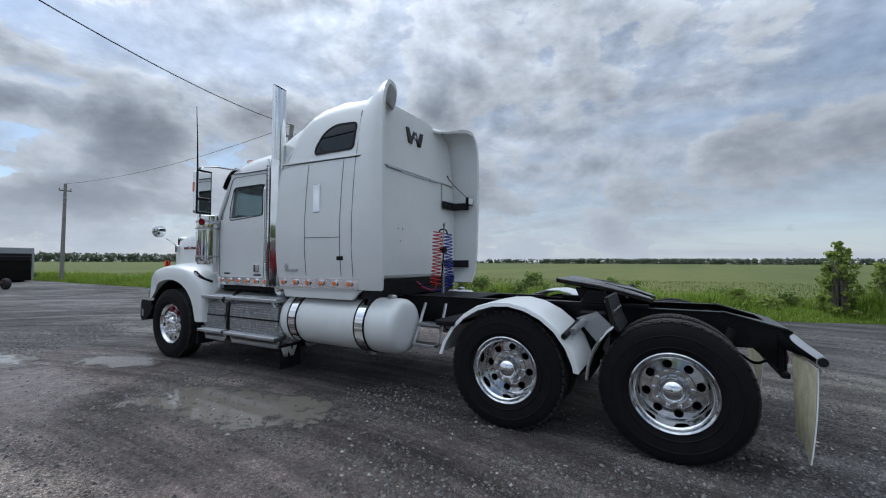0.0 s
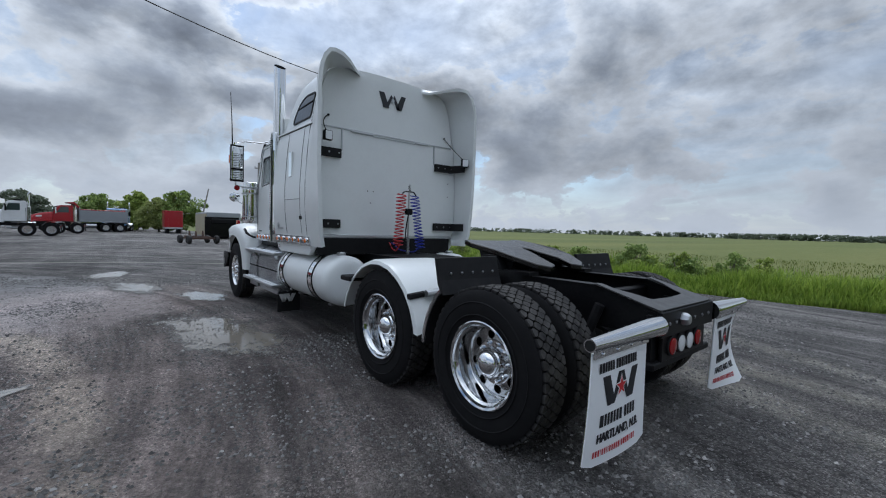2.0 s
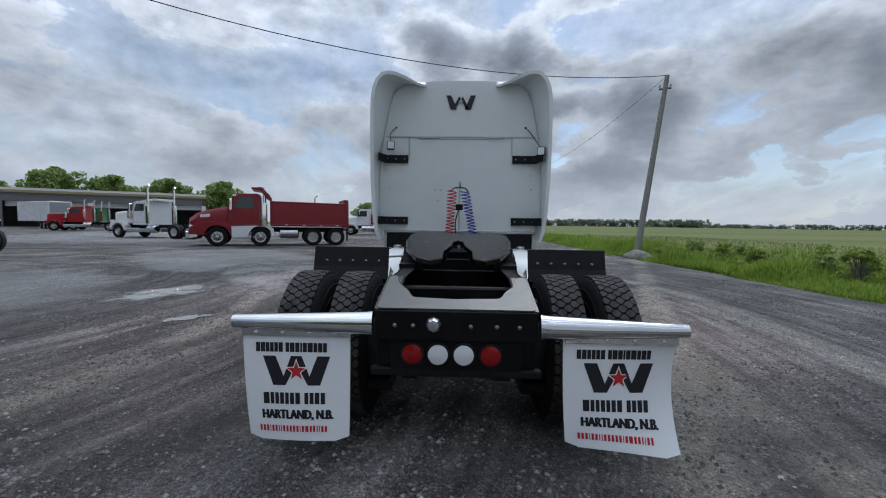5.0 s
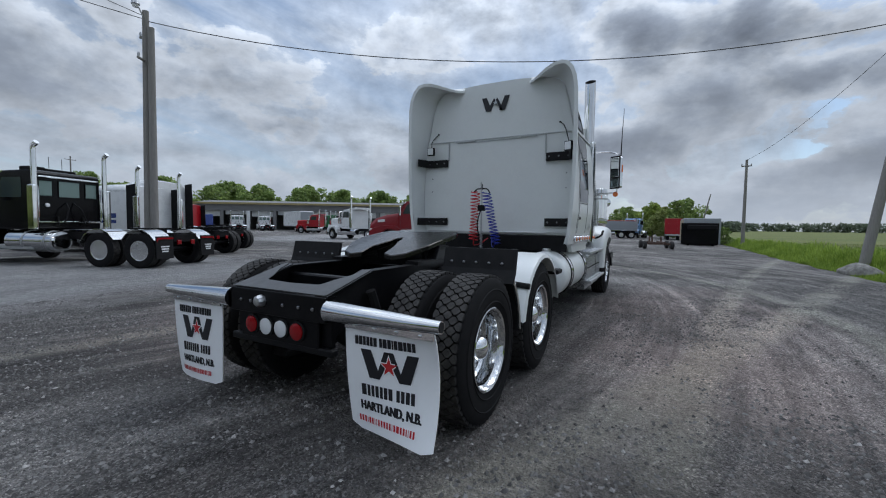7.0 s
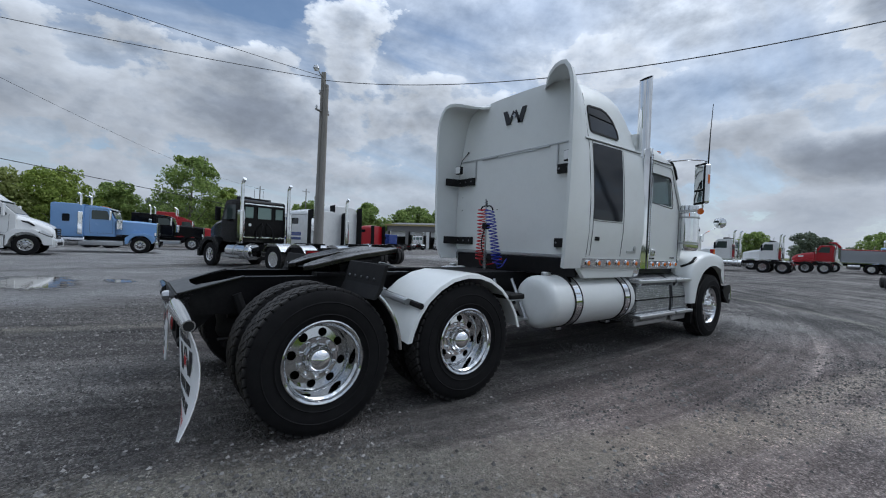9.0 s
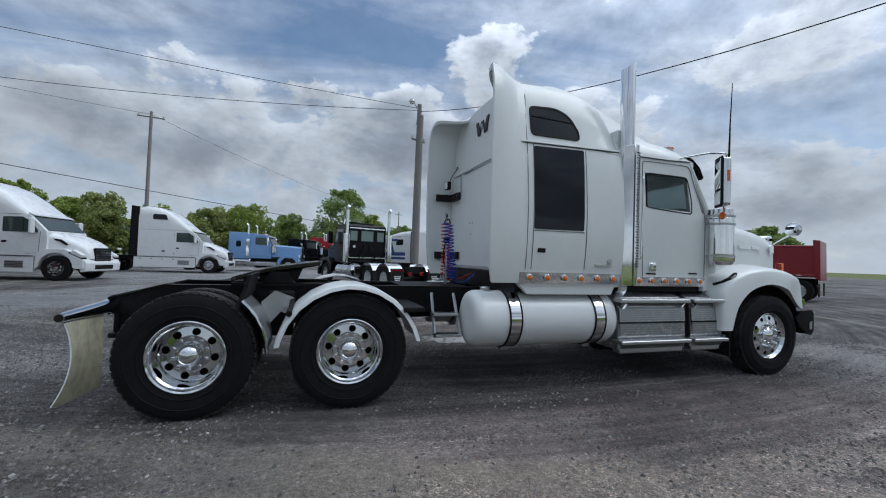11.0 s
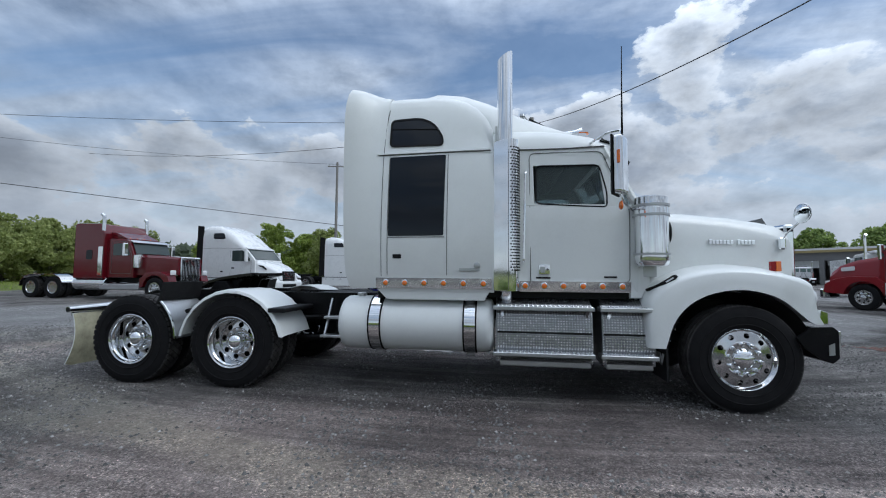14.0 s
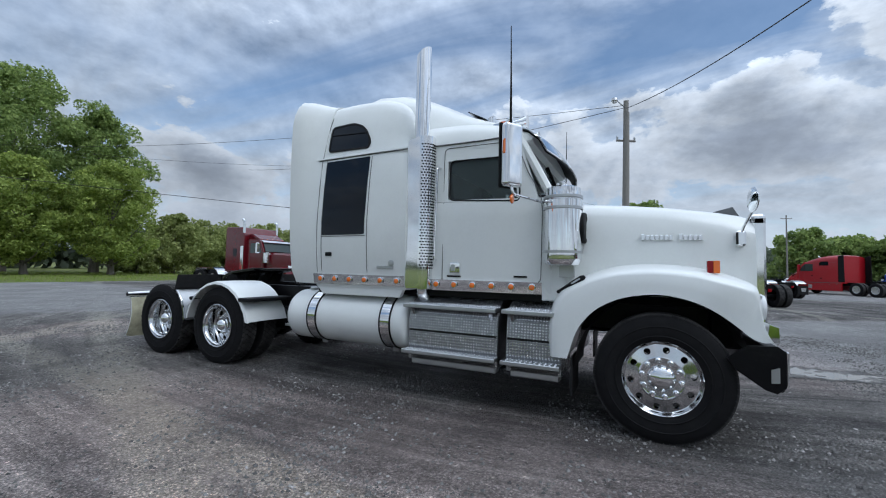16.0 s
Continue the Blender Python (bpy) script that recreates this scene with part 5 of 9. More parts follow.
part("bumper", add(prism(BUMPER, -1.20, -1.17, "y", 0.006), prism(BUMPER, 1.17, 1.20, "y", 0.006), box(7.38, 7.47, -1.17, 1.17, 0.52, 0.82, 0.01)), BLACK, truck, "black steel front bumper")
part("bumper_face", box(7.474, 7.492, -1.2, 1.2, 0.57, 0.815, 0.006), CHROME, truck)
both("bumper_cutout", lambda: prism([(7.385, 0.585), (7.435, 0.59), (7.435, 0.70), (7.385, 0.68)], 1.195, 1.204, "y"), DULL, truck)
both("fender_cap", lambda: prism([(7.385, 0.86), (7.465, 0.86), (7.46, 0.98), (7.40, 1.0)], 0.95, 1.10, "y", 0.008), CHROME, truck)
for s in (1, -1):
    f = (lambda b: b) if s > 0 else mirrored
    guard = part("mud_guard", f(box(5.98, 6.00, 0.75, 1.15, 0.27, 0.60)), FLAPBLACK, truck, "black rubber guard behind the front wheel")
    part("guard_print", f(add(*[prism([(y0, 0.53), (y0 + 0.055, 0.53), (y1 + 0.05, 0.41), (y1, 0.41)], 5.976, 5.9795, "x") for y0, y1 in ((0.84, 0.88), (0.93, 0.88), (0.95, 0.99), (1.05, 0.99))])), FLEETPRINT, guard, "white winged print")
hung = part("box_flap", box(4.262, 4.272, 0.80, 1.13, 0.12, 0.42, 0.003), FLAPBLACK, truck, "black rubber flap hung below the step box")
part("flap_print", add(*[prism([(y0, 0.385), (y0 + 0.06, 0.385), (y1 + 0.045, 0.265), (y1, 0.265)], 4.257, 4.261, "x") for y0, y1 in ((1.055, 1.02), (0.985, 1.02), (0.965, 0.92), (0.865, 0.92))]), FLEETPRINT, hung, "white winged print")
part("firewall", box(5.80, 5.86, -0.9, 0.9, 1.0, 2.02), BLACK, truck)
part("engine", add(box(5.9, 7.1, -0.38, 0.38, 0.75, 1.6, 0.05), box(7.1, 7.35, -0.5, 0.5, 0.7, 1.7, 0.02)), PLASTIC, truck)

# ---- tanks, boxes, steps ----
for s in (1, -1):
    f = (lambda b: b) if s > 0 else mirrored
    tank = part("fuel_tank", f(lathe([(0.16, 2.545), (0.24, 2.553), (0.28, 2.575), (0.298, 2.61), (0.302, 2.65), (0.302, 4.19), (0.296, 4.23), (0.28, 4.265), (0.24, 4.285), (0.16, 4.29)], 48, "x", (0, 0.852, 0.752))), WHITE, truck, "large white painted fuel tank", 40)
    for x in (2.985, 4.03):
        part("tank_strap", f(lathe([(0.303, x - 0.06), (0.311, x - 0.06), (0.311, x + 0.06), (0.303, x + 0.06)], 48, "x", (0, 0.852, 0.752), closed=True)), CHROME, tank, "polished tank strap")
        part("strap_edge", f(add(*[lathe([(0.303, x + e - 0.008), (0.314, x + e - 0.008), (0.314, x + e + 0.008), (0.303, x + e + 0.008)], 48, "x", (0, 0.852, 0.752), closed=True) for e in (-0.066, 0.066)])), PLASTIC, tank)
        part("strap_bolt", f(add(box(x - 0.045, x + 0.045, 0.80, 0.90, 0.405, 0.445, 0.006), box(x - 0.03, x + 0.03, 0.55, 0.60, 0.6, 1.0))), WORN, tank)
    part("filler_cap", f(moved(lathe([(0.055, 0), (0.055, 0.03), (0.045, 0.04)], 20, "z"), pose(2.75, 0.86, 1.05))), DULL, tank)
    for x0, x1 in ((4.31, 5.30), (5.385, 5.90)):
        body = [(0.56, 0.40), (1.10, 0.40), (1.10, 0.52), (1.115, 0.56), (1.08, 0.90), (1.02, 1.0), (0.92, 1.05), (0.56, 1.05)]
        bx = part("step_box", f(prism(body, x0, x1, "x", 0.01)), PLATE, truck, "diamond-plate battery and tool box with steps")
        part("lid", f(prism([(1.086, 0.88), (1.106, 0.88), (1.122, 0.72), (1.106, 0.72)], x0 + 0.01, x1 - 0.01, "x", 0.003)), PLATE, bx)
        part("lower_panel", f(prism([(1.108, 0.70), (1.122, 0.70), (1.126, 0.56), (1.112, 0.56)], x0 + 0.02, x1 - 0.02, "x", 0.003)), PLATE, bx)
        part("step", f(box(x0 - 0.03, x1, 1.02, 1.19, 0.945, 0.985, 0.006)), DULL, bx, "grip-strut step tread")
        part("step", f(box(x0 - 0.03, x1, 1.04, 1.21, 0.475, 0.515, 0.006)), DULL, bx, "grip-strut step tread")
        dots = bmesh.new()
        n = int((x1 - x0) / 0.045)
        for i in range(n):
            for j in range(3):
                for zz, yy in ((0.985, 1.05), (0.515, 1.07)):
                    bmesh.ops.create_cone(dots, cap_ends=True, segments=8, radius1=0.013, radius2=0.008, depth=0.010, matrix=Matrix.Translation((x0 + 0.02 + i * 0.045, yy + j * 0.05, zz + 0.004)))
        tagged(part("grip_dots", f(dots), POLISHED, bx), "raised grip dots on the treads", kind="stuff")
        part("lid_gap", f(box(x0 + 0.015, x1 - 0.015, 1.10, 1.1245, 0.700, 0.721)), DARKHOLE, bx)
        part("kick_plate", f(box(x0 + 0.04, x1 - 0.02, 0.98, 1.10, 0.355, 0.47, 0.01)), DULL, bx)
        for x in (x0 + 0.05, x1 - 0.08):
            part("step_bracket", f(prism([(1.09, 0.95), (1.17, 0.95), (1.10, 0.86)], x, x + 0.03, "x")), POLISHED, bx)
    lad = part("deck_ladder", f(add(tube([(2.235, 0.74, 0.53), (2.245, 0.53, 0.99)], 0.018, 6), tube([(2.50, 0.80, 0.56), (2.49, 0.57, 0.99)], 0.018, 6))), DULL, truck, "aluminium deck access ladder")
    for y, z in ((0.80, 0.56), (0.70, 0.77)):
        part("rung", f(box(2.22, 2.51, y - 0.11, y + 0.03, z - 0.015, z + 0.015, 0.004)), DULL, lad)
    part("air_tank", f(lathe([(0.02, 4.35), (0.11, 4.38), (0.125, 4.43), (0.125, 5.2), (0.11, 5.25), (0.02, 5.28)], 20, "x", (0, 0.6, 0.42))), PLASTIC, truck)

# ---- frame, axles, rear end ----
for s in (1, -1):
    f = (lambda b: b) if s > 0 else mirrored
    web = [(-0.79, 0.77), (-0.79, 0.925), (-0.36, 1.045), (7.25, 1.045), (7.25, 0.80), (-0.2, 0.76)]
    part("frame_rail", f(add(prism(web, 0.415, 0.427, "y"), prism([(-0.79, 0.925), (-0.36, 1.045), (7.25, 1.045), (7.25, 1.036), (-0.36, 1.036), (-0.79, 0.916)], 0.335, 0.432, "y"), box(-0.2, 7.25, 0.345, 0.43, 0.76, 0.77))), BLACK, truck, "black frame rail")
    part("rail_cap", f(prism([(-0.80, 0.93), (-0.355, 1.052), (-0.355, 1.047), (-0.80, 0.925)], 0.345, 0.445, "y")), GREASE, truck)
    part("spring_hanger", f(add(box(0.55, 0.80, 0.43, 0.52, 0.55, 1.0, 0.02), box(-0.35, 0.35, 0.42, 0.60, 0.28, 0.36, 0.02), box(0.95, 1.65, 0.42, 0.60, 0.28, 0.36, 0.02))), PLASTIC, truck)
    for ax in (AX_R, AX_M):
        part("air_bag", f(moved(lathe([(0.10, 0.40), (0.13, 0.46), (0.12, 0.54), (0.135, 0.62), (0.11, 0.72), (0.08, 0.75)], 20, "z"), pose(ax - 0.30, 0.50, 0))), FLAPBLACK, truck)
        part("brake_chamber", f(moved(lathe([(0.02, -0.1), (0.08, -0.09), (0.085, 0), (0.09, 0.01), (0.085, 0.02), (0.08, 0.12), (0.03, 0.14)], 16, "x"), pose(ax - 0.26, 0.40, 0.66))), PLASTIC, truck)
    part("shock_absorber", f(tube([(-0.25, 0.52, 0.42), (-0.42, 0.47, 0.92)], 0.035, 8)), PLASTIC, truck)
    # chrome mud flap hanger
    hg = part("flap_hanger", f(tube([(-0.79, 0.455, 0.845), (-0.795, 0.50, 0.845), (-0.80, 1.225, 0.845)], [0.068, 0.064, 0.035], 16)), POLISHED, truck, "tapered chrome mud flap hanger", 50)
    part("hanger_end", f(lathe([(0.028, 1.222), (0.028, 1.228)], 12, "y", (-0.80, 0, 0.845))), DARKHOLE, hg)
    part("clamp_plate", f(box(-0.805, -0.795, 0.585, 1.18, 0.765, 0.83, 0.002)), POLISHED, hg)
    for y in (0.66, 0.80, 0.95, 1.10):
        part("clamp_bolt", f(moved(lathe([(0.010, 0), (0.010, -0.006), (0.004, -0.009)], 8, "x"), pose(-0.805, y, 0.785))), CHROME, hg)

    def sheet(u, v, off=0.0):
        """A place on the hanging flap: u from its inner to its outer edge, v from top to bottom."""
        bow = 0.02 * math.sin(math.pi * u) * v
        if s > 0:
            return Vector((-0.79 + v * v * (0.05 * u - 0.006) - bow - off, 0.58 + 0.60 * u + v * v * (0.005 - 0.02 * u), 0.795 - 0.612 * v - 0.028 * v * u))
        return Vector((-0.79 + v * v * (0.03 - 0.09 * u) + 0.26 * v * (1 - v) * u * u + 0.3 * bow - off, 0.58 + 0.60 * u + v * v * (0.035 - 0.012 * u), 0.795 - 0.618 * v - 0.012 * v ** 3 * u))

    def flap_bm():
        bm = loft([[sheet(i / 8, j / 10 - (0.04 if j == 10 and i in (0, 8) else 0.0)) for i in range(9)] for j in range(11)], False, False)
        bmesh.ops.solidify(bm, geom=bm.faces[:], thickness=0.008)
        bmesh.ops.recalc_face_normals(bm, faces=bm.faces)
        return bm

    flap = part("mud_flap", f(flap_bm()), FLAPWHITE, truck, "white printed rubber mud flap", 40)

    part("flap_back", f(loft([[sheet(i / 8, j / 10 - (0.04 if j == 10 and i in (0, 8) else 0.0), -0.0105) for i in range(9)] for j in range(11)], False, False)), FLAPBACK, flap, "dirty yellowed front face of the flap", 40)

    def ink(name, shapes, mat, depth):
        """Flat prints: outlines in centimetres from the flap's middle top, laid on its rear face."""
        bm = bmesh.new()
        for sh in shapes:
            vs = []
            for a, b in sh:
                u = 0.5 - s * a / 60.0      # printed the right way round on either side
                vs.append(bm.verts.new(sheet(u, b / 60.0, depth)))
            bm.faces.new(vs)
        return part(name, f(bm), mat, flap, smooth=0)

    def bar(x0, x1, z0, z1, n=8):
        return [[(x0 + (x1 - x0) * i / n, z0), (x0 + (x1 - x0) * (i + 1) / n, z0), (x0 + (x1 - x0) * (i + 1) / n, z1), (x0 + (x1 - x0) * i / n, z1)] for i in range(n)]

    def words(widths, x0, z0, z1, gap=0.9, skip=2.0):
        out, x = [], x0
        for w in widths:
            if w < 0:
                x += skip
                continue
            out += bar(x, x + w, z0, z1, 1)
            x += w + gap
        return out

    # one line of bars for each printed line, letter by letter
    ink("print_line", words([2.4, 2.4, 2.0, 2.0, 2.0, 2.3, -1, 2.0, 2.6, 2.4, 1.0, 2.3, 2.9, 2.0, 2.5, 2.1], -22.8, 6.4, 11.4, 0.42, 1.2), INK, 0.0022)
    ink("print_line", words([3.4, 2.0, 2.0, 2.2, 2.0, 2.3, 2.6, -1, 2.2, 2.2, 2.5, 2.4], -19.5, 33.4, 39.6, 0.8, 1.8), INK, 0.0022)
    ink("print_line", words([1.3, 1.3, 1.3, 0.4, 1.2, 1.2, 0.5, 0.5, 1.2, 1.2, 1.2, 1.2, 1.2, 0.4, 1.2, 1.8, 1.2, 1.2, 0.7, 0.4, 1.2, 1.2], -23.0, 51.6, 55.0, 0.82), INKRED, 0.0022)
    half = [[(-19, 13.6), (-11.8, 13.6), (-7.4, 24.6), (-9.2, 29.4), (-13.4, 29.4)], [(-7.4, 24.6), (-3.0, 13.6), (3.0, 13.6), (0.0, 18.0), (-6.4, 29.4), (-9.2, 29.4)]]
    ink("emblem", half + [[(-a, b) for a, b in h] for h in half], INK, 0.0022)
    star = [((5.4 if k % 2 == 0 else 2.2) * math.sin(math.pi * k / 5), 21.6 - (5.4 if k % 2 == 0 else 2.2) * math.cos(math.pi * k / 5)) for k in range(10)]
    rim_star = [(a * 1.28, 21.6 + (b - 21.6) * 1.28) for a, b in star]
    ink("star_edge", [[(0, 21.6), rim_star[k], rim_star[(k + 1) % 10]] for k in range(10)], FLAPWHITE, 0.0034)
    ink("star", [[(0, 21.6), star[k], star[(k + 1) % 10]] for k in range(10)], INKRED, 0.0046)
    bm = text_mesh("HARTLAND, N.B.", 6.9)
    add(bm, *[moved(text_mesh("HARTLAND, N.B.", 6.9), pose(dx, dy, 0.0)) for dx, dy in ((-0.45, 0.1), (0.45, -0.1), (-0.25, -0.2), (0.25, 0.2), (-0.6, 0), (0.6, 0))])
    for v in bm.verts:
        a, b = v.co.x * 0.80, 45.6 - v.co.y
        q = sheet(0.5 - s * a / 60.0, b / 60.0, 0.0022)
        v.co = q
    part("lettering", f(bm), INK, flap, "bold black town name", 0)

    # quarter fender and black splash flap ahead of the rear wheels
    qf = [(AX_R + 0.60 * math.cos(t), HUB_Z + 0.60 * math.sin(t)) for t in [radians(a) for a in (2, 12, 22, 32, 42, 50)]]
    qb = loft([[Vector((x, y, z)) for y in (0.60, 0.9, 1.19)] for x, z in qf], False, False)
    bmesh.ops.solidify(qb, geom=qb.faces[:], thickness=0.012)
    bmesh.ops.recalc_face_normals(qb, faces=qb.faces)
    q = part("quarter_fender", f(qb), DULL, truck, "aluminium quarter fender", 40)
    ql = [(AX_R + 0.583 * math.cos(t), HUB_Z + 0.583 * math.sin(t)) for t in [radians(a) for a in (1, 12, 22, 32, 42, 51)]]
    lb = loft([[Vector((x, y, z)) for y in (0.58, 0.9, 1.185)] for x, z in ql], False, False)
    part("fender_lining", f(lb), FLAPBLACK, q, "black rubber lining facing the tyre", 40)
    part("fender_edge", f(tube([(x, 1.19, z) for x, z in qf], 0.014, 6)), POLISHED, q)
    part("splash_flap", f(prism([(0.358, 0.93), (0.385, 0.935), (0.432, 1.0), (0.475, 1.19), (0.447, 1.19), (0.405, 1.03)], 0.582, 1.212, "y", 0.004)), FLAPBLACK, truck, "black rubber splash flap")
    for y in (0.66, 0.77, 0.88, 0.99, 1.10):
        part("flap_bolt", f(moved(lathe([(0.012, 0), (0.012, -0.006), (0.005, -0.010)], 8, "x"), pose(0.4165, y, 1.075))), WORN, truck)
    part("fender_bracket", f(add(tube([(0.74, 0.42, 0.92), (0.74, 1.08, 0.88)], 0.03, 10), prism([(0.52, 0.62), (0.80, 0.94), (0.62, 1.01), (0.50, 0.9)], 0.60, 0.62, "y"))), DULL, truck)
    # white half fender over the middle wheels
    mf = [(AX_M + r * math.cos(radians(a)), HUB_Z + r * math.sin(radians(a))) for a, r in ((8, 0.655), (20, 0.64), (35, 0.625), (50, 0.615), (65, 0.61), (80, 0.608), (95, 0.608), (110, 0.61), (125, 0.615), (140, 0.625), (155, 0.635), (168, 0.645), (174, 0.65))]
    fb = loft([[Vector((x, 0.56, z)), Vector((x, 0.9, z + 0.004)), Vector((x, 1.17, z)), Vector((x + (AX_M - x) * 0.012, 1.205, z - 0.012)), Vector((x + (AX_M - x) * 0.07, 1.215, z + (HUB_Z - z) * 0.07))] for x, z in mf], False, False)
    bmesh.ops.solidify(fb, geom=fb.faces[:], thickness=0.010)
    bmesh.ops.recalc_face_normals(fb, faces=fb.faces)
    part("wheel_fender", f(fb), WHITE, truck, "white arched fender over the middle wheels", 40)
    part("fender_light_bracket", f(box(1.78, 1.98, 0.50, 1.235, 0.865, 0.915, 0.01)), PLASTIC, truck)
    part("fender_support", f(tube([(0.78, 0.42, 0.92), (0.78, 1.22, 0.86)], 0.026, 8)), PLASTIC, truck)
    wheel(truck, AX_R, s * 1.055, HUB_Z, s, turn=11 * s)
    wheel(truck, AX_R, s * 0.715, HUB_Z, s, outer=False, turn=4)
    wheel(truck, AX_M, s * 1.055, HUB_Z, s, turn=37)
    wheel(truck, AX_M, s * 0.725, HUB_Z, s, outer=False, turn=21)
    wheel(truck, AX_F, s * 1.035, HUB_Z, s, steer=True, turn=9)

part("rear_beam", add(box(-0.815, -0.785, -0.44, 0.44, 0.765, 0.925, 0.004), box(-0.80, -0.70, -0.43, 0.43, 0.912, 0.922)), BLACK, truck, "black rear cross beam")
DECK = rounded([(-0.80, -0.43), (-0.355, -0.43), (-0.355, -0.385), (-0.47, -0.36), (-0.57, -0.29), (-0.665, -0.25), (-0.68, 0.0), (-0.665, 0.25), (-0.57, 0.29), (-0.47, 0.36), (-0.355, 0.385), (-0.355, 0.43), (-0.80, 0.43)], 0.025, 3)
dk = prism(DECK, 0.0, 0.006, "z")
for v in dk.verts:
    v.co.z += 0.930 + (v.co.x + 0.80) * 0.27
part("deck_plate", dk, SCUFFED, truck, "worn steel deck plate with a rounded cut-out", 0)
part("lamp_panel", box(-0.79, -0.765, -0.36, 0.36, 0.59, 0.765, 0.006), BLACK, truck)
part("lower_bar", box(-0.79, -0.73, -0.47, 0.47, 0.555, 0.60, 0.008), PLASTIC, truck, "black lower cross bar")
part("lamp_backing", box(-0.755, -0.72, -0.44, 0.44, 0.60, 0.90, 0.004), BLACK, truck)
for y in (0.40, -0.40):
    part("beam_gusset", prism([(-0.74, 0.60), (-0.74, 0.90), (-0.48, 0.92), (-0.52, 0.80)], y - 0.012, y + 0.012, "y"), BLACK, truck)
for y in (0.30, -0.30):
    part("leaf_pack", add(*[box(-0.42 + 0.05 * k, 0.46 - 0.05 * k, y - 0.045, y + 0.045, 0.40 - 0.018 * k, 0.415 - 0.018 * k) for k in range(4)]), PLASTIC, truck)
part("wiring_loom", tube(bend([(-0.72, 0.2, 0.66), (-0.60, 0.26, 0.60), (-0.45, 0.36, 0.72), (-0.1, 0.40, 0.80)], 0.08), 0.012, 6), PLASTIC, truck)
for y, m, nm in ((0.235, REDLENS, "round red tail lamp"), (0.095, CLEARLENS, "round clear reversing lamp"), (-0.045, CLEARLENS, "round clear reversing lamp"), (-0.19, REDLENS, "round red tail lamp")):
    lp = part("tail_lamp", moved(lathe([(0.066, 0.0), (0.066, -0.012), (0.058, -0.016)], 28, "x"), pose(-0.79, y, 0.685)), FLAPBLACK, truck, nm)
    part("lens", moved(lathe([(0.055, -0.012), (0.054, -0.022), (0.035, -0.028), (0.004, -0.03)], 28, "x"), pose(-0.79, y, 0.685)), m, lp)
pl = part("plate_lamp", moved(lathe([(0.042, 0), (0.04, -0.03), (0.03, -0.045), (0.012, -0.05)], 8, "x"), pose(-0.815, 0.12, 0.855)), DULL, truck, "small grey plate lamp")
for y in (0.33, 0.23, -0.08, -0.22, -0.34):
    part("bolt", moved(lathe([(0.012, 0), (0.012, -0.006), (0.005, -0.010)], 8, "x"), pose(-0.815, y, 0.845)), WORN, truck)
for x in (-0.30, 0.66, 1.9, 3.2, 4.6):
    part("crossmember", box(x - 0.04, x + 0.04, -0.42, 0.42, 0.80, 0.98, 0.01), BLACK, truck)
for x in (AX_R, AX_M, AX_F):
    part("axle", add(tube([(x, -0.95, HUB_Z), (x, 0.95, HUB_Z)], 0.065, 12), *( [] if x == AX_F else [moved(lathe([(0.02, -0.2), (0.15, -0.14), (0.19, 0), (0.15, 0.14), (0.02, 0.2)], 20, "y"), pose(x, 0, HUB_Z))])), PLASTIC, truck)
part("drive_shaft", tube([(AX_R, 0, 0.62), (AX_M, 0, 0.66), (4.6, 0, 0.8)], 0.05, 10), PLASTIC, truck)
part("torque_rod", tube([(-0.45, 0.05, 0.86), (-0.55, -0.1, 0.84), (0.0, -0.2, 0.62)], 0.022, 8), WORN, truck)
part("air_hose", tube(bend([(-0.4, 0.2, 0.85), (-0.48, 0.0, 0.80), (-0.45, -0.25, 0.86), (-0.2, -0.3, 0.9)], 0.1), 0.012, 6), PLASTIC, truck)

# fifth wheel
def fifth_bm():
    out = [(1.02, 0.20), (1.06, 0.30), (1.04, 0.40), (0.90, 0.455), (0.62, 0.46), (0.42, 0.43), (0.22, 0.33), (0.16, 0.22), (0.20, 0.12), (0.34, 0.115), (0.52, 0.05), (0.60, 0.045), (0.66, 0.0)]
    pts = [(x, y) for x, y in out] + [(x, -y) for x, y in out[-2::-1]]
    bm = prism(pts, 0.0, 0.045, "z", 0.006, 1)
    for v in bm.verts:
        v.co.z += lerp([(0.12, 1.055), (0.35, 1.135), (0.62, 1.20), (1.06, 1.265)], v.co.x)
    return bm


fw = part("fifth_wheel", fifth_bm(), GREASE, truck, "greasy black fifth-wheel coupling plate", 30)
part("fifth_wheel_skirt", add(*[prism([(0.46, 1.06), (0.80, 1.06), (0.86, 1.22), (0.44, 1.14)], y - 0.015, y + 0.015, "y") for y in (-0.36, 0.36, -0.12, 0.12)]), BLACK, fw)
for s in (1, -1):
    part("slide_rail", box(0.20, 1.15, s * 0.34, s * 0.46, 1.045, 1.075), BLACK, fw)
    part("pivot_bracket", prism([(0.48, 1.07), (0.80, 1.07), (0.72, 1.19), (0.56, 1.19)], s * 0.36, s * 0.47, "y", 0.01), BLACK, fw)
part("release_handle", tube(bend([(0.55, 0.4, 1.12), (0.55, 0.62, 1.10), (0.50, 0.66, 1.10)], 0.03), 0.010, 6), WORN, fw)
both("deck_board", lambda: box(1.35, 2.9, 0.36, 0.44, 1.045, 1.060), BLACK, truck)
part("deck_plate", box(1.95, 2.75, -0.40, 0.40, 1.046, 1.058), PLASTIC, truck)

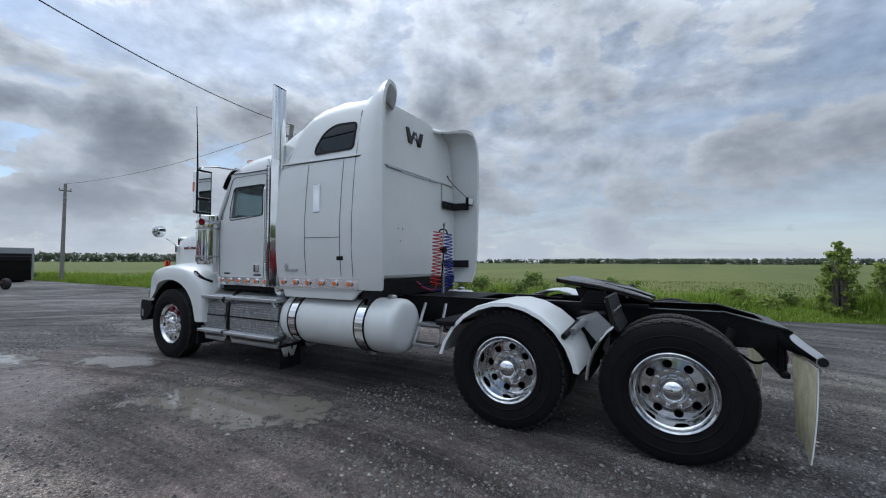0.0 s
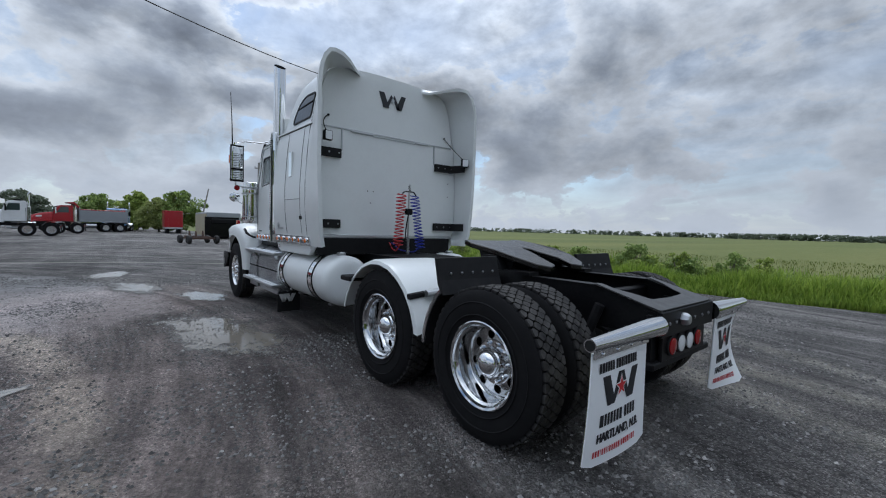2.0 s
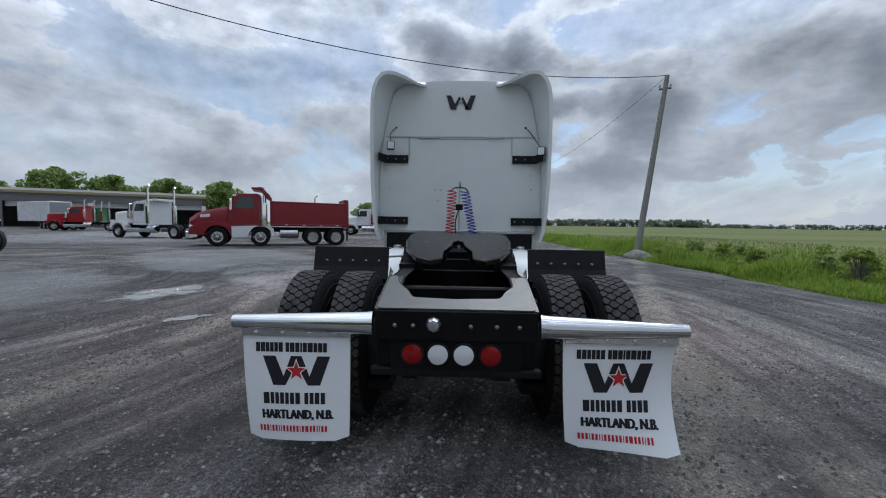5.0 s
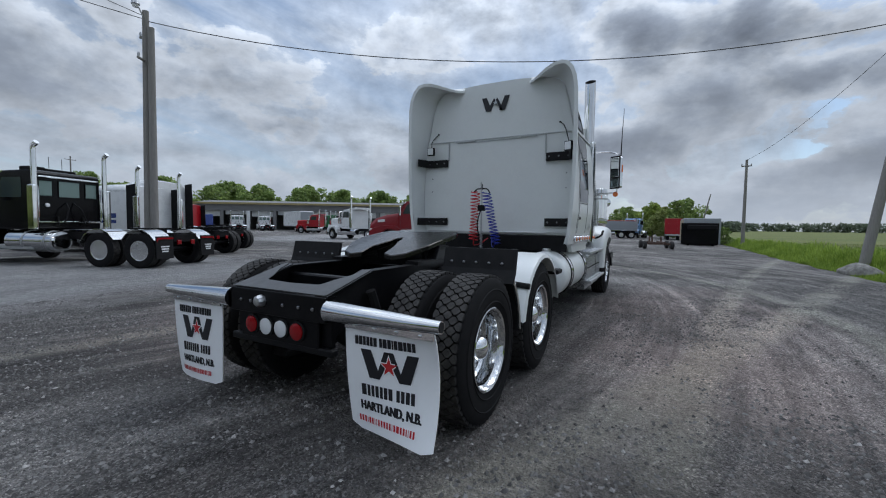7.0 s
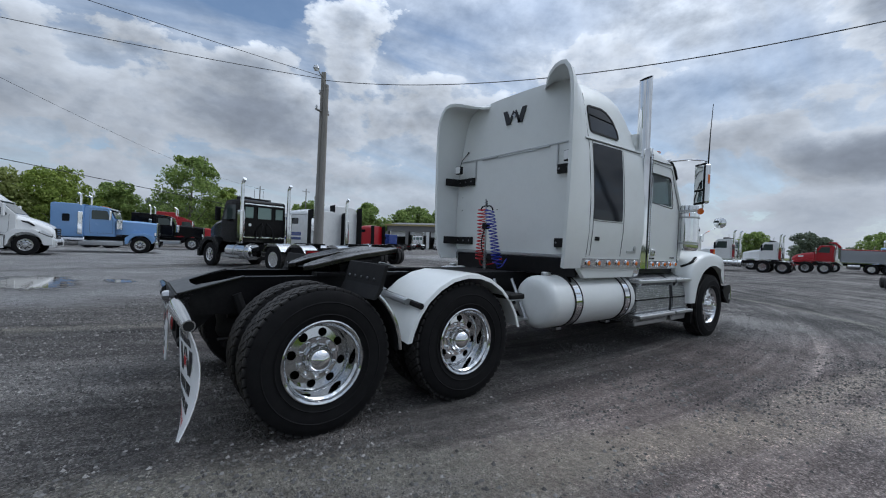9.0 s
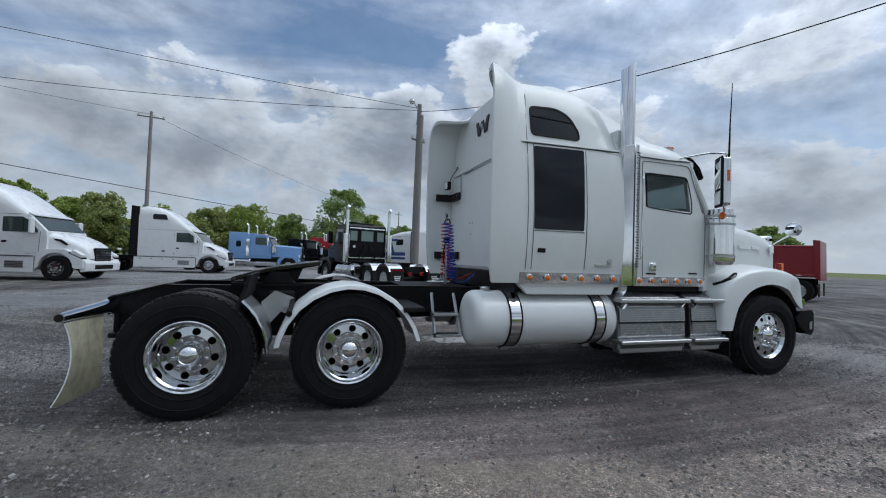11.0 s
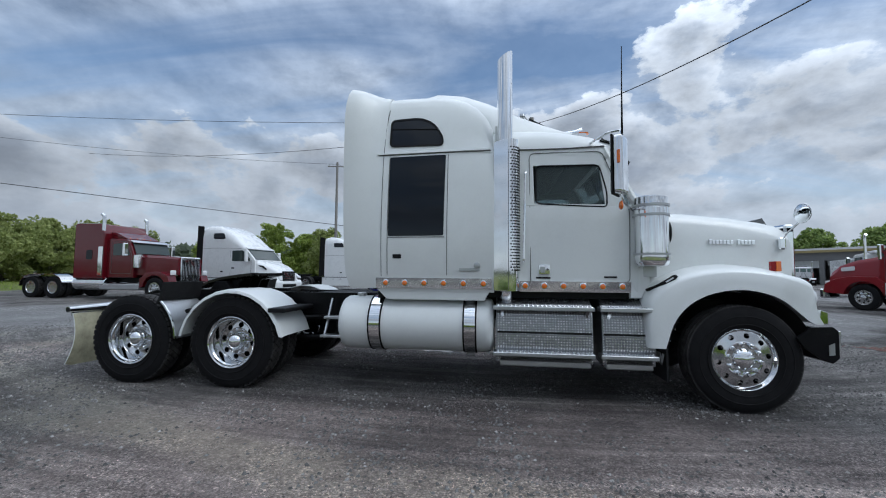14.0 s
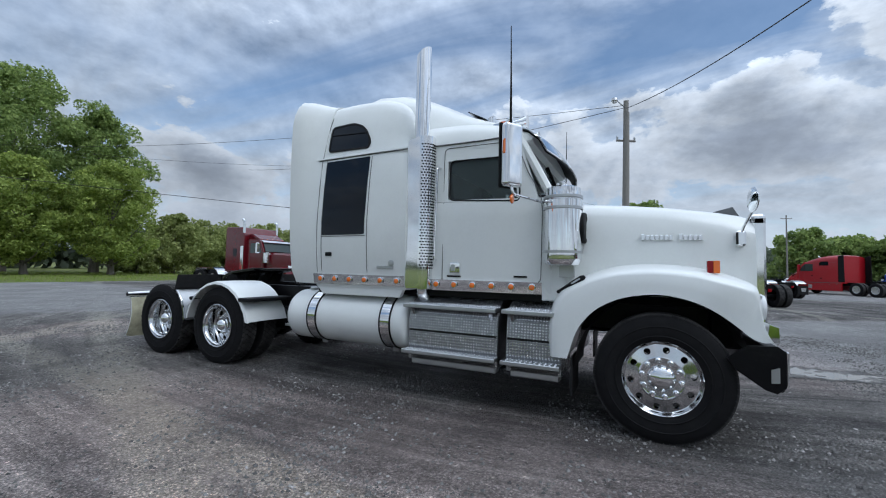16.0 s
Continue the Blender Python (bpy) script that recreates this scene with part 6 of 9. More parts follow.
# ---- back wall fittings ----
for s in (1, -1):
    f = (lambda b: b) if s > 0 else mirrored
    for z in (1.435, 2.325):
        st = part("rubber_strip", f(prism(rounded([(3.03, 0.745), (2.99, 0.76), (2.985, 1.06), (2.76, 1.135), (2.77, 1.145), (3.03, 1.10)], 0.02, 2), z - 0.055, z + 0.055, "z", 0.004)), FLAPBLACK, truck, "black rubber fairing hinge strip")
        part("hinge_bolt", f(add(*[moved(lathe([(0.012, 0), (0.012, -0.006)], 8, "x"), pose(2.984, y, z)) for y in (0.80, 0.93, 1.06)])), WORN, st)
    part("wall_rib", f(box(3.015, 3.04, 0.735, 0.75, 2.37, 2.635)), DULL, truck)
    LAMP_AT = pose(2.90, 0.99, 2.50, 0, 0, 8) if s > 0 else pose(2.74, 1.11, 2.40, 0, 0, 20)
    wl = part("work_lamp", f(moved(box(-0.03, 0.03, -0.055, 0.055, -0.06, 0.06, 0.012, 2), LAMP_AT)), PLASTIC, truck, "small square work lamp")
    part("lens", f(moved(box(-0.036, -0.028, -0.045, 0.045, -0.05, 0.05, 0.004), LAMP_AT)), CLEARLENS, wl)
    part("lamp_wire", f(tube(bend([tuple(LAMP_AT.translation + Vector((0.02, 0, 0.04))), (2.97, 1.02, 2.66), (3.02, 0.98, 2.74), (3.03, 0.93, 2.78)], 0.05), 0.006, 5)), PLASTIC, wl)
    part("wire_grommet", f(moved(lathe([(0.014, 0), (0.014, -0.012)], 8, "x"), pose(3.03, 0.93, 2.78))), PLASTIC, wl)
part("wall_seam", add(box(3.022, 3.04, -1.08, 1.08, 2.643, 2.655), box(3.024, 3.04, -0.40, 0.60, 2.615, 2.621)), DULL, truck)
for _a, _b in ((0.30, 0.62), (-0.62, -0.40)):
    part("wall_handle", box(3.01, 3.035, _a, _b, 2.626, 2.642), DULL, truck)
# black sheet added for the shaded gap under the sleeper, not a part of it
part("back_shadow_panel", box(3.0, 3.045, -1.06, 1.06, 1.04, 1.252, 0.004), PLASTIC, truck, "black panel standing in for the shaded gap below the rear wall")
em = part("emblem", prism([(0.21, 3.235), (0.14, 3.235), (0.085, 3.11), (0.06, 3.04), (0.145, 3.04)], 3.020, 3.034, "x"), INK, truck, "dark winged emblem")
for s, sh in ((1, [(0.085, 3.11), (0.025, 3.22), (0.005, 3.19), (0.075, 3.04), (0.115, 3.04)]), (-1, [(0.21, 3.235), (0.14, 3.235), (0.085, 3.11), (0.06, 3.04), (0.145, 3.04)]), (-1, [(0.085, 3.11), (0.025, 3.22), (0.005, 3.19), (0.075, 3.04), (0.115, 3.04)])):
    part("emblem_stroke", prism([(y * s, z) for y, z in sh], 3.019, 3.034, "x"), INK, em)
part("emblem_star", prism([((0.038 if k % 2 == 0 else 0.015) * math.sin(math.pi * k / 5), 3.145 + (0.038 if k % 2 == 0 else 0.015) * math.cos(math.pi * k / 5)) for k in range(10)], 3.014, 3.03, "x"), DULL, em)


def coil(x, y0, z0, y1, z1, r, turns, wire, phase=0.0, x1=None):
    pts = []
    n = turns * 12
    for i in range(n + 1):
        t = i / n
        a = 2 * math.pi * turns * t + phase
        swell = 1.0 + 0.10 * math.sin(t * 9)
        pts.append((x + ((x1 or x) - x) * t + r * swell * math.cos(a), y0 + (y1 - y0) * t + r * swell * math.sin(a), z0 + (z1 - z0) * t))
    return tube(pts, wire, 6)


part("pogo_stick", tube(bend([(2.58, 0.0, 1.05), (2.58, 0.0, 1.80), (2.56, 0.0, 1.97)], 0.05), 0.011, 8), DULL, truck, "spring post carrying the air lines")
part("post_spring", coil(2.58, 0, 1.06, 0, 1.30, 0.020, 12, 0.005), WORN, truck)
part("post_spring", coil(2.57, 0, 1.95, -0.005, 1.87, 0.012, 6, 0.004), PLASTIC, truck)
part("hose_hanger", add(tube(bend([(2.58, 0.11, 1.84), (2.58, 0.07, 1.88), (2.58, -0.08, 1.88), (2.58, -0.12, 1.82)], 0.03), 0.009, 6), box(2.55, 2.61, -0.05, 0.05, 1.58, 1.66, 0.01)), PLASTIC, truck)
part("air_line", coil(2.60, 0.10, 1.85, 0.13, 1.17, 0.058, 15, 0.0072, x1=2.62), RED_HOSE, truck, "coiled red air line")
part("air_line", coil(2.56, -0.07, 1.83, -0.22, 1.13, 0.056, 16, 0.0072, 1.0, x1=2.60), BLUE_HOSE, truck, "coiled blue air line")
part("air_line_end", tube(bend([(2.60, 0.12, 1.18), (2.64, 0.14, 1.10), (2.80, 0.10, 1.12), (2.95, 0.05, 1.2)], 0.06), 0.009, 6), RED_HOSE, truck)
part("air_line_end", tube(bend([(2.60, -0.20, 1.14), (2.66, -0.15, 1.08), (2.85, -0.05, 1.10), (2.98, 0.0, 1.2)], 0.06), 0.009, 6), BLUE_HOSE, truck)
part("electric_cord", tube(bend([(2.57, 0.0, 1.62), (2.55, 0.06, 1.40), (2.6, 0.03, 1.2), (2.9, 0.1, 1.15)], 0.1), 0.008, 6), PLASTIC, truck)
part("gearbox", box(3.1, 4.2, -0.35, 0.35, 0.62, 1.02, 0.05), PLASTIC, truck)

# ---- parked vehicles round the yard ----
MAROON = paint("maroon_paint", (0.10, 0.002, 0.007), 0.18, 0.02, 0.4)
DUMPRED = paint("dark_red_paint", (0.20, 0.002, 0.008), 0.35, 0.02, 0.15)
BRIGHTRED = paint("bright_red_paint", (0.33, 0.003, 0.010), 0.32, 0.025, 0.15)
SKYBLUE = paint("light_blue_paint", (0.19, 0.34, 0.60), 0.25, 0.05)
DARKBLUE = paint("dark_blue_paint", (0.012, 0.035, 0.20), 0.25, 0.05)
GLOSSBLACK = paint("gloss_black_paint", (0.003, 0.003, 0.004), 0.22, 0.008, 0.12)
PALEGLASS = Mat("pale_green_glass", (0.16, 0.23, 0.21), 0.05, Specular_IOR_Level=0.5).m
FLEETWHITE = paint("fleet_white_paint", (0.74, 0.75, 0.75), 0.28, 0.08)
GREYPAINT = paint("grey_body_paint", (0.30, 0.32, 0.34), 0.4, 0.2, 0.1)
GREEN = paint("green_paint", (0.02, 0.17, 0.06), 0.3, 0.08)
BEIGE = paint("beige_paint", (0.38, 0.33, 0.22), 0.5, 0.2, 0.1)


def low_tyre():
    h = 0.14
    return lathe([(0.29, -h * 0.8), (0.40, -h), (0.49, -h * 0.92), (0.515, -h * 0.75), (0.515, h * 0.75), (0.49, h * 0.92), (0.40, h), (0.29, h * 0.8)], 28, "y", closed=True)


LOW_TYRE = mesh_of("far_tyre", low_tyre(), RUBBER, 40)
FARRIM = metal("far_wheel_aluminium", (0.66, 0.67, 0.68), 0.14, 0.2)
LOW_RIM = mesh_of("far_rim", add(lathe([(0.295, 0.10), (0.30, 0.115), (0.28, 0.11), (0.25, 0.05), (0.24, -0.02), (0.13, -0.03), (0.12, 0.04), (0.07, 0.05), (0.06, 0.09), (0.004, 0.10)], 24, "y"),
                                 ), FARRIM, 40)
LOW_RIMF = mesh_of("far_front_rim", lathe([(0.295, 0.10), (0.30, 0.115), (0.285, 0.115), (0.27, 0.09), (0.16, 0.11), (0.15, 0.10), (0.11, 0.10), (0.10, 0.14), (0.004, 0.16)], 24, "y"), POLISHED, 40)
HOLE_ME = mesh_of("far_hand_hole", lathe([(0.036, -0.004), (0.036, 0.004), (0.030, 0.006), (0.001, 0.006)], 8, "y"), DARKHOLE, 0)


def far_wheel(parent, x, y, side, steer=False):
    w = part("wheel", LOW_RIMF if steer else LOW_RIM, None, parent, at=pose(x, y, 0.51, 0, 0, 0 if side > 0 else 180), local=True)
    part("tyre", LOW_TYRE, None, w)
    for i in range(8):
        a = 2 * math.pi * i / 8
        part("hand_hole", HOLE_ME, None, w, at=pose(0.20 * math.cos(a), 0.103 if steer else -0.020, 0.20 * math.sin(a)))


def lp(name, bm, mat, parent, label="", smooth=35):
    return part(name, bm, mat, parent, label, smooth, local=True)


def wheels_of(v, rears, fronts):
    for s in (1, -1):
        for x in fronts:
            far_wheel(v, x, s * 1.04, s, True)
        for x in rears:
            far_wheel(v, x, s * 1.05, s)
            w = part("inner_tyre", LOW_TYRE, None, v, at=pose(x, s * 0.74, 0.51), local=True)
    for x in list(rears) + list(fronts):
        lp("axle", tube([(x, -0.9, 0.51), (x, 0.9, 0.51)], 0.07, 8), PLASTIC, v)


def arch(cx, r, z0=0.55, n=10):
    """The notch of a wheel arch, front to rear."""
    a0 = math.asin(max(-0.9, min(0.9, (z0 - 0.51) / r)))
    return [(cx + r * math.cos(a0 + (math.pi - 2 * a0) * i / n), 0.51 + r * math.sin(a0 + (math.pi - 2 * a0) * i / n)) for i in range(n + 1)]


def chassis(v, x0, x1, flaps=True):
    for s in (1, -1):
        lp("frame_rail", box(x0, x1, s * 0.38, s * 0.46, 0.78, 1.02), BLACK, v)
        if flaps:
            lp("mud_flap", box(x0 - 0.02, x0, s * 0.62, s * 1.2, 0.30, 0.85, 0.004), FLAPBLACK, v)
            lp("tail_lamp", box(x0 - 0.04, x0 - 0.005, s * 0.2, s * 0.36, 0.68, 0.82, 0.01), REDLENS, v)
    lp("crossmember", box(x0, x0 + 0.08, -0.42, 0.42, 0.76, 1.0), BLACK, v)
    lp("fifth_wheel", prism([(-0.45, -0.4), (0.35, -0.45), (0.45, 0.0), (0.35, 0.45), (-0.45, 0.4), (-0.2, 0.0)], 1.12, 1.18, "z", 0.01), BLACK, v)
    lp("coupling_stand", box(-0.2, 0.2, -0.4, 0.4, 1.02, 1.14), BLACK, v)


def tank_pair(v, x0, x1, mat, r=0.31):
    for s in (1, -1):
        lp("fuel_tank", lathe([(0.15, x0), (r * 0.92, x0 + 0.03), (r, x0 + 0.08), (r, x1 - 0.08), (r * 0.92, x1 - 0.03), (0.15, x1)], 24, "x", (0, s * 0.86, 0.72)), mat, v)


def stack_pair(v, x, top, y=1.12, mat=CHROME, curved=True):
    for s in (1, -1):
        tip = [(x, s * y, top - 0.25), (x - 0.02, s * y, top - 0.1), (x - 0.14, s * y, top)] if curved else [(x, s * y, top)]
        lp("exhaust_pipe", tube([(x, s * y, 1.1), (x, s * y, 2.0)] + tip, 0.075, 12), mat, v)
        lp("heat_shield", box(x - 0.12, x + 0.12, s * (y + 0.03), s * (y + 0.13), 1.1, 2.45, 0.02), mat, v)


def mirrors_of(v, x, y=1.3, z0=2.0, z1=2.6, mat=CHROME):
    for s in (1, -1):
        m = lp("mirror", box(x - 0.06, x + 0.06, s * (y - 0.11), s * (y + 0.11), z0, z1, 0.03), mat, v)
        lp("mirror_arm", tube([(x - 0.2, s * 0.95, z1 - 0.05), (x, s * y, z1 - 0.03)], 0.015, 6), mat, v)


def classic(at, turn, mat, label, wb=6.9, sleeper=1.6, roof=3.0, tanks=CHROME, fenders=True, flat_top=True):
    """Long-nosed tractor with a square hood, sleeper box and twin stacks."""
    v = thing("semi_truck", at, turn, label, "truck", "tractors parked round the yard")
    chassis(v, -1.05, wb + 0.8)
    F = wb
    wheels_of(v, (-0.66, 0.66), (F,))
    cab_r = F - 2.85
    lp("cab", prism([(cab_r, 1.0), (cab_r, 2.78), (cab_r + 0.15, 2.85), (cab_r + 1.1, 2.80), (cab_r + 1.28, 2.70), (cab_r + 1.52, 2.08), (cab_r + 1.55, 1.0)], -1.03, 1.03, "y", 0.06), mat, v, "", 40)
    lp("roof_cap", prism([(cab_r - 0.4, 2.8), (cab_r - 0.4, roof + 0.05), (cab_r + 0.3, roof), (cab_r + 1.0, 2.84), (cab_r + 1.0, 2.78)], -0.85, 0.85, "y", 0.06), mat, v, "", 40)
    lp("hood", loft([[Vector((x, y, z)) for y, z in ((w, 1.15), (w, zt - 0.12), (w - 0.1, zt - 0.02), (0, zt), (-w + 0.1, zt - 0.02), (-w, zt - 0.12), (-w, 1.15))] for x, w, zt in ((cab_r + 1.5, 0.88, 2.10), (F, 0.80, 2.05), (F + 0.78, 0.70, 1.98))]), mat, v, "", 40)
    lp("grille", box(F + 0.77, F + 0.84, -0.58, 0.58, 0.75, 1.98, 0.03), CHROME, v, "tall chrome grille")
    for i in range(12):
        lp("grille_slat", box(F + 0.838, F + 0.85, -0.48 + i * 0.0873 - 0.02, -0.48 + i * 0.0873 + 0.02, 0.85, 1.88), PLASTIC, v)
    lp("bumper", box(F + 0.82, F + 0.98, -1.2, 1.2, 0.35, 0.78, 0.04, 2), CHROME, v, "chrome bumper")
    for s in (1, -1):
        out = [(F - 0.78, 0.55), (F - 0.80, 0.95), (F - 0.45, 1.25), (F + 0.25, 1.30), (F + 0.72, 1.12), (F + 0.80, 0.85)] + [(x, z) for x, z in arch(F, 0.62, 0.6)]
        lp("front_fender", prism(out, s * 0.74, s * 1.19, "y", 0.03), mat, v, "", 40)
        lp("headlamp", box(F + 0.72, F + 0.82, s * 0.80, s * 1.08, 1.14, 1.36, 0.03), CLEARLENS, v)
        lp("door_window", prism(rounded([(cab_r + 0.38, 2.05), (cab_r + 0.38, 2.60), (cab_r + 1.12, 2.60), (cab_r + 1.34, 2.05)], 0.06, 3), s * 1.032, s * 1.042, "y"), SCREEN, v, "", 0)
        lp("door_gap", tube([(x, s * 1.032, z) for x, z in ((cab_r + 0.3, 1.2), (cab_r + 0.3, 2.68), (cab_r + 1.15, 2.68), (cab_r + 1.42, 2.05), (cab_r + 1.42, 1.2), (cab_r + 0.3, 1.2))], 0.007, 4), SEAM, v)
        lp("step", box(cab_r - 0.2, F - 0.85, s * 0.62, s * 1.16, 0.45, 0.72, 0.03), DULL, v)
        lp("air_cleaner", lathe([(0.1, 1.45), (0.19, 1.48), (0.19, 2.05), (0.1, 2.1)], 20, "z", (cab_r + 1.75, s * 1.0, 0)), CHROME, v)
        if sleeper:
            lp("sleeper_window", prism(rounded([(cab_r - 0.95, 1.85), (cab_r - 0.95, 2.30), (cab_r - 0.6, 2.30), (cab_r - 0.6, 1.85)], 0.08, 3), s * 1.202, s * 1.212, "y"), GLASS_DARK, v, "", 0)
        fb = loft([[Vector((x, y, z)) for y in (s * 0.56, s * 1.20)] for x, z in [(px + 0.68 * math.cos(radians(a)), 0.51 + 0.64 * math.sin(radians(a))) for px, rng in ((0.66, (20, 50, 80)), (-0.66, (95, 125, 155, 175))) for a in rng]], False, False)
        bmesh.ops.solidify(fb, geom=fb.faces[:], thickness=0.012)
        if fenders:
            lp("rear_fender", fb, POLISHED, v, "", 50)
        else:
            fb.free()
    if sleeper:
        lp("sleeper", prism([(cab_r - sleeper, 0.95), (cab_r - sleeper, roof + 0.35 if not flat_top else roof), (cab_r - sleeper + 0.1, roof + 0.42 if not flat_top else roof + 0.06), (cab_r - 0.25, roof + 0.40 if not flat_top else roof + 0.04), (cab_r + 0.02, roof - 0.05), (cab_r + 0.02, 0.95)], -1.2, 1.2, "y", 0.08), mat, v, "", 40)
    lp("windscreen", moved(box(-0.01, 0.01, -0.93, 0.93, -0.29, 0.29), pose(cab_r + 1.45, 0, 2.40, 0, -22, 0)), SCREEN, v, "", 0)
    lp("sun_visor", moved(box(-0.01, 0.22, -0.98, 0.98, -0.02, 0.0), pose(cab_r + 1.28, 0, 2.76, 0, 28, 0)), CHROME, v)
    for y in (-0.7, -0.35, 0, 0.35, 0.7):
        lp("roof_lamp", box(cab_r + 0.8, cab_r + 0.95, y - 0.035, y + 0.035, 2.80, 2.88, 0.01), AMBER, v)
    tank_pair(v, cab_r - max(sleeper, 0.6) - 0.1, cab_r + 0.1, tanks)
    stack_pair(v, cab_r - 0.12, 4.0 if roof > 2.9 else 3.6)
    mirrors_of(v, cab_r + 1.35)
    return v


def aero(at, turn, mat, label, wb=6.2, roof=3.85, long=True, stripe=None):
    """Streamlined highway tractor: roof cap, raked screen and short hood in one line."""
    v = thing("semi_truck", at, turn, label, "truck", "tractors parked round the yard")
    F = wb
    B = F - (3.95 if long else 2.6)
    chassis(v, -1.05, F + 0.6)
    wheels_of(v, (-0.66, 0.66), (F,))
    drop = roof - 2.72
    rings = []
    prof = [(B, roof - 0.08, 1.22), (B + 0.35, roof, 1.22), (B + 1.0, roof - 0.05 * drop, 1.22), (B + 1.6, roof - 0.22 * drop, 1.215), (B + 2.1, roof - 0.46 * drop, 1.21), (F - 1.45, roof - 0.72 * drop, 1.20), (F - 1.15, roof - 0.90 * drop, 1.19), (F - 0.98, 2.70, 1.17)]
    for x, zt, w in prof:
        k = max(0.4, min(1.0, (zt - 2.4) / 1.2))
        half = [(w - 0.02, 0.95), (w, 1.3), (w, 2.0), (w - 0.01, zt - 0.62 * k), (w - 0.06, zt - 0.32 * k), (w - 0.18, zt - 0.11 * k), (w - 0.42, zt - 0.02), (0.1, zt)]
        rings.append([Vector((x, y, z)) for y, z in half] + [Vector((x, -y, z)) for y, z in reversed(half)])
    lp("sleeper_cab", loft(rings), mat, v, "smooth high-roof sleeper cab", 40)
    lp("cab_front", prism([(F - 1.13, 0.95), (F - 1.13, 2.66), (F - 0.99, 2.66), (F - 0.34, 1.98), (F - 0.34, 0.95)], -1.165, 1.165, "y", 0.05), mat, v, "", 40)
    hr = []
    for x, w, zt in ((F - 0.36, 1.08, 1.99), (F, 1.02, 1.86), (F + 0.45, 0.94, 1.69), (F + 0.80, 0.84, 1.50), (F + 0.98, 0.74, 1.28), (F + 1.02, 0.70, 1.08)):
        half = [(w, 0.90), (w, zt - 0.26), (w - 0.05, zt - 0.13), (w - 0.22, zt - 0.03), (0.1, zt)]
        hr.append([Vector((x, y, z)) for y, z in half] + [Vector((x, -y, z)) for y, z in reversed(half)])
    lp("hood", loft(hr), mat, v, "", 40)
    for s in (1, -1):
        out = [(F - 0.72, 0.42), (F - 0.72, 1.05), (F - 0.45, 1.28), (F + 0.3, 1.30), (F + 0.8, 1.08), (F + 1.0, 0.85), (F + 1.0, 0.50), (F + 0.66, 0.50)] + arch(F, 0.62, 0.55)
        lp("front_fender", prism(out, s * 0.70, s * 1.21, "y", 0.04), mat, v, "", 40)
        lp("headlamp", prism([(F + 0.50, 1.14), (F + 0.95, 0.94), (F + 0.98, 1.06), (F + 0.62, 1.28)], s * 0.95, s * 1.218, "y", 0.02), CLEARLENS, v)
        lp("headlamp_bezel", prism([(F + 0.44, 1.14), (F + 0.96, 0.90), (F + 0.99, 0.96), (F + 0.52, 1.20)], s * 0.94, s * 1.214, "y", 0.01), PLASTIC, v)
        lp("hood_vent", prism([(F - 0.30, 1.66), (F + 0.02, 1.60), (F + 0.26, 1.44), (F + 0.30, 1.50), (F + 0.06, 1.68), (F - 0.26, 1.72)], s * 0.96, s * (1.045 if stripe is None else 1.0), "y", 0.008), PLASTIC, v)
        win = lp("door_window", prism(rounded([(F - 1.86, 1.93), (F - 1.86, 2.52), (F - 1.18, 2.54), (F - 0.92, 2.36), (F - 0.66, 2.02), (F - 0.66, 1.93)], 0.05, 3), s * 1.15, s * 1.212, "y"), SCREEN, v, "", 0)
        lp("vent_bar", box(F - 1.16, F - 1.13, s * 1.16, s * 1.216, 1.95, 2.50), PLASTIC, win)
        lp("bunk_window", prism(rounded([(B + 0.75, roof - 0.85), (B + 0.75, roof - 0.52), (B + 1.45, roof - 0.52), (B + 1.58, roof - 0.85)], 0.09, 3), s * 1.08, s * 1.219, "y"), GLASS_DARK, v, "", 0)
        lp("door_gap", tube([(x, s * 1.205, z) for x, z in ((F - 1.98, 1.10), (F - 1.98, 2.64), (F - 1.25, 2.64))], 0.008, 4), SEAM, v)
        lp("door_gap", tube([(x, s * 1.168, z) for x, z in ((F - 0.58, 1.98), (F - 0.62, 1.10), (F - 1.10, 1.08))], 0.008, 4), SEAM, v)
        lp("door_handle", box(F - 1.88, F - 1.70, s * 1.20, s * 1.222, 1.50, 1.58, 0.01), PLASTIC, v)
        lp("locker_latch", box(B + 1.30, B + 1.48, s * 1.215, s * 1.228, 1.30, 1.37, 0.008), PLASTIC, v)
        lp("roof_seam", tube([(x, s * 1.214, 2.66) for x in (B + 0.05, B + 1.0, F - 2.05)], 0.007, 4), SEAM, v)
        lp("side_skirt", prism([(B - 0.2, 0.33), (F - 0.76, 0.33), (F - 0.76, 0.96), (B - 0.2, 0.96)], s * 1.06, s * 1.19, "y", 0.02), mat, v)
        lp("skirt_gap", box(B - 0.2, F - 0.78, s * 1.185, s * 1.205, 0.955, 1.0), SEAM, v)
        for k in range(4):
            lp("skirt_latch", box(B + 0.1 + k * 0.6, B + 0.19 + k * 0.6, s * 1.185, s * 1.196, 0.82, 0.86), SEAM, v)
        lp("side_vent", box(F - 1.75, F - 1.10, s * 1.18, s * 1.197, 0.50, 0.78), DULL, v)
        for k in range(4):
            lp("vent_slat", box(F - 1.73, F - 1.12, s * 1.19, s * 1.201, 0.54 + k * 0.06, 0.56 + k * 0.06), SEAM, v)
        lp("side_extender", prism([(B - 0.48, 1.05), (B + 0.01, 1.05), (B + 0.01, roof - 0.10), (B - 0.42, roof - 0.04)], s * 1.16, s * 1.21, "y", 0.015), PLASTIC, v)
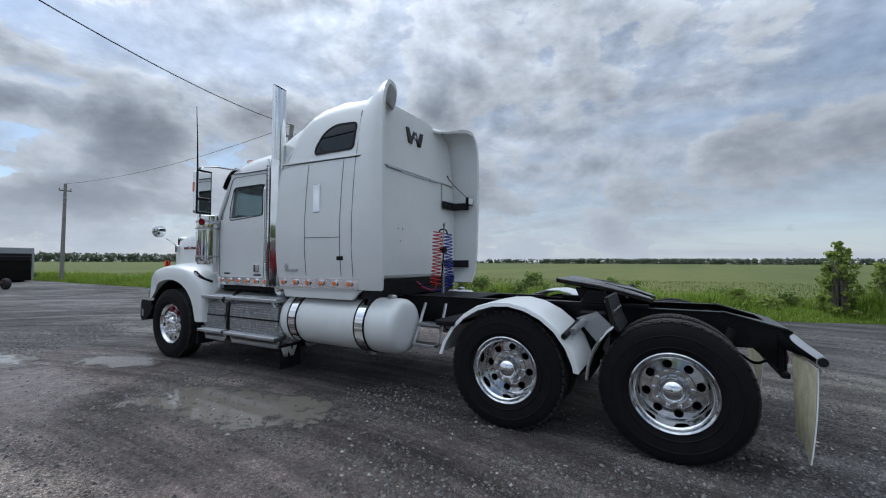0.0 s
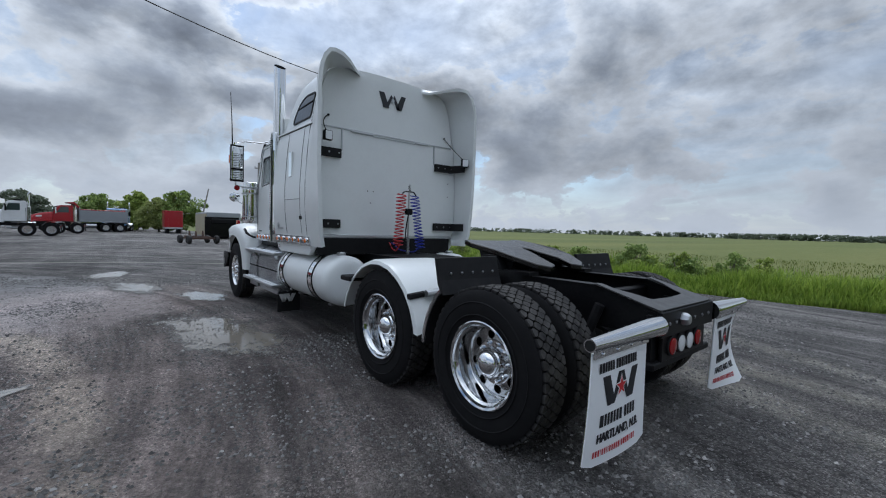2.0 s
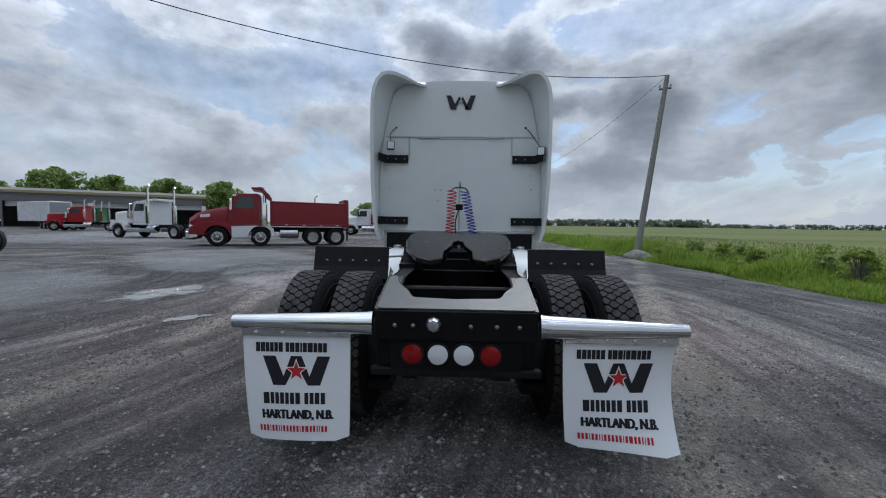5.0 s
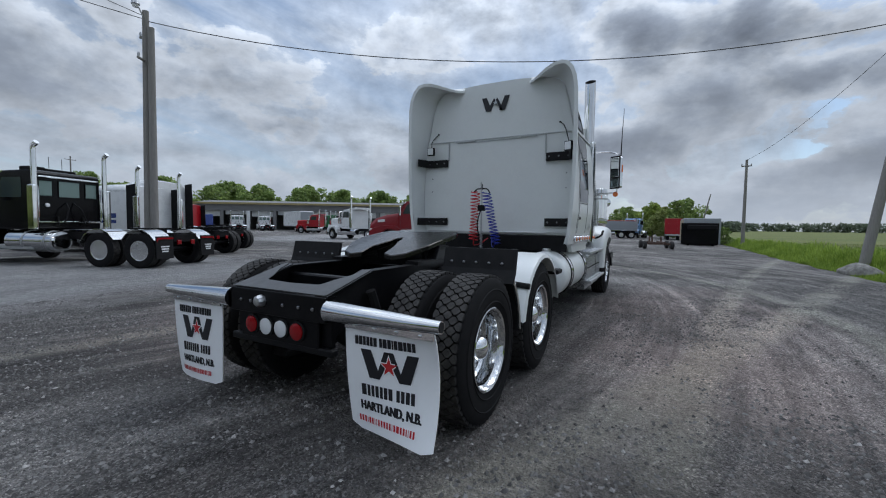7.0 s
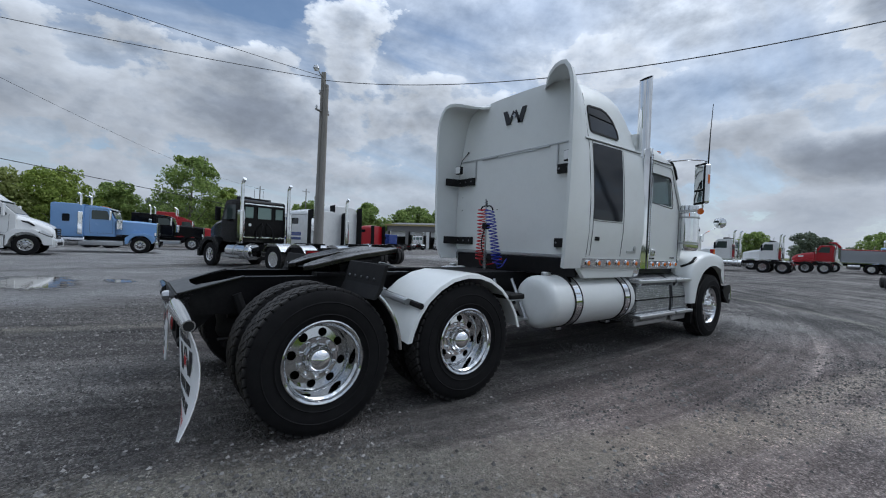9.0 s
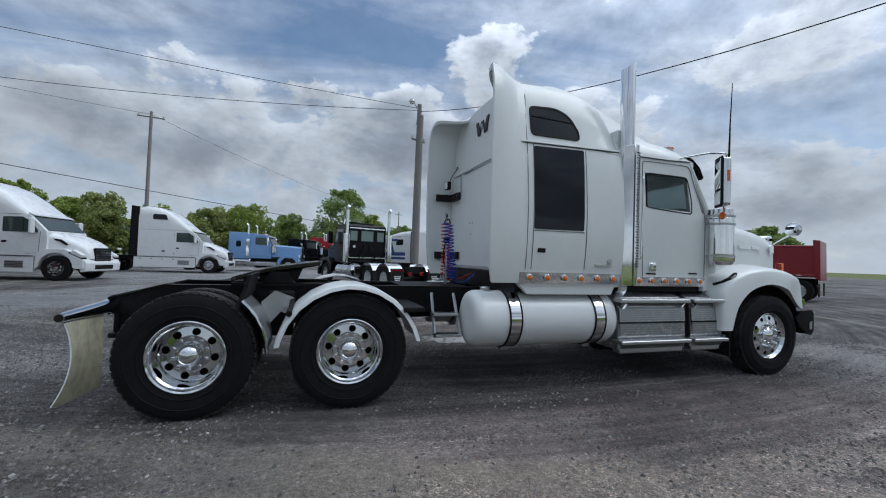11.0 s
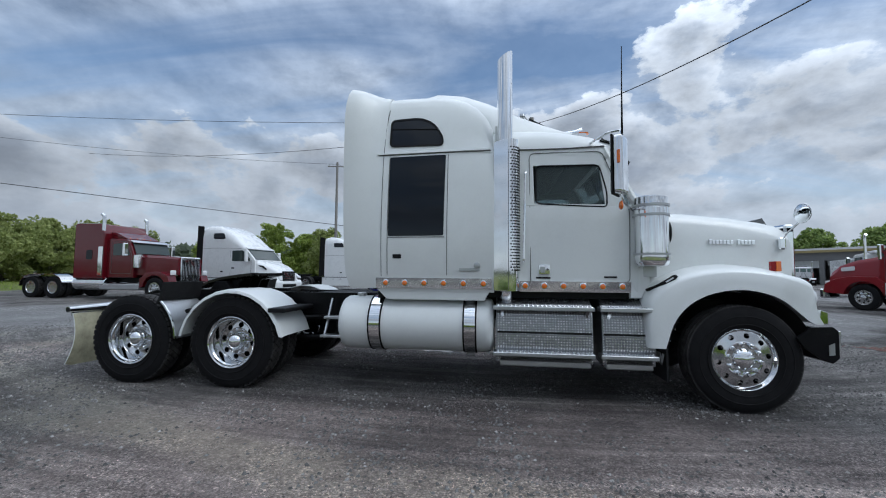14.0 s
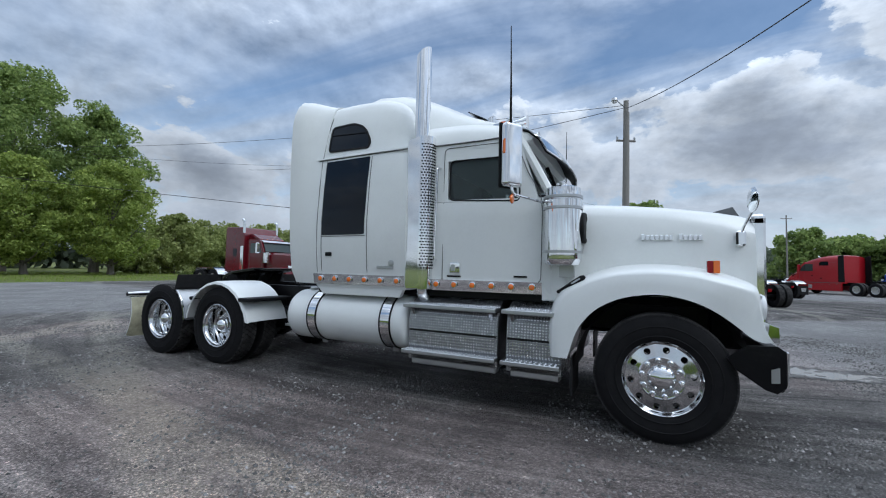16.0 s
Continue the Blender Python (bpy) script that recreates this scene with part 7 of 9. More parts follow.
        if stripe:
            for z0, z1, x0 in ((1.52, 1.72, B + 0.5), (1.30, 1.44, B + 0.5)):
                lp("stripe", prism([(x0, z0), (F - 0.70, z0), (F - 0.70, z1), (x0, z1)], s * 1.19, s * 1.226, "y"), stripe, v)
            lp("stripe", prism([(B + 2.15, 2.52), (B + 2.42, 2.52), (B + 1.98, 1.72), (B + 1.70, 1.72)], s * 1.20, s * 1.226, "y"), stripe, v)
            lp("stripe", prism([(B + 1.35, 2.52), (B + 2.15, 2.52), (B + 2.05, 2.38), (B + 1.35, 2.38)], s * 1.19, s * 1.226, "y"), stripe, v)
    lp("windscreen", moved(box(-0.012, 0.02, -1.06, 1.06, -0.43, 0.43, 0.01), pose(F - 0.665, 0, 2.33, 0, -43.5, 0)), SCREEN, v, "", 0)
    lp("sun_visor", moved(box(-0.05, 0.20, -1.1, 1.1, -0.02, 0.01), pose(F - 1.02, 0, 2.70, 0, 24, 0)), mat, v)
    lp("bumper", prism([(F + 0.86, 0.36), (F + 1.08, 0.40), (F + 1.10, 0.74), (F + 1.0, 0.88), (F + 0.86, 0.88)], -1.16, 1.16, "y", 0.05), mat, v, "", 40)
    lp("bumper_intake", box(F + 1.06, F + 1.115, -0.6, 0.6, 0.48, 0.66, 0.02), PLASTIC, v)
    lp("grille", box(F + 0.94, F + 1.05, -0.55, 0.55, 0.78, 1.38, 0.04), PLASTIC, v)
    for k in range(5):
        lp("grille_bar", box(F + 1.04, F + 1.062, -0.5, 0.5, 0.86 + k * 0.1, 0.885 + k * 0.1), CHROME, v)
    mirrors_of(v, F - 0.75, 1.38, 1.88, 2.50, mat)
    return v


def vocational(at, turn, mat, label, wb=5.4):
    """Day-cab work tractor with tall shielded stacks and bright quarter fenders."""
    v = thing("semi_truck", at, turn, label, "truck", "tractors parked round the yard")
    F = wb
    R = F - 2.25
    chassis(v, -1.22, F + 0.7, False)
    wheels_of(v, (-0.68, 0.68), (F,))
    for s in (1, -1):
        lp("tail_lamp", box(-1.26, -1.22, s * 0.2, s * 0.36, 0.68, 0.82, 0.01), REDLENS, v)
    lp("cab", prism([(R, 1.08), (R, 2.86), (R + 0.12, 2.95), (R + 1.15, 2.92), (R + 1.30, 2.80), (R + 1.58, 2.10), (R + 1.60, 1.08)], -1.05, 1.05, "y", 0.06), mat, v, "", 40)
    lp("hood", loft([[Vector((x, y, z)) for y, z in ((w, 1.1), (w, zt - 0.14), (w - 0.12, zt), (-w + 0.12, zt), (-w, zt - 0.14), (-w, 1.1))] for x, w, zt in ((R + 1.55, 0.98, 2.12), (F + 0.2, 0.86, 1.98), (F + 0.75, 0.74, 1.82))]), mat, v, "", 40)
    lp("rear_window", box(R - 0.012, R + 0.01, -0.34, 0.34, 2.12, 2.66, 0.02), PALEGLASS, v)
    for s in (1, -1):
        lp("corner_window", box(R - 0.012, R + 0.01, s * 0.52, s * 0.92, 2.15, 2.62, 0.02), PALEGLASS, v)
        out = [(F - 0.8, 0.62), (F - 0.82, 1.0), (F - 0.45, 1.30), (F + 0.3, 1.30), (F + 0.82, 1.05), (F + 0.85, 0.80)] + arch(F, 0.64, 0.6)
        lp("front_fender", prism(out, s * 0.74, s * 1.2, "y", 0.03), mat, v, "", 40)
        lp("door_window", prism(rounded([(R + 0.45, 2.08), (R + 0.45, 2.70), (R + 1.15, 2.70), (R + 1.40, 2.08)], 0.05, 3), s * 1.052, s * 1.062, "y"), SCREEN, v, "", 0)
        lp("grab_rail", tube([(R + 0.1, s * 1.12, 1.3), (R + 0.1, s * 1.12, 2.3)], 0.018, 6), CHROME, v)
        lp("headlamp", box(F + 0.75, F + 0.84, s * 0.82, s * 1.08, 0.98, 1.2, 0.03), CLEARLENS, v)
        for px, rng in ((0.68, (25, 45, 65, 85, 105, 125, 150)), (-0.68, (30, 50, 70, 90, 110, 130, 150))):
            fb = loft([[Vector((px + 0.64 * math.cos(radians(a)), y, 0.51 + 0.64 * math.sin(radians(a)))) for y in (s * 0.56, s * 1.21)] for a in rng], False, False)
            bmesh.ops.solidify(fb, geom=fb.faces[:], thickness=0.012)
            lp("rear_fender", fb, POLISHED, v, "ribbed bright fender", 50)
        lp("corner_guard", prism([(-1.31, 0.28), (-1.28, 0.28), (-1.26, 0.95), (-1.29, 0.95)], s * 0.58, s * 1.2, "y"), FLAPBLACK, v)
        lp("flap_print", add(*[box(-1.318, -1.305, s * (0.75 + 0.02 * k), s * (1.05 - 0.02 * k), 0.62 - 0.07 * k, 0.66 - 0.07 * k) for k in range(3)]), FLEETWHITE, v)
        lp("step", box(R, F - 0.9, s * 0.7, s * 1.15, 0.45, 0.62, 0.03), DULL, v)
    lp("windscreen", moved(box(-0.01, 0.01, -0.95, 0.95, -0.33, 0.33), pose(R + 1.46, 0, 2.45, 0, -22, 0)), SCREEN, v, "", 0)
    lp("grille", box(F + 0.74, F + 0.82, -0.55, 0.55, 0.8, 1.75, 0.03), CHROME, v)
    lp("bumper", box(F + 0.80, F + 1.0, -1.2, 1.2, 0.4, 0.78, 0.03), BLACK, v)
    for s in (1, -1):
        lp("air_hose", tube([(R - 0.02, s * 0.12, 1.95), (R - 0.22, s * 0.2, 1.75), (R - 0.25, s * 0.34, 1.35), (R - 0.10, s * 0.42, 1.22), (R - 0.03, s * 0.40, 1.5)], 0.022, 6), PLASTIC, v)
    for y0, y1 in ((-0.34, 0.34), (0.52, 0.92), (-0.92, -0.52)):
        lp("window_seal", tube([(R - 0.014, y, z) for y, z in ((y0, 2.13), (y1, 2.13), (y1, 2.65), (y0, 2.65), (y0, 2.13))], 0.016, 5), PLASTIC, v)
    for y in (-0.5, 0.3):
        lp("seat", box(R + 0.15, R + 0.35, y, y + 0.34, 1.6, 2.52, 0.06), INTERIOR, v)
    lp("rear_light_bar", box(R - 0.05, R - 0.01, -0.95, 0.95, 2.72, 2.77, 0.01), CHROME, v)
    lp("rear_rail", box(R - 0.05, R - 0.01, -1.0, 1.0, 1.30, 1.35, 0.01), CHROME, v)
    for y in (-1.0, 1.0):
        lp("corner_rail", tube([(R - 0.06, y, 1.3), (R - 0.10, y, 1.5), (R - 0.10, y, 2.4), (R - 0.03, y, 2.5)], 0.018, 6), CHROME, v)
    for x, y in ((R + 0.5, 0.2), (R + 0.62, -0.3)):
        lp("roof_antenna", tube([(x, y, 2.94), (x, y, 3.45)], 0.008, 5), PLASTIC, v)
    lp("roof_vent", box(R + 0.35, R + 0.8, 0.4, 0.85, 2.94, 3.08, 0.03), PLASTIC, v)
    for s in (1, -1):
        for x in (R - 0.45, R + 0.35):
            lp("tank_strap", lathe([(0.332, x - 0.03), (0.342, x - 0.03), (0.342, x + 0.03), (0.332, x + 0.03)], 24, "x", (0, s * 0.86, 0.72), closed=True), DULL, v)
        lp("guard_stripe", prism([(s * 0.60, 0.86), (s * 1.14, 0.86), (s * 1.19, 0.78), (s * 1.19, 0.84), (s * 1.16, 0.91), (s * 0.60, 0.91)], -1.318, -1.292, "x"), REDLENS, v)
    lp("work_lamp", lathe([(0.06, R - 0.06), (0.07, R - 0.02), (0.05, R)], 14, "x", (0, 0.70, 1.86)), CLEARLENS, v)
    lp("roof_beacon", box(R + 0.3, R + 0.9, -0.5, 0.5, 2.94, 3.04, 0.02), PLASTIC, v)
    tank_pair(v, R - 0.75, R + 1.05, POLISHED, 0.33)
    stack_pair(v, R - 0.12, 3.75)
    mirrors_of(v, R + 1.35, 1.32, 2.0, 2.6, BLACK)
    return v


def dump_truck(at, turn, cabmat, boxmat, label, wb=6.3, inner=None):
    """Tri- or twin-steer tipper: nose cab, long ribbed box with a tarp arm."""
    v = thing("dump_truck", at, turn, label, "dump truck", "tippers in the yard")
    F = wb              # front axle, set back under the screen
    N = wb + 0.05       # the cab is drawn from here
    T = wb - 2.16       # second steered axle
    for s in (1, -1):
        lp("frame_rail", box(-1.2, N + 0.7, s * 0.38, s * 0.46, 0.78, 1.05), BLACK, v)
    wheels_of(v, (-0.66, 0.66), (F,))
    for s in (1, -1):
        far_wheel(v, T, s * 1.05, s, True)
        lp("tag_fender", prism([(T - 0.72, 0.62), (T - 0.70, 0.98), (T - 0.37, 1.14), (T + 0.5, 1.14), (F - 0.70, 1.1), (F - 0.70, 0.5), (T + 0.68, 0.5)] + arch(T, 0.62, 0.6), s * 0.72, s * 1.2, "y", 0.02), FLEETWHITE if cabmat is DUMPRED else POLISHED, v, "pale step and wheel fender", 40)
        out = [(F - 0.68, 0.62), (F - 0.68, 1.10), (F - 0.45, 1.34), (F + 0.45, 1.36), (F + 1.0, 1.22), (F + 1.30, 1.02), (F + 1.36, 0.66), (F + 0.72, 0.62)] + arch(F, 0.64, 0.6)
        lp("front_fender", prism(out, s * 0.72, s * 1.2, "y", 0.04), cabmat, v, "", 40)
        lp("door_window", prism(rounded([(N - 1.85, 2.12), (N - 1.85, 2.74), (N - 1.2, 2.74), (N - 0.85, 2.12)], 0.05, 3), s * 1.082, s * 1.094, "y"), SCREEN, v, "", 0)
        lp("side_badge", prism(rounded([(N + 0.30, 1.60), (N + 0.30, 1.78), (N + 0.78, 1.72), (N + 0.78, 1.56)], 0.05, 2), s * 0.84, s * 0.935, "y", 0.01), CLEARLENS, v)
        lp("fuel_tank", lathe([(0.2, 1.45), (0.31, 1.5), (0.31, 2.45), (0.2, 2.5)], 24, "x", (0, s * 0.86, 0.72)), POLISHED, v)
        lp("door_gap", tube([(x, s * 1.083, z) for x, z in ((N - 1.98, 1.2), (N - 1.98, 2.82), (N - 1.2, 2.82), (N - 0.72, 2.06), (N - 0.72, 1.2), (N - 1.98, 1.2))], 0.008, 4), SEAM, v)
        lp("headlamp", box(F + 1.18, F + 1.34, s * 0.80, s * 1.10, 0.98, 1.16, 0.03), CLEARLENS, v)
        lp("step", box(N - 1.9, N - 0.75, s * 0.8, s * 1.18, 0.42, 0.60, 0.02), DULL, v)
        lp("tail_flap", box(-1.36, -1.34, s * 0.62, s * 1.2, 0.28, 0.85), FLAPBLACK, v)
        lp("grab_rail", tube([(N - 2.2, s * 1.14, 1.4), (N - 2.2, s * 1.14, 2.5)], 0.018, 6), CHROME, v)
    lp("cab", prism([(N - 2.25, 1.1), (N - 2.25, 2.85), (N - 2.1, 2.95), (N - 1.15, 2.92), (N - 0.98, 2.80), (N - 0.55, 2.10), (N - 0.50, 1.1)], -1.08, 1.08, "y", 0.07), cabmat, v, "", 40)
    lp("hood", loft([[Vector((x, y, z)) for y, z in ((w, 1.05), (w, zt - 0.22), (w - 0.18, zt), (-w + 0.18, zt), (-w, zt - 0.22), (-w, 1.05))] for x, w, zt in ((N - 0.54, 1.02, 2.16), (N + 0.3, 0.92, 2.02), (N + 0.95, 0.82, 1.80), (N + 1.30, 0.74, 1.52))]), cabmat, v, "", 40)
    lp("windscreen", moved(box(-0.01, 0.01, -0.98, 0.98, -0.38, 0.38), pose(N - 0.72, 0, 2.46, 0, -30, 0)), SCREEN, v, "", 0)
    lp("sun_visor", moved(box(0, 0.22, -1.0, 1.0, -0.015, 0.0), pose(N - 1.0, 0, 2.9, 0, 20, 0)), CHROME, v)
    lp("grille", box(N + 1.28, N + 1.35, -0.55, 0.55, 0.75, 1.48, 0.03), CHROME, v)
    lp("bumper", box(N + 1.26, N + 1.46, -1.2, 1.2, 0.42, 0.82, 0.05), CHROME, v)
    body = lp("dump_body", add(box(-1.25, N - 2.75, -1.2, 1.2, 1.12, 1.24), box(-1.25, N - 2.75, 1.13, 1.2, 1.2, 2.45), box(-1.25, N - 2.75, -1.2, -1.13, 1.2, 2.45), box(N - 2.82, N - 2.72, -1.2, 1.2, 1.2, 2.75)), boxmat, v, "long steel tipping box")
    lp("tailgate", prism([(-1.42, 0.98), (-1.22, 1.12), (-1.16, 2.75), (-1.40, 2.72)], -1.22, 1.22, "y", 0.02), boxmat, body)
    for s in (1, -1):
        lp("top_rail", tube([(-1.2, s * 1.17, 2.46), (N - 2.75, s * 1.17, 2.50)], 0.055, 8), boxmat if inner is None else inner, body)
        lp("side_step", tube([(-1.2, s * 1.22, 1.2), (N - 2.75, s * 1.22, 1.2)], 0.05, 6), boxmat, body)
        for k in range(5):
            lp("reflector", box(-0.8 + k * 0.95, -0.65 + k * 0.95, s * 1.262, s * 1.276, 1.18, 1.215), CLEARLENS, body)
        if inner is not None:
            for k in range(3):
                lp("side_rib", box(-1.2, N - 2.8, s * 1.2, s * 1.235, 1.45 + k * 0.3, 1.52 + k * 0.3), boxmat, body)
    lp("cab_shield", prism([(N - 2.75, 2.6), (N - 2.75, 2.85), (N - 2.3, 3.32), (N - 1.75, 3.28), (N - 1.8, 3.18), (N - 2.25, 3.12), (N - 2.55, 2.72)], -1.1, 1.1, "y", 0.02), boxmat if inner is None else inner, body, "front cab guard with tarp roller")
    lp("load", prism([(-1.2, 2.2), (N - 2.8, 2.3), (N - 2.8, 2.44), (1.0, 2.54), (-1.2, 2.42)], -1.12, 1.12, "y", 0.03), PLASTIC if inner is None else inner, body)
    lp("tarp_hook", tube(bend([(0.5, 0.6, 2.4), (0.5, 0.6, 2.85), (0.35, 0.6, 2.95)], 0.08), 0.03, 6), boxmat, body)
    mirrors_of(v, N - 0.75, 1.35, 2.0, 2.6)
    stack_pair(v, N - 2.42, 3.3, 1.0, CHROME, False)
    return v


def pickup(at, turn, mat, label):
    """Small crew-cab pickup."""
    v = thing("pickup_truck", at, turn, label, "pickup", "light vehicles in the yard")
    lp("body", prism([(-2.7, 0.55), (-2.7, 1.12), (-0.6, 1.15), (1.2, 1.15), (2.5, 1.05), (2.65, 0.9), (2.65, 0.5)] + arch(1.75, 0.46, 0.5, 8) + arch(-1.75, 0.46, 0.5, 8), -0.98, 0.98, "y", 0.04), mat, v, "", 40)
    lp("cab", loft([[Vector((x, y, z)) for x in (a, b) for y in ((-w, w) if x == a else (w, -w))] for z, a, b, w in ((1.12, -0.7, 1.35, 0.93), (1.75, -0.5, 0.65, 0.78), (1.80, -0.4, 0.55, 0.70))]), mat, v, "", 40)
    for s in (1, -1):
        lp("side_window", moved(prism([(-0.5, 1.2), (-0.42, 1.68), (0.58, 1.68), (1.05, 1.2)], -0.01, 0.01, "y"), pose(0, s * 0.865, 0, s * 0, 0, 0)), SCREEN, v)
        for x in (1.75, -1.75):
            w = lp("tyre", lathe([(0.2, -0.12), (0.36, -0.13), (0.40, -0.1), (0.40, 0.1), (0.36, 0.13), (0.2, 0.12)], 20, "y", (x, s * 0.86, 0.40)), RUBBER, v)
            lp("rim", lathe([(0.22, s * 0.95), (0.15, s * 0.96), (0.02, s * 0.98)], 16, "y", (x, 0, 0.40)), DULL, w)
        lp("headlamp", box(2.55, 2.66, s * 0.6, s * 0.9, 0.82, 0.98, 0.02), CLEARLENS, v)
    lp("windscreen", moved(box(-0.01, 0.01, -0.75, 0.75, -0.36, 0.36), pose(1.02, 0, 1.44, 0, -46, 0)), SCREEN, v)
    lp("bumper", box(2.6, 2.75, -0.95, 0.95, 0.45, 0.65, 0.03), DULL, v)
    return v


# parked lorries: seen from both sides of the yard
dump_truck((22.22, 8.53, 0), 114.4, DUMPRED, DUMPRED, "dark red tipper truck with long steel box", 5.66)
dump_truck((61.6, 2.6, 0), 100, BRIGHTRED, GREYPAINT, "grey-bodied tipper with white and red cab", 5.68, BRIGHTRED)
classic((-17.5, 12.6, 0), -3, MAROON, "maroon long-nose tractor with chrome stacks", 6.4, 1.7, 3.15, CHROME, True, False)
aero((-14.9, 17.6, 0), -8, FLEETWHITE, "white streamlined high-roof sleeper tractor", 6.3, 4.05)
aero((-11.4, 26.2, 0), -3, FLEETWHITE, "white aerodynamic sleeper tractor with black edge", 6.2, 4.15)
classic((-6.8, 30.8, 0), -9, SKYBLUE, "light blue long-nose tractor with tall stacks", 6.4, 1.5, 2.9, POLISHED, False, True)
classic((-3.0, 39.2, 0), -10, GLOSSBLACK, "black long-nose tractor with twin stacks", 6.3, 1.4, 2.9, CHROME, False, True)
classic((-1.0, 47.5, 0), -8, BRIGHTRED, "bright red high-sleeper tractor", 6.6, 1.8, 3.1, CHROME, True, False)
vocational((4.6, 12.4, 0), 110, GLOSSBLACK, "black day-cab work tractor with bright fenders", 5.3)
striped = aero((8.3, 15.9, 0), 110, FLEETWHITE, "white tractor with dark blue stripes", 6.4, 3.0, True, DARKBLUE)
stack_pair(striped, 2.0, 3.69)
aero((22.8, 37.6, 0), 120, BRIGHTRED, "bright red sleeper tractor with rounded roof", 5.9, 3.25)
vocational((14.4, 29.2, 0), 113, FLEETWHITE, "white work tractor with bright rear lamps", 5.3)
aero((11.0, 18.6, 0), 110, FLEETWHITE, "white high-roof tractor seen from behind", 7.0, 3.6)
classic((27.4, 20.2, 0), 78, FLEETWHITE, "white long-nose day-cab tractor beside the red tipper", 6.0, 0, 2.95, POLISHED, False, True)
vocational((44.3, 7.2, 0), 95, FLEETWHITE, "white work truck beside the tipper", 5.2)
vocational((52.5, 6.0, 0), 97, FLEETWHITE, "white work truck with square cab", 5.0)
classic((37.5, 58.5, 0), 113, DARKBLUE, "dark blue sleeper tractor seen from behind", 6.9, 1.7, 2.7, POLISHED, False, True)
classic((45.5, 41.5, 0), 110, BRIGHTRED, "red work tractor far across the yard", 6.0, 0, 2.9, POLISHED, False, True)
classic((50.0, 43.5, 0), 112, GREEN, "green and white work tractor", 6.0, 0, 2.9, POLISHED, False, True)
vocational((47.0, 68.0, 0), 60, FLEETWHITE, "white crew-cab truck by the garage", 5.4)
vocational((21.7, 55.2, 0), -18, FLEETWHITE, "white work truck parked across the yard", 5.2)
vocational((52.0, 66.5, 0), 60, FLEETWHITE, "white service truck by the garage", 5.4)
vocational((69.5, 1.4, 0), 172, SKYBLUE, "light blue truck behind the tippers", 5.0)
pickup((-59.1, 40.0, 0), 10, FLEETWHITE, "small white pickup parked by the far trees")
classic((18.6, 46.0, 0), 120, GREEN, "green and white tractor far off", 6.0, 0, 2.8, POLISHED, False, True)
pickup((-31.5, 1.5, 0), 90, BRIGHTRED, "red pickup truck at the yard's edge")


def box_trailer():
    v = thing("box_trailer", (52.5, 58.5, 0), 65, "white box trailer by the garage", "trailer")
    lp("body", box(-5, 5, -1.25, 1.25, 1.0, 3.7, 0.05), FLEETWHITE, v)
    lp("frame", box(-4.8, 4.6, -0.5, 0.5, 0.75, 1.0), BLACK, v)
    for x in (-3.6, -2.3):
        for s in (1, -1):
            far_wheel(v, x, s * 1.05, s)
    lp("door", box(-5.03, -4.99, -1.1, 1.1, 1.1, 3.55), GREYPAINT, v)


def old_body():
    """Grey van body with a black end, left at the verge, and a bare axle chassis before it."""
    v = thing("truck_body", (38.8, -5.0, 0), 1, "grey van body with black end resting on the verge", "truck body")
    lp("shell", box(0.0, 5.5, -1.45, 1.25, 0.12, 2.35, 0.04), GREYPAINT, v)
    lp("end_panel", box(-0.12, 0.02, -1.3, 1.45, 0.1, 1.95, 0.05), GLOSSBLACK, v, "glossy black end panel")
    lp("end_lip", box(-0.22, 0.0, -1.25, 1.0, 1.35, 1.8, 0.08), PLASTIC, v)
    lp("skid", box(0, 5.4, -1.0, -0.8, 0.0, 0.14), BLACK, v)
    lp("skid", box(0, 5.4, 0.8, 1.0, 0.0, 0.14), BLACK, v)
    lp("side_panel", box(0.3, 5.2, 1.25, 1.29, 0.3, 2.2), BEIGE, v)
    c = thing("axle_chassis", (29.8, -1.8, 0), 12, "rusty bare axle chassis with small wheels", "chassis")
    rust = paint("rusty_steel", (0.085, 0.045, 0.03), 0.8, 0.3, 0.0)
    lp("frame", add(box(-0.9, 1.6, 0.3, 0.38, 0.38, 0.5), box(-0.9, 1.6, -0.38, -0.3, 0.38, 0.5), box(-0.6, -0.5, -0.8, 0.8, 0.3, 0.42), box(0.9, 1.0, -0.8, 0.8, 0.3, 0.42)), rust, c)
    for x in (-0.55, 0.95):
        for y in (-0.85, 0.85):
            lp("wheel", lathe([(0.1, y - 0.1), (0.24, y - 0.11), (0.28, y - 0.06), (0.28, y + 0.06), (0.24, y + 0.11), (0.1, y + 0.1)], 16, "y", (x, 0, 0.28)), RUBBER, c)
    for x, y in ((-0.3, 0.35), (0.4, -0.35), (0.9, 0.3)):
        lp("bracket", prism([(x - 0.12, 0.48), (x + 0.12, 0.48), (x, 0.85)], y - 0.04, y + 0.04, "y"), rust, c)


def red_box():
    """A short red box body on a low frame."""
    v = thing("cargo_container", (58.0, -3.25, 0), 2, "red box body standing on blocks past the tippers", "container")
    lp("shell", box(-0.9, 0.9, -0.95, 0.95, 0.75, 2.75, 0.04), BRIGHTRED, v)
    lp("frame", box(-1.0, 1.0, -0.9, 0.9, 0.55, 0.75, 0.01), DULL, v)
    for s in (1, -1):
        lp("block", box(-0.6, 0.6, s * 0.4, s * 0.75, 0.0, 0.55, 0.02), PLASTIC, v)
        lp("rib", box(-0.93, -0.89, s * 0.5, s * 0.56, 0.8, 2.7), BRIGHTRED, v)


box_trailer()
old_body()
red_box()

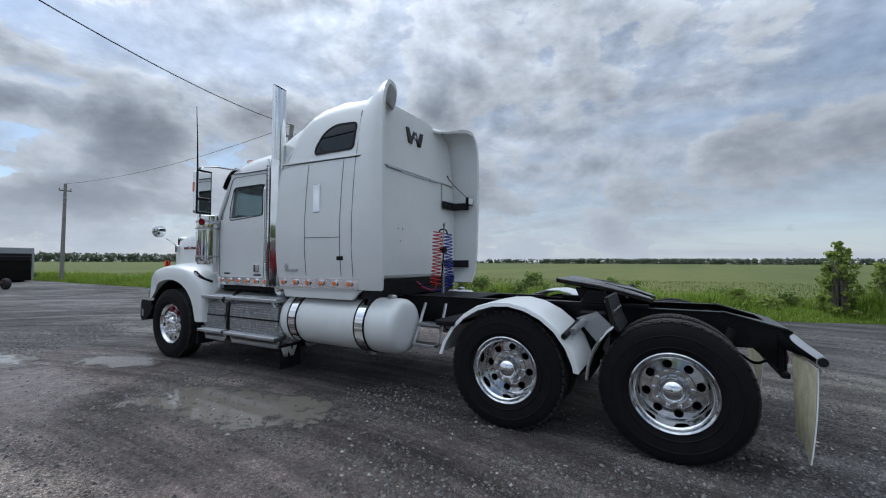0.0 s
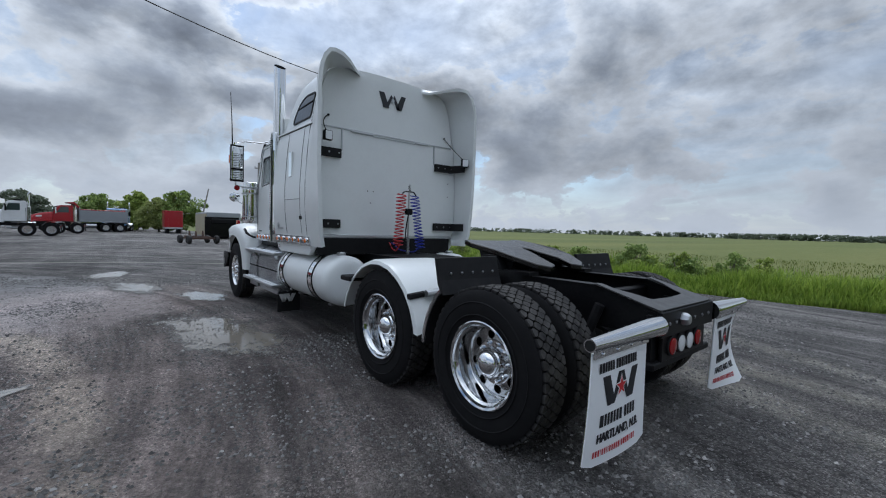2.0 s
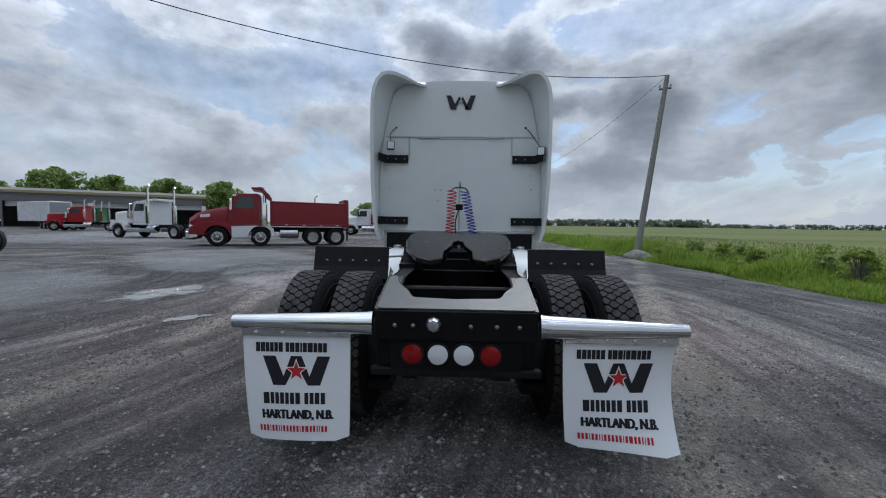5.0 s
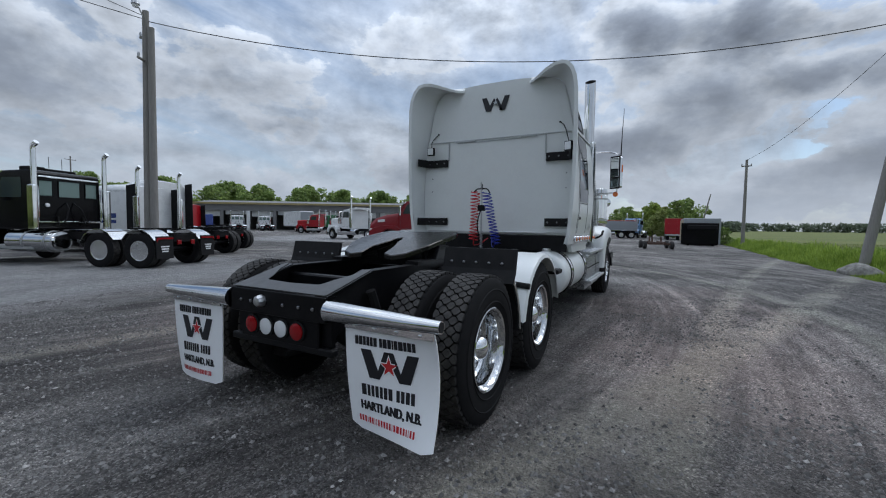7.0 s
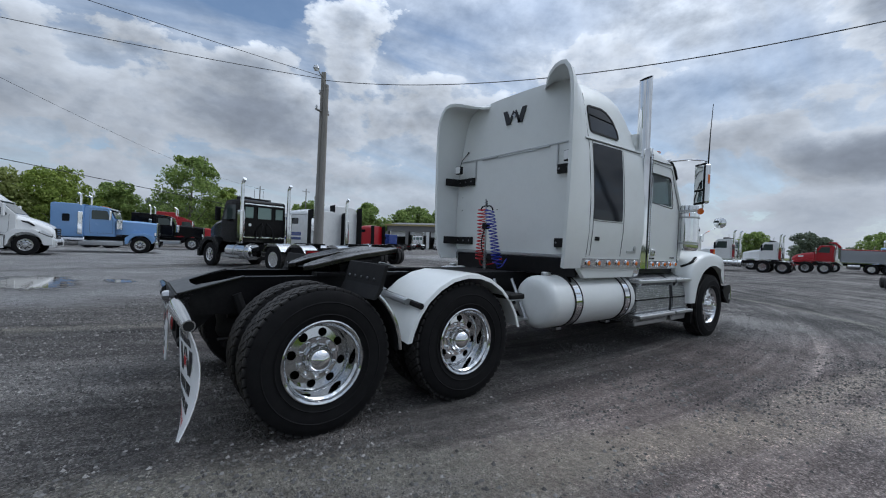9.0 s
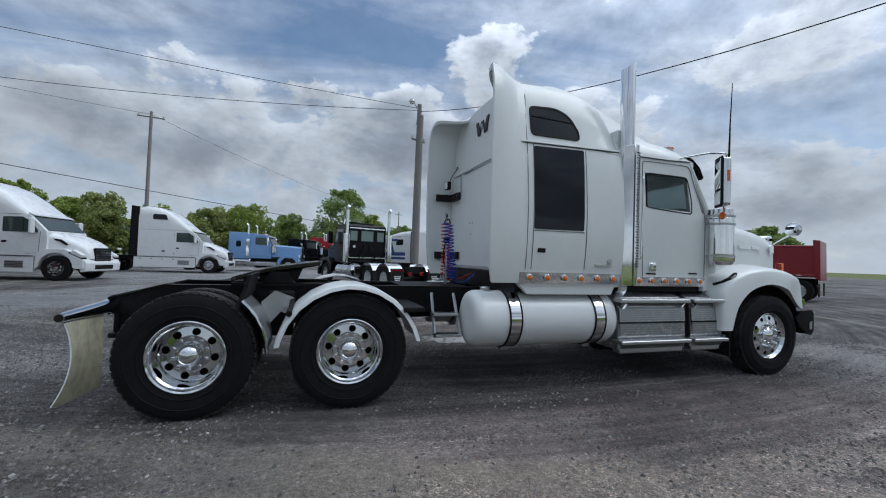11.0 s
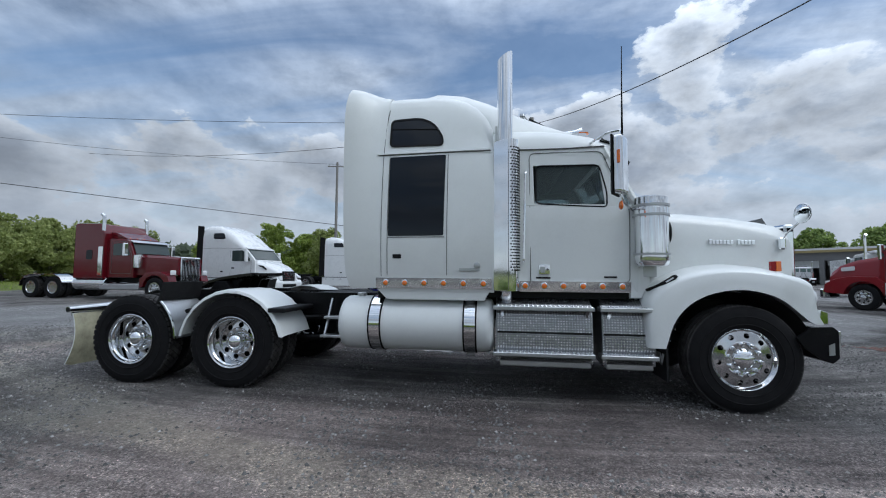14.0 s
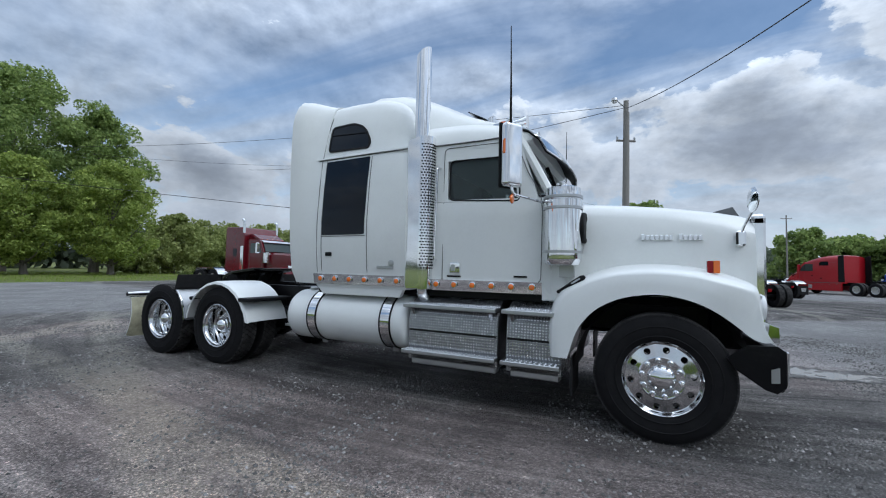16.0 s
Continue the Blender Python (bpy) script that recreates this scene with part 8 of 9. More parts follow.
# ---- garage ----
def garage():
    g = thing("garage_building", (61, 67, 0), 122.5, "long low grey workshop with open dark bays", "building")
    wall = paint("grey_cladding", (0.16, 0.16, 0.16), 0.7, 0.2, 0.0)
    trim = paint("tan_fascia", (0.34, 0.27, 0.12), 0.6, 0.15, 0.0)
    n, L, h = 8, 44.0, 5.6
    lp("rear_wall", box(-L / 2, L / 2, -14.2, -14.0, 0, h), wall, g)
    for k, x in enumerate((-L / 2, L / 2 - 0.3)):
        lp("side_wall", box(x, x + 0.3, -14, 0, 0, h), wall, g)
    lp("header", box(-L / 2, L / 2, -0.3, 0.0, 4.1, h), wall, g)
    lp("fascia", box(-L / 2 - 0.4, L / 2 + 0.4, -0.1, 0.35, h - 0.15, h + 0.25), trim, g, "tan roof fascia")
    lp("roof", prism([(-14.6, h + 0.12), (0.3, h + 0.12), (-7, h + 1.0)], -L / 2 - 0.4, L / 2 + 0.4, "x"), wall, g)
    for i in range(n + 1):
        x = -L / 2 + L * i / n
        lp("pier", box(x - 0.35, x + 0.35, -0.25, 0.03, 0, 4.1), FLEETWHITE if i % 3 == 0 else wall, g)
    for i in range(n):
        x = -L / 2 + L * (i + 0.5) / n
        lp("bay_door", box(x - 2.3, x + 2.3, -0.9, -0.8, 2.9 if i % 2 else 3.3, 4.1), FLEETWHITE, g, "half-raised bay door")


garage()

# ---- poles and wires ----
WOODPOLE = Mat("weathered_pole", (0.16, 0.14, 0.12), 0.85)
WOODPOLE.color(WOODPOLE.mix(WOODPOLE.noise(6.0, 6, 0.6, False, (8, 8, 0.5)), (0.15, 0.14, 0.125), (0.34, 0.325, 0.305)))
WOODPOLE.bump(WOODPOLE.noise(10.0, 5, 0.6, False, (10, 10, 0.4)), 0.5, 0.01)
WOODPOLE = WOODPOLE.m
WIRE = Mat("cable", (0.02, 0.02, 0.02), 0.6).m


def pole(base, top, r0, r1, label, arms=(), lamp=False, pair=False):
    p = thing("utility_pole", base, 0, label, "utility pole", "poles of the power line")
    base, top = Vector(base), Vector(top)
    part("shaft", tube([base + (top - base) * (i / 6) for i in range(7)], [r0 + (r1 - r0) * i / 6 for i in range(7)], 12), WOODPOLE, p)
    if pair:
        off = Vector((0.05, -0.30, 0))
        part("second_shaft", tube([base + off, base.lerp(top, 0.93) + off * 0.9], [r0 * 0.9, r1], 12), WOODPOLE, p)
    for frac, half, ang in arms:
        c = base.lerp(top, frac)
        d = Vector((math.cos(radians(ang)), math.sin(radians(ang)), 0))
        part("crossarm", tube([c - d * half, c + d * half], 0.05, 6), WOODPOLE, p)
        for t in (-0.9, 0.0, 0.9):
            q = c + d * half * t
            part("insulator", tube([q, q + Vector((0, 0, 0.12)), q + Vector((0, 0, 0.2))], [0.02, 0.05, 0.03], 8), DULL, p)
    if lamp:
        q = top + Vector((-0.02, 0, 0.0))
        d = Vector((-0.75, -0.5, 0))
        part("lamp_arm", tube([q + Vector((0, 0, -0.35)), q + d * 0.45 + Vector((0, 0, -0.02))], 0.025, 6), DULL, p)
        h = part("yard_lamp", lathe([(0.03, 0.12), (0.12, 0.08), (0.14, -0.03), (0.12, -0.06)], 16, "z", tuple(q + d * 0.6 + Vector((0, 0, 0.0)))), DULL, p, "grey yard light")
        part("lens", lathe([(0.115, -0.06), (0.09, -0.13), (0.02, -0.15)], 16, "z", tuple(q + d * 0.6)), CLEARLENS, h)
    return p


PA_B, PA_T = (16.2, -8.15, -0.05), (16.33, -9.25, 8.2)
PB_B, PB_T = (39.0, -8.0, -0.05), (38.7, -7.95, 7.1)
P3_B, P3_T = (5.87, 15.15, 0), (5.92, 15.1, 9.2)
P4_B, P4_T = (-10.75, 30.6, 0), (-10.65, 30.35, 11.6)
pole(PA_B, PA_T, 0.15, 0.10, "leaning grey utility pole in the grass verge", ((0.93, 0.25, 60),))
pole(PB_B, PB_T, 0.14, 0.09, "weathered utility pole at the field's edge", ((0.93, 0.35, 80),))
pole(P3_B, P3_T, 0.16, 0.11, "tall double wooden pole with a yard light", ((0.80, 0.45, 30), (0.90, 0.3, 100)), True, True)
pole(P4_B, P4_T, 0.15, 0.10, "utility pole with insulators behind the tractors", ((0.965, 0.85, 10),))
pole((58.0, -6.0, 0), (58.4, -7.2, 5.8), 0.11, 0.07, "short leaning pole beside the bushes")
pole((31.0, 92.0, 0), (31.0, 92.0, 13), 0.16, 0.1, "far power pole beyond the garage", ((0.95, 1.0, 20),))
pole((20.0, 88.0, 0), (20.0, 88.0, 12), 0.16, 0.1, "far power pole with crossarm", ((0.95, 1.0, 20),))


def wire(a, b, sag, r=0.012, label="sagging black overhead cable"):
    a, b = Vector(a), Vector(b)
    mid = (a + b) / 2
    w = thing("overhead_cable", tuple(a), 0, label, "cable", "overhead cables")
    pts = []
    for i in range(25):
        t = i / 24
        p = a.lerp(b, t)
        p.z -= sag * 4 * t * (1 - t)
        pts.append(p)
    part("strand", tube(pts, r, 5), WIRE, w)


wire(PA_T, (5.92, 15.10, 8.85), 1.45, 0.016)
wire(PA_T, PB_T, 0.5, 0.010)
wire((5.92, 15.10, 8.9), (-30.0, 24.0, 11.2), 0.8, 0.014)
wire((-60.0, -2.5, 9.9), (6.0, 41.5, 4.5), 0.15, 0.024)
wire((-10.65, 30.35, 11.4), (-60.0, 6.0, 14.0), 1.4, 0.012)
wire((-10.65, 30.35, 11.4), (20.0, 88.0, 11.5), 1.2, 0.012)
wire((5.92, 15.10, 9.0), (-62.0, 12.0, 14.5), 1.2, 0.012)

# ---- trees, verge, ground cover ----
def leaf_mat(name, lo, hi):
    k = Mat(name, hi, 0.6, Specular_IOR_Level=0.25)
    g = k.nt.nodes.new("ShaderNodeNewGeometry")
    t = k.math("ADD", k.math("MULTIPLY", g.outputs["Random Per Island"], 0.7), k.math("MULTIPLY", k.noise(0.35, 3, 0.5, True), 0.5))
    c = k.ramp(t, [(0.15, lo), (0.6, tuple((a + b) / 2 for a, b in zip(lo, hi))), (0.95, hi)])
    k.color(c)
    tr = k.nt.nodes.new("ShaderNodeBsdfTranslucent")
    k.L(c, tr.inputs["Color"])
    mx = k.nt.nodes.new("ShaderNodeMixShader")
    mx.inputs[0].default_value = 0.45
    k.L(k.b.outputs[0], mx.inputs[1])
    k.L(tr.outputs[0], mx.inputs[2])
    k.L(mx.outputs[0], k.nt.nodes["Material Output"].inputs["Surface"])
    return k.m


LEAF = leaf_mat("maple_leaves", (0.112, 0.180, 0.052), (0.390, 0.480, 0.155))
LEAF_Y = leaf_mat("young_leaves", (0.145, 0.212, 0.044), (0.430, 0.505, 0.130))
LEAF_O = leaf_mat("olive_leaves", (0.170, 0.215, 0.060), (0.430, 0.470, 0.180))
# greyer leaf colour for far trees, with distance haze put into it
LEAF_HAZY = leaf_mat("hazy_far_leaves", (0.125, 0.155, 0.110), (0.205, 0.240, 0.165))
GRASSM = leaf_mat("grass_blades", (0.095, 0.175, 0.018), (0.340, 0.440, 0.075))
BARK = Mat("bark", (0.14, 0.12, 0.10), 0.9)
BARK.color(BARK.mix(BARK.noise(5.0, 6, 0.6, False, (6, 6, 1)), (0.07, 0.058, 0.045), (0.24, 0.22, 0.19)))
BARK = BARK.m


def cards(rng, centers, per, size, squash=0.8):
    """Small bent leaf pieces scattered round clump centres (x, y, z, radius), as arrays."""
    vs, fs = [], []
    for cx, cy, cz, r in centers:
        n = per
        d = rng.normal(size=(n, 3))
        d /= np.linalg.norm(d, axis=1)[:, None]
        rad = r * rng.uniform(0.35, 1.0, n) ** 0.5
        p = np.c_[cx + d[:, 0] * rad, cy + d[:, 1] * rad, cz + d[:, 2] * rad * squash]
        a = rng.normal(size=(n, 3)); a /= np.linalg.norm(a, axis=1)[:, None]
        b = np.cross(a, rng.normal(size=(n, 3))); b /= np.linalg.norm(b, axis=1)[:, None] + 1e-9
        s = size * rng.uniform(0.6, 1.4, n)[:, None]
        base = len(vs)
        quad = np.stack([p - a * s, p + b * s * 0.55, p + a * s, p - b * s * 0.55], 1).reshape(-1, 3)
        for i in range(n):
            k = (base + 4 * i)
            fs.append((k, k + 1, k + 2, k + 3))
        vs.extend(quad.tolist())
    return vs, fs


def mesh_cards(name, vs, fs, mat):
    me = bpy.data.meshes.new(name)
    me.from_pydata(vs, [], fs)
    me.materials.append(mat)
    return me


def tree(at, height, spread, mat, seed, label, leaf=0.16, clumps=60, per=90, low=0.28, name="tree"):
    rng = np.random.default_rng(seed)
    t = thing(name, at, 0, label, "tree", "trees")
    x, y, z = at
    lean = rng.normal(0, 0.03, 2) * height
    trunk_h = height * 0.72
    pts = [(x + lean[0] * f, y + lean[1] * f, z + trunk_h * f) for f in (0, 0.1, 0.3, 0.55, 0.8, 1.0)]
    r = height * 0.02 + 0.04
    bm = tube(pts, [r * 1.35, r, r * 0.85, r * 0.6, r * 0.35, r * 0.1], 8)
    centers = []
    lobes = max(22, clumps // 4)
    for i in range(lobes):
        # boughs go round the trunk by the golden angle, each ending in a lobe of leaf clumps
        f = low + (1.0 - low) * ((i + rng.uniform(0.1, 0.9)) / lobes)
        prof = math.sin(math.pi * min(1.0, (f - low) / (1.0 - low) * 0.80 + 0.16)) ** 0.7
        ang = i * 2.39996 + rng.uniform(-0.4, 0.4)
        rr = spread * prof * rng.uniform(0.25, 0.86)
        c = (x + lean[0] * f + rr * math.cos(ang), y + lean[1] * f + rr * math.sin(ang), z + height * f * 0.95)
        lr = spread * rng.uniform(0.27, 0.44) * (0.6 + 0.4 * prof)
        for j in range(6):
            d = rng.normal(size=3)
            d /= np.linalg.norm(d)
            d[2] = abs(d[2]) * 0.9 - 0.25
            centers.append((c[0] + d[0] * lr, c[1] + d[1] * lr, c[2] + d[2] * lr, lr * rng.uniform(0.40, 0.75)))
        if i % 2 == 0:
            s = max(0.1, f - 0.22)
            q = Vector((x + lean[0] * s, y + lean[1] * s, z + trunk_h * min(1, s * 1.15)))
            e = Vector(c)
            m = q.lerp(e, 0.5) + Vector((0, 0, -0.03 * height))
            add(bm, tube([q, m, e], [r * 0.4 * (1.1 - s), r * 0.25 * (1.1 - s), 0.02], 5))
    part("trunk", bm, BARK, t)
    vs, fs = cards(rng, centers, per, leaf)
    part("crown", mesh_cards("crown", vs, fs, mat), None, t)
    return t


# tall maples beyond the road, with a bright younger tree before them
tree((-61, 15.5, -0.05), 24.5, 7.2, LEAF, 1, "tall dense maple tree beyond the road", 0.19, 260, 110, 0.14)
tree((-57, 23.0, -0.05), 21.5, 5.2, LEAF, 2, "tall maple tree beyond the road", 0.19, 200, 110, 0.16)
tree((-64, 6.0, -0.05), 24, 8.0, LEAF, 3, "tall maple tree beyond the road", 0.19, 240, 110, 0.14)
tree((-45.5, 19.5, -0.05), 12.5, 4.4, LEAF_Y, 4, "bright green young maple", 0.15, 170, 110, 0.12)
tree((-47, 13.0, -0.05), 11.5, 4.0, LEAF_Y, 5, "bright green young maple", 0.15, 160, 110, 0.12)
tree((-46, 5.5, -0.05), 10.0, 4.0, LEAF_Y, 6, "bright green young maple", 0.15, 160, 110, 0.10)
tree((-52, 30.0, -0.05), 8.0, 4.2, LEAF_O, 7, "olive spring hedge tree", 0.2, 70, 90, 0.08)
tree((-55, 36.0, -0.05), 7.5, 4.5, LEAF_O, 8, "olive spring hedge tree", 0.2, 70, 90, 0.08)
tree((-52, 25.5, -0.05), 5.0, 3.2, LEAF_O, 9, "low green shrub tree", 0.18, 50, 90, 0.05)
tree((-57, 43.0, -0.05), 8.0, 4.8, LEAF_O, 10, "olive spring hedge tree", 0.22, 70, 90, 0.08)
tree((-58, 51.0, -0.05), 9.0, 5.0, LEAF_O, 11, "green hedge tree beyond the road", 0.22, 70, 90, 0.08)
# row along the back of the yard
for i, (x, y, h, w, m) in enumerate(((-66, 64, 9, 5.5, LEAF_O), (-57, 74, 10, 4.2, LEAF_Y), (-49, 78, 8.5, 5, LEAF_O), (-43, 75, 11.5, 4.6, LEAF_Y), (-36.5, 77, 9.5, 4.4, LEAF_Y), (-31, 74, 10, 4.6, LEAF_O), (-24, 78, 8.5, 5, LEAF_Y),
                                      (-17, 78, 9, 5, LEAF_O), (-10, 80, 10, 5.0, LEAF_Y), (-3, 82, 9, 4.5, LEAF), (6.4, 79, 14.8, 6.0, LEAF), (13, 83, 10, 4.0, LEAF_Y), (22, 96, 9, 5, LEAF))):
    tree((x, y, -0.05), h, w, m, 20 + i, "leafy tree along the back of the yard", 0.22, 110, 80, 0.10)
for i, (x, y, h, w) in enumerate(((66, 101, 12, 7), (74, 96, 11.5, 6), (78, 83, 11, 6.5), (84, 76, 10.5, 6), (88, 66, 10, 6), (91, 56, 9.5, 6), (38, 106, 11, 7), (46, 108, 10, 6), (54, 106, 11.5, 7))):
    tree((x, y, -0.05), h, w, LEAF, 50 + i, "round leafy tree behind the garage", 0.36, 60, 70, 0.12)
for i, (x, y, h, w, m) in enumerate(((62, -4.5, 5.4, 2.6, LEAF), (65.5, -2.5, 4.6, 2.2, LEAF_O), (73, -0.5, 5.4, 2.6, LEAF_Y), (80, 4, 5, 3.0, LEAF), (82, 12, 5, 3.0, LEAF_HAZY), (85, 20, 5.5, 3, LEAF))):
    tree((x, y, -0.05), h, w, m, 70 + i, "scrubby tree past the parked trucks", 0.16, 50, 70, 0.10)


def woods(name, x0, y0, x1, y1, h, n, seed, label, ragged=0.5):
    """A far belt of trees: clumps of leaf pieces along a line."""
    rng = np.random.default_rng(seed)
    centers = []
    for i in range(n):
        t = rng.uniform(0, 1)
        hh = h * (1 - ragged * abs(noise.noise((t * 37.0, seed, 0))) * 1.6)
        for k in range(3):
            centers.append((x0 + (x1 - x0) * t + rng.normal(0, h * 0.4), y0 + (y1 - y0) * t + rng.normal(0, h * 0.4), hh * (0.22 + 0.28 * k), hh * 0.30))
    vs, fs = cards(rng, centers, 16, h * 0.13)
    ob = new(name, mesh_cards(name, vs, fs, LEAF_HAZY))
    tagged(ob, label, "woods", kind="stuff")


woods("far_woods", 150, -520, -260, -520, 6.5, 480, 1, "dark belt of woods across the field", 0.25)
woods("far_woods", 900, -420, 150, -560, 7, 460, 2, "thin far tree line across the field", 0.7)
woods("far_woods", 900, -60, 700, -420, 14, 200, 3, "far tree line at the field's end", 0.6)
woods("far_woods", -260, -560, -900, -300, 13, 260, 4, "far tree line across the field", 0.5)
woods("far_woods", 300, 60, 420, -60, 9, 160, 5, "low far trees beyond the yard", 0.6)
woods("far_woods", -95, -20, -85, 110, 9, 160, 6, "low woods beyond the road", 0.4)
woods("far_woods", -80, 112, 120, 130, 9, 260, 7, "low woods behind the yard", 0.4)


def blades(name, spots, rng, mat, label, kind="stuff"):
    """Tapered leaning blades: spots are (x, y, height)."""
    n = len(spots)
    sp = np.asarray(spots)
    ang = rng.uniform(0, 2 * np.pi, n)
    lean = rng.uniform(0.1, 0.55, n) * sp[:, 2]
    w = rng.uniform(0.008, 0.02, n) + sp[:, 2] * 0.012
    dx, dy = np.cos(ang), np.sin(ang)
    b = np.c_[sp[:, 0], sp[:, 1], np.full(n, -0.07)]
    side = np.c_[-dy, dx, np.zeros(n)] * w[:, None]
    mid = b + np.c_[dx * lean * 0.35, dy * lean * 0.35, sp[:, 2] * 0.6]
    tip = b + np.c_[dx * lean, dy * lean, sp[:, 2]]
    v = np.stack([b - side, b + side, mid + side * 0.8, mid - side * 0.8, tip], 1).reshape(-1, 3)
    fs = []
    for i in range(n):
        k = 5 * i
        fs.append((k, k + 1, k + 2, k + 3))
        fs.append((k + 3, k + 2, k + 4))
    ob = new(name, mesh_cards(name, v.tolist(), fs, mat))
    return tagged(ob, label, "grass", kind=kind)


def verge_grass():
    rng = np.random.default_rng(11)
    spots = []
    for _ in range(120000):
        x = rng.uniform(-12, 22) if rng.uniform() < 0.75 else rng.uniform(22, 48)
        d = rng.exponential(1.5)
        y = verge(x) + 0.25 - d
        n = noise.noise((x * 0.5, y * 0.6, 4.0))
        h = (0.26 + 0.55 * max(0, n + 0.25)) * min(1, 0.35 + d * 0.7) * rng.uniform(0.6, 1.3)
        if d < 6:
            spots.append((x, y, h))
    blades("verge_grass", spots, rng, GRASSM, "lush green grass and weeds along the gravel's edge")
    spots = []
    for _ in range(26000):
        x, y = rng.uniform(-60, -27.5), rng.uniform(-6, 45)
        spots.append((x, y, rng.uniform(0.05, 0.14)))
    blades("lawn_grass", spots, rng, GRASSM, "mown grass strip beside the road")
    spots = []
    for _ in range(16000):
        x = rng.uniform(-14, 60)
        y = verge(x) - 3 - rng.uniform(0, 22)
        spots.append((x, y, rng.uniform(0.05, 0.16)))
    blades("field_crop", spots, rng, leaf_mat("field_stubble", (0.075, 0.100, 0.018), (0.150, 0.168, 0.036)), "thin pale crop on the field")


verge_grass()


def bush(at, h, w, mat, seed, label, leaf=0.045, clumps=44, per=60):
    rng = np.random.default_rng(seed)
    t = thing("bush", at, 0, label, "bush", "bushes in the verge")
    x, y, z = at
    bm, centers = None, []
    for i in range(clumps):
        f = rng.uniform(0.12, 1.0)
        a, r = rng.uniform(0, 2 * math.pi), w * math.sqrt(rng.uniform(0, 1)) * (1.1 - 0.75 * f)
        c = (x + r * math.cos(a), y + r * math.sin(a), z + h * f)
        centers.append((*c, w * rng.uniform(0.08, 0.24)))
        b = tube([(x + 0.1 * math.cos(a), y + 0.1 * math.sin(a), z), (x + r * 0.5 * math.cos(a), y + r * 0.5 * math.sin(a), z + h * f * 0.6), c], [0.014, 0.010, 0.004], 4)
        bm = b if bm is None else add(bm, b)
    part("stem", bm, BARK, t)
    vs, fs = cards(rng, centers, per, leaf)
    part("leaves", mesh_cards("bush_leaves", vs, fs, mat), None, t)


bush((-3.9, -10.1, -0.05), 2.05, 0.55, LEAF_Y, 1, "tall bright sapling at the field's edge", 0.05, 95, 30)
bush((-5.0, -10.6, -0.05), 1.5, 0.6, LEAF_Y, 2, "leafy weed bush in the verge", 0.05, 70, 30)
_rng = np.random.default_rng(8)
for i in range(58):
    bx = -10 + i * 0.52 + _rng.uniform(-0.4, 0.4)
    bush((bx, verge(bx) - _rng.uniform(1.2, 3.2), -0.05), 0.45 + 0.55 * _rng.uniform(0, 1) ** 2, _rng.uniform(0.45, 0.85), (LEAF_Y, LEAF_Y, LEAF)[i % 3], 30 + i, "bright leafy weeds in the grass verge" if i % 3 < 2 else "low leafy bush in the verge", 0.045, 40, 36)
bush((4.6, -10.6, -0.05), 1.05, 0.75, LEAF, 3, "low leafy bush in the verge", 0.045)
bush((17.2, -9.6, -0.05), 0.7, 0.5, LEAF_Y, 10, "weeds round the foot of the pole", 0.05)
bush((44.0, -7.3, -0.05), 1.6, 1.0, LEAF, 11, "bushes beside the old truck body", 0.08)

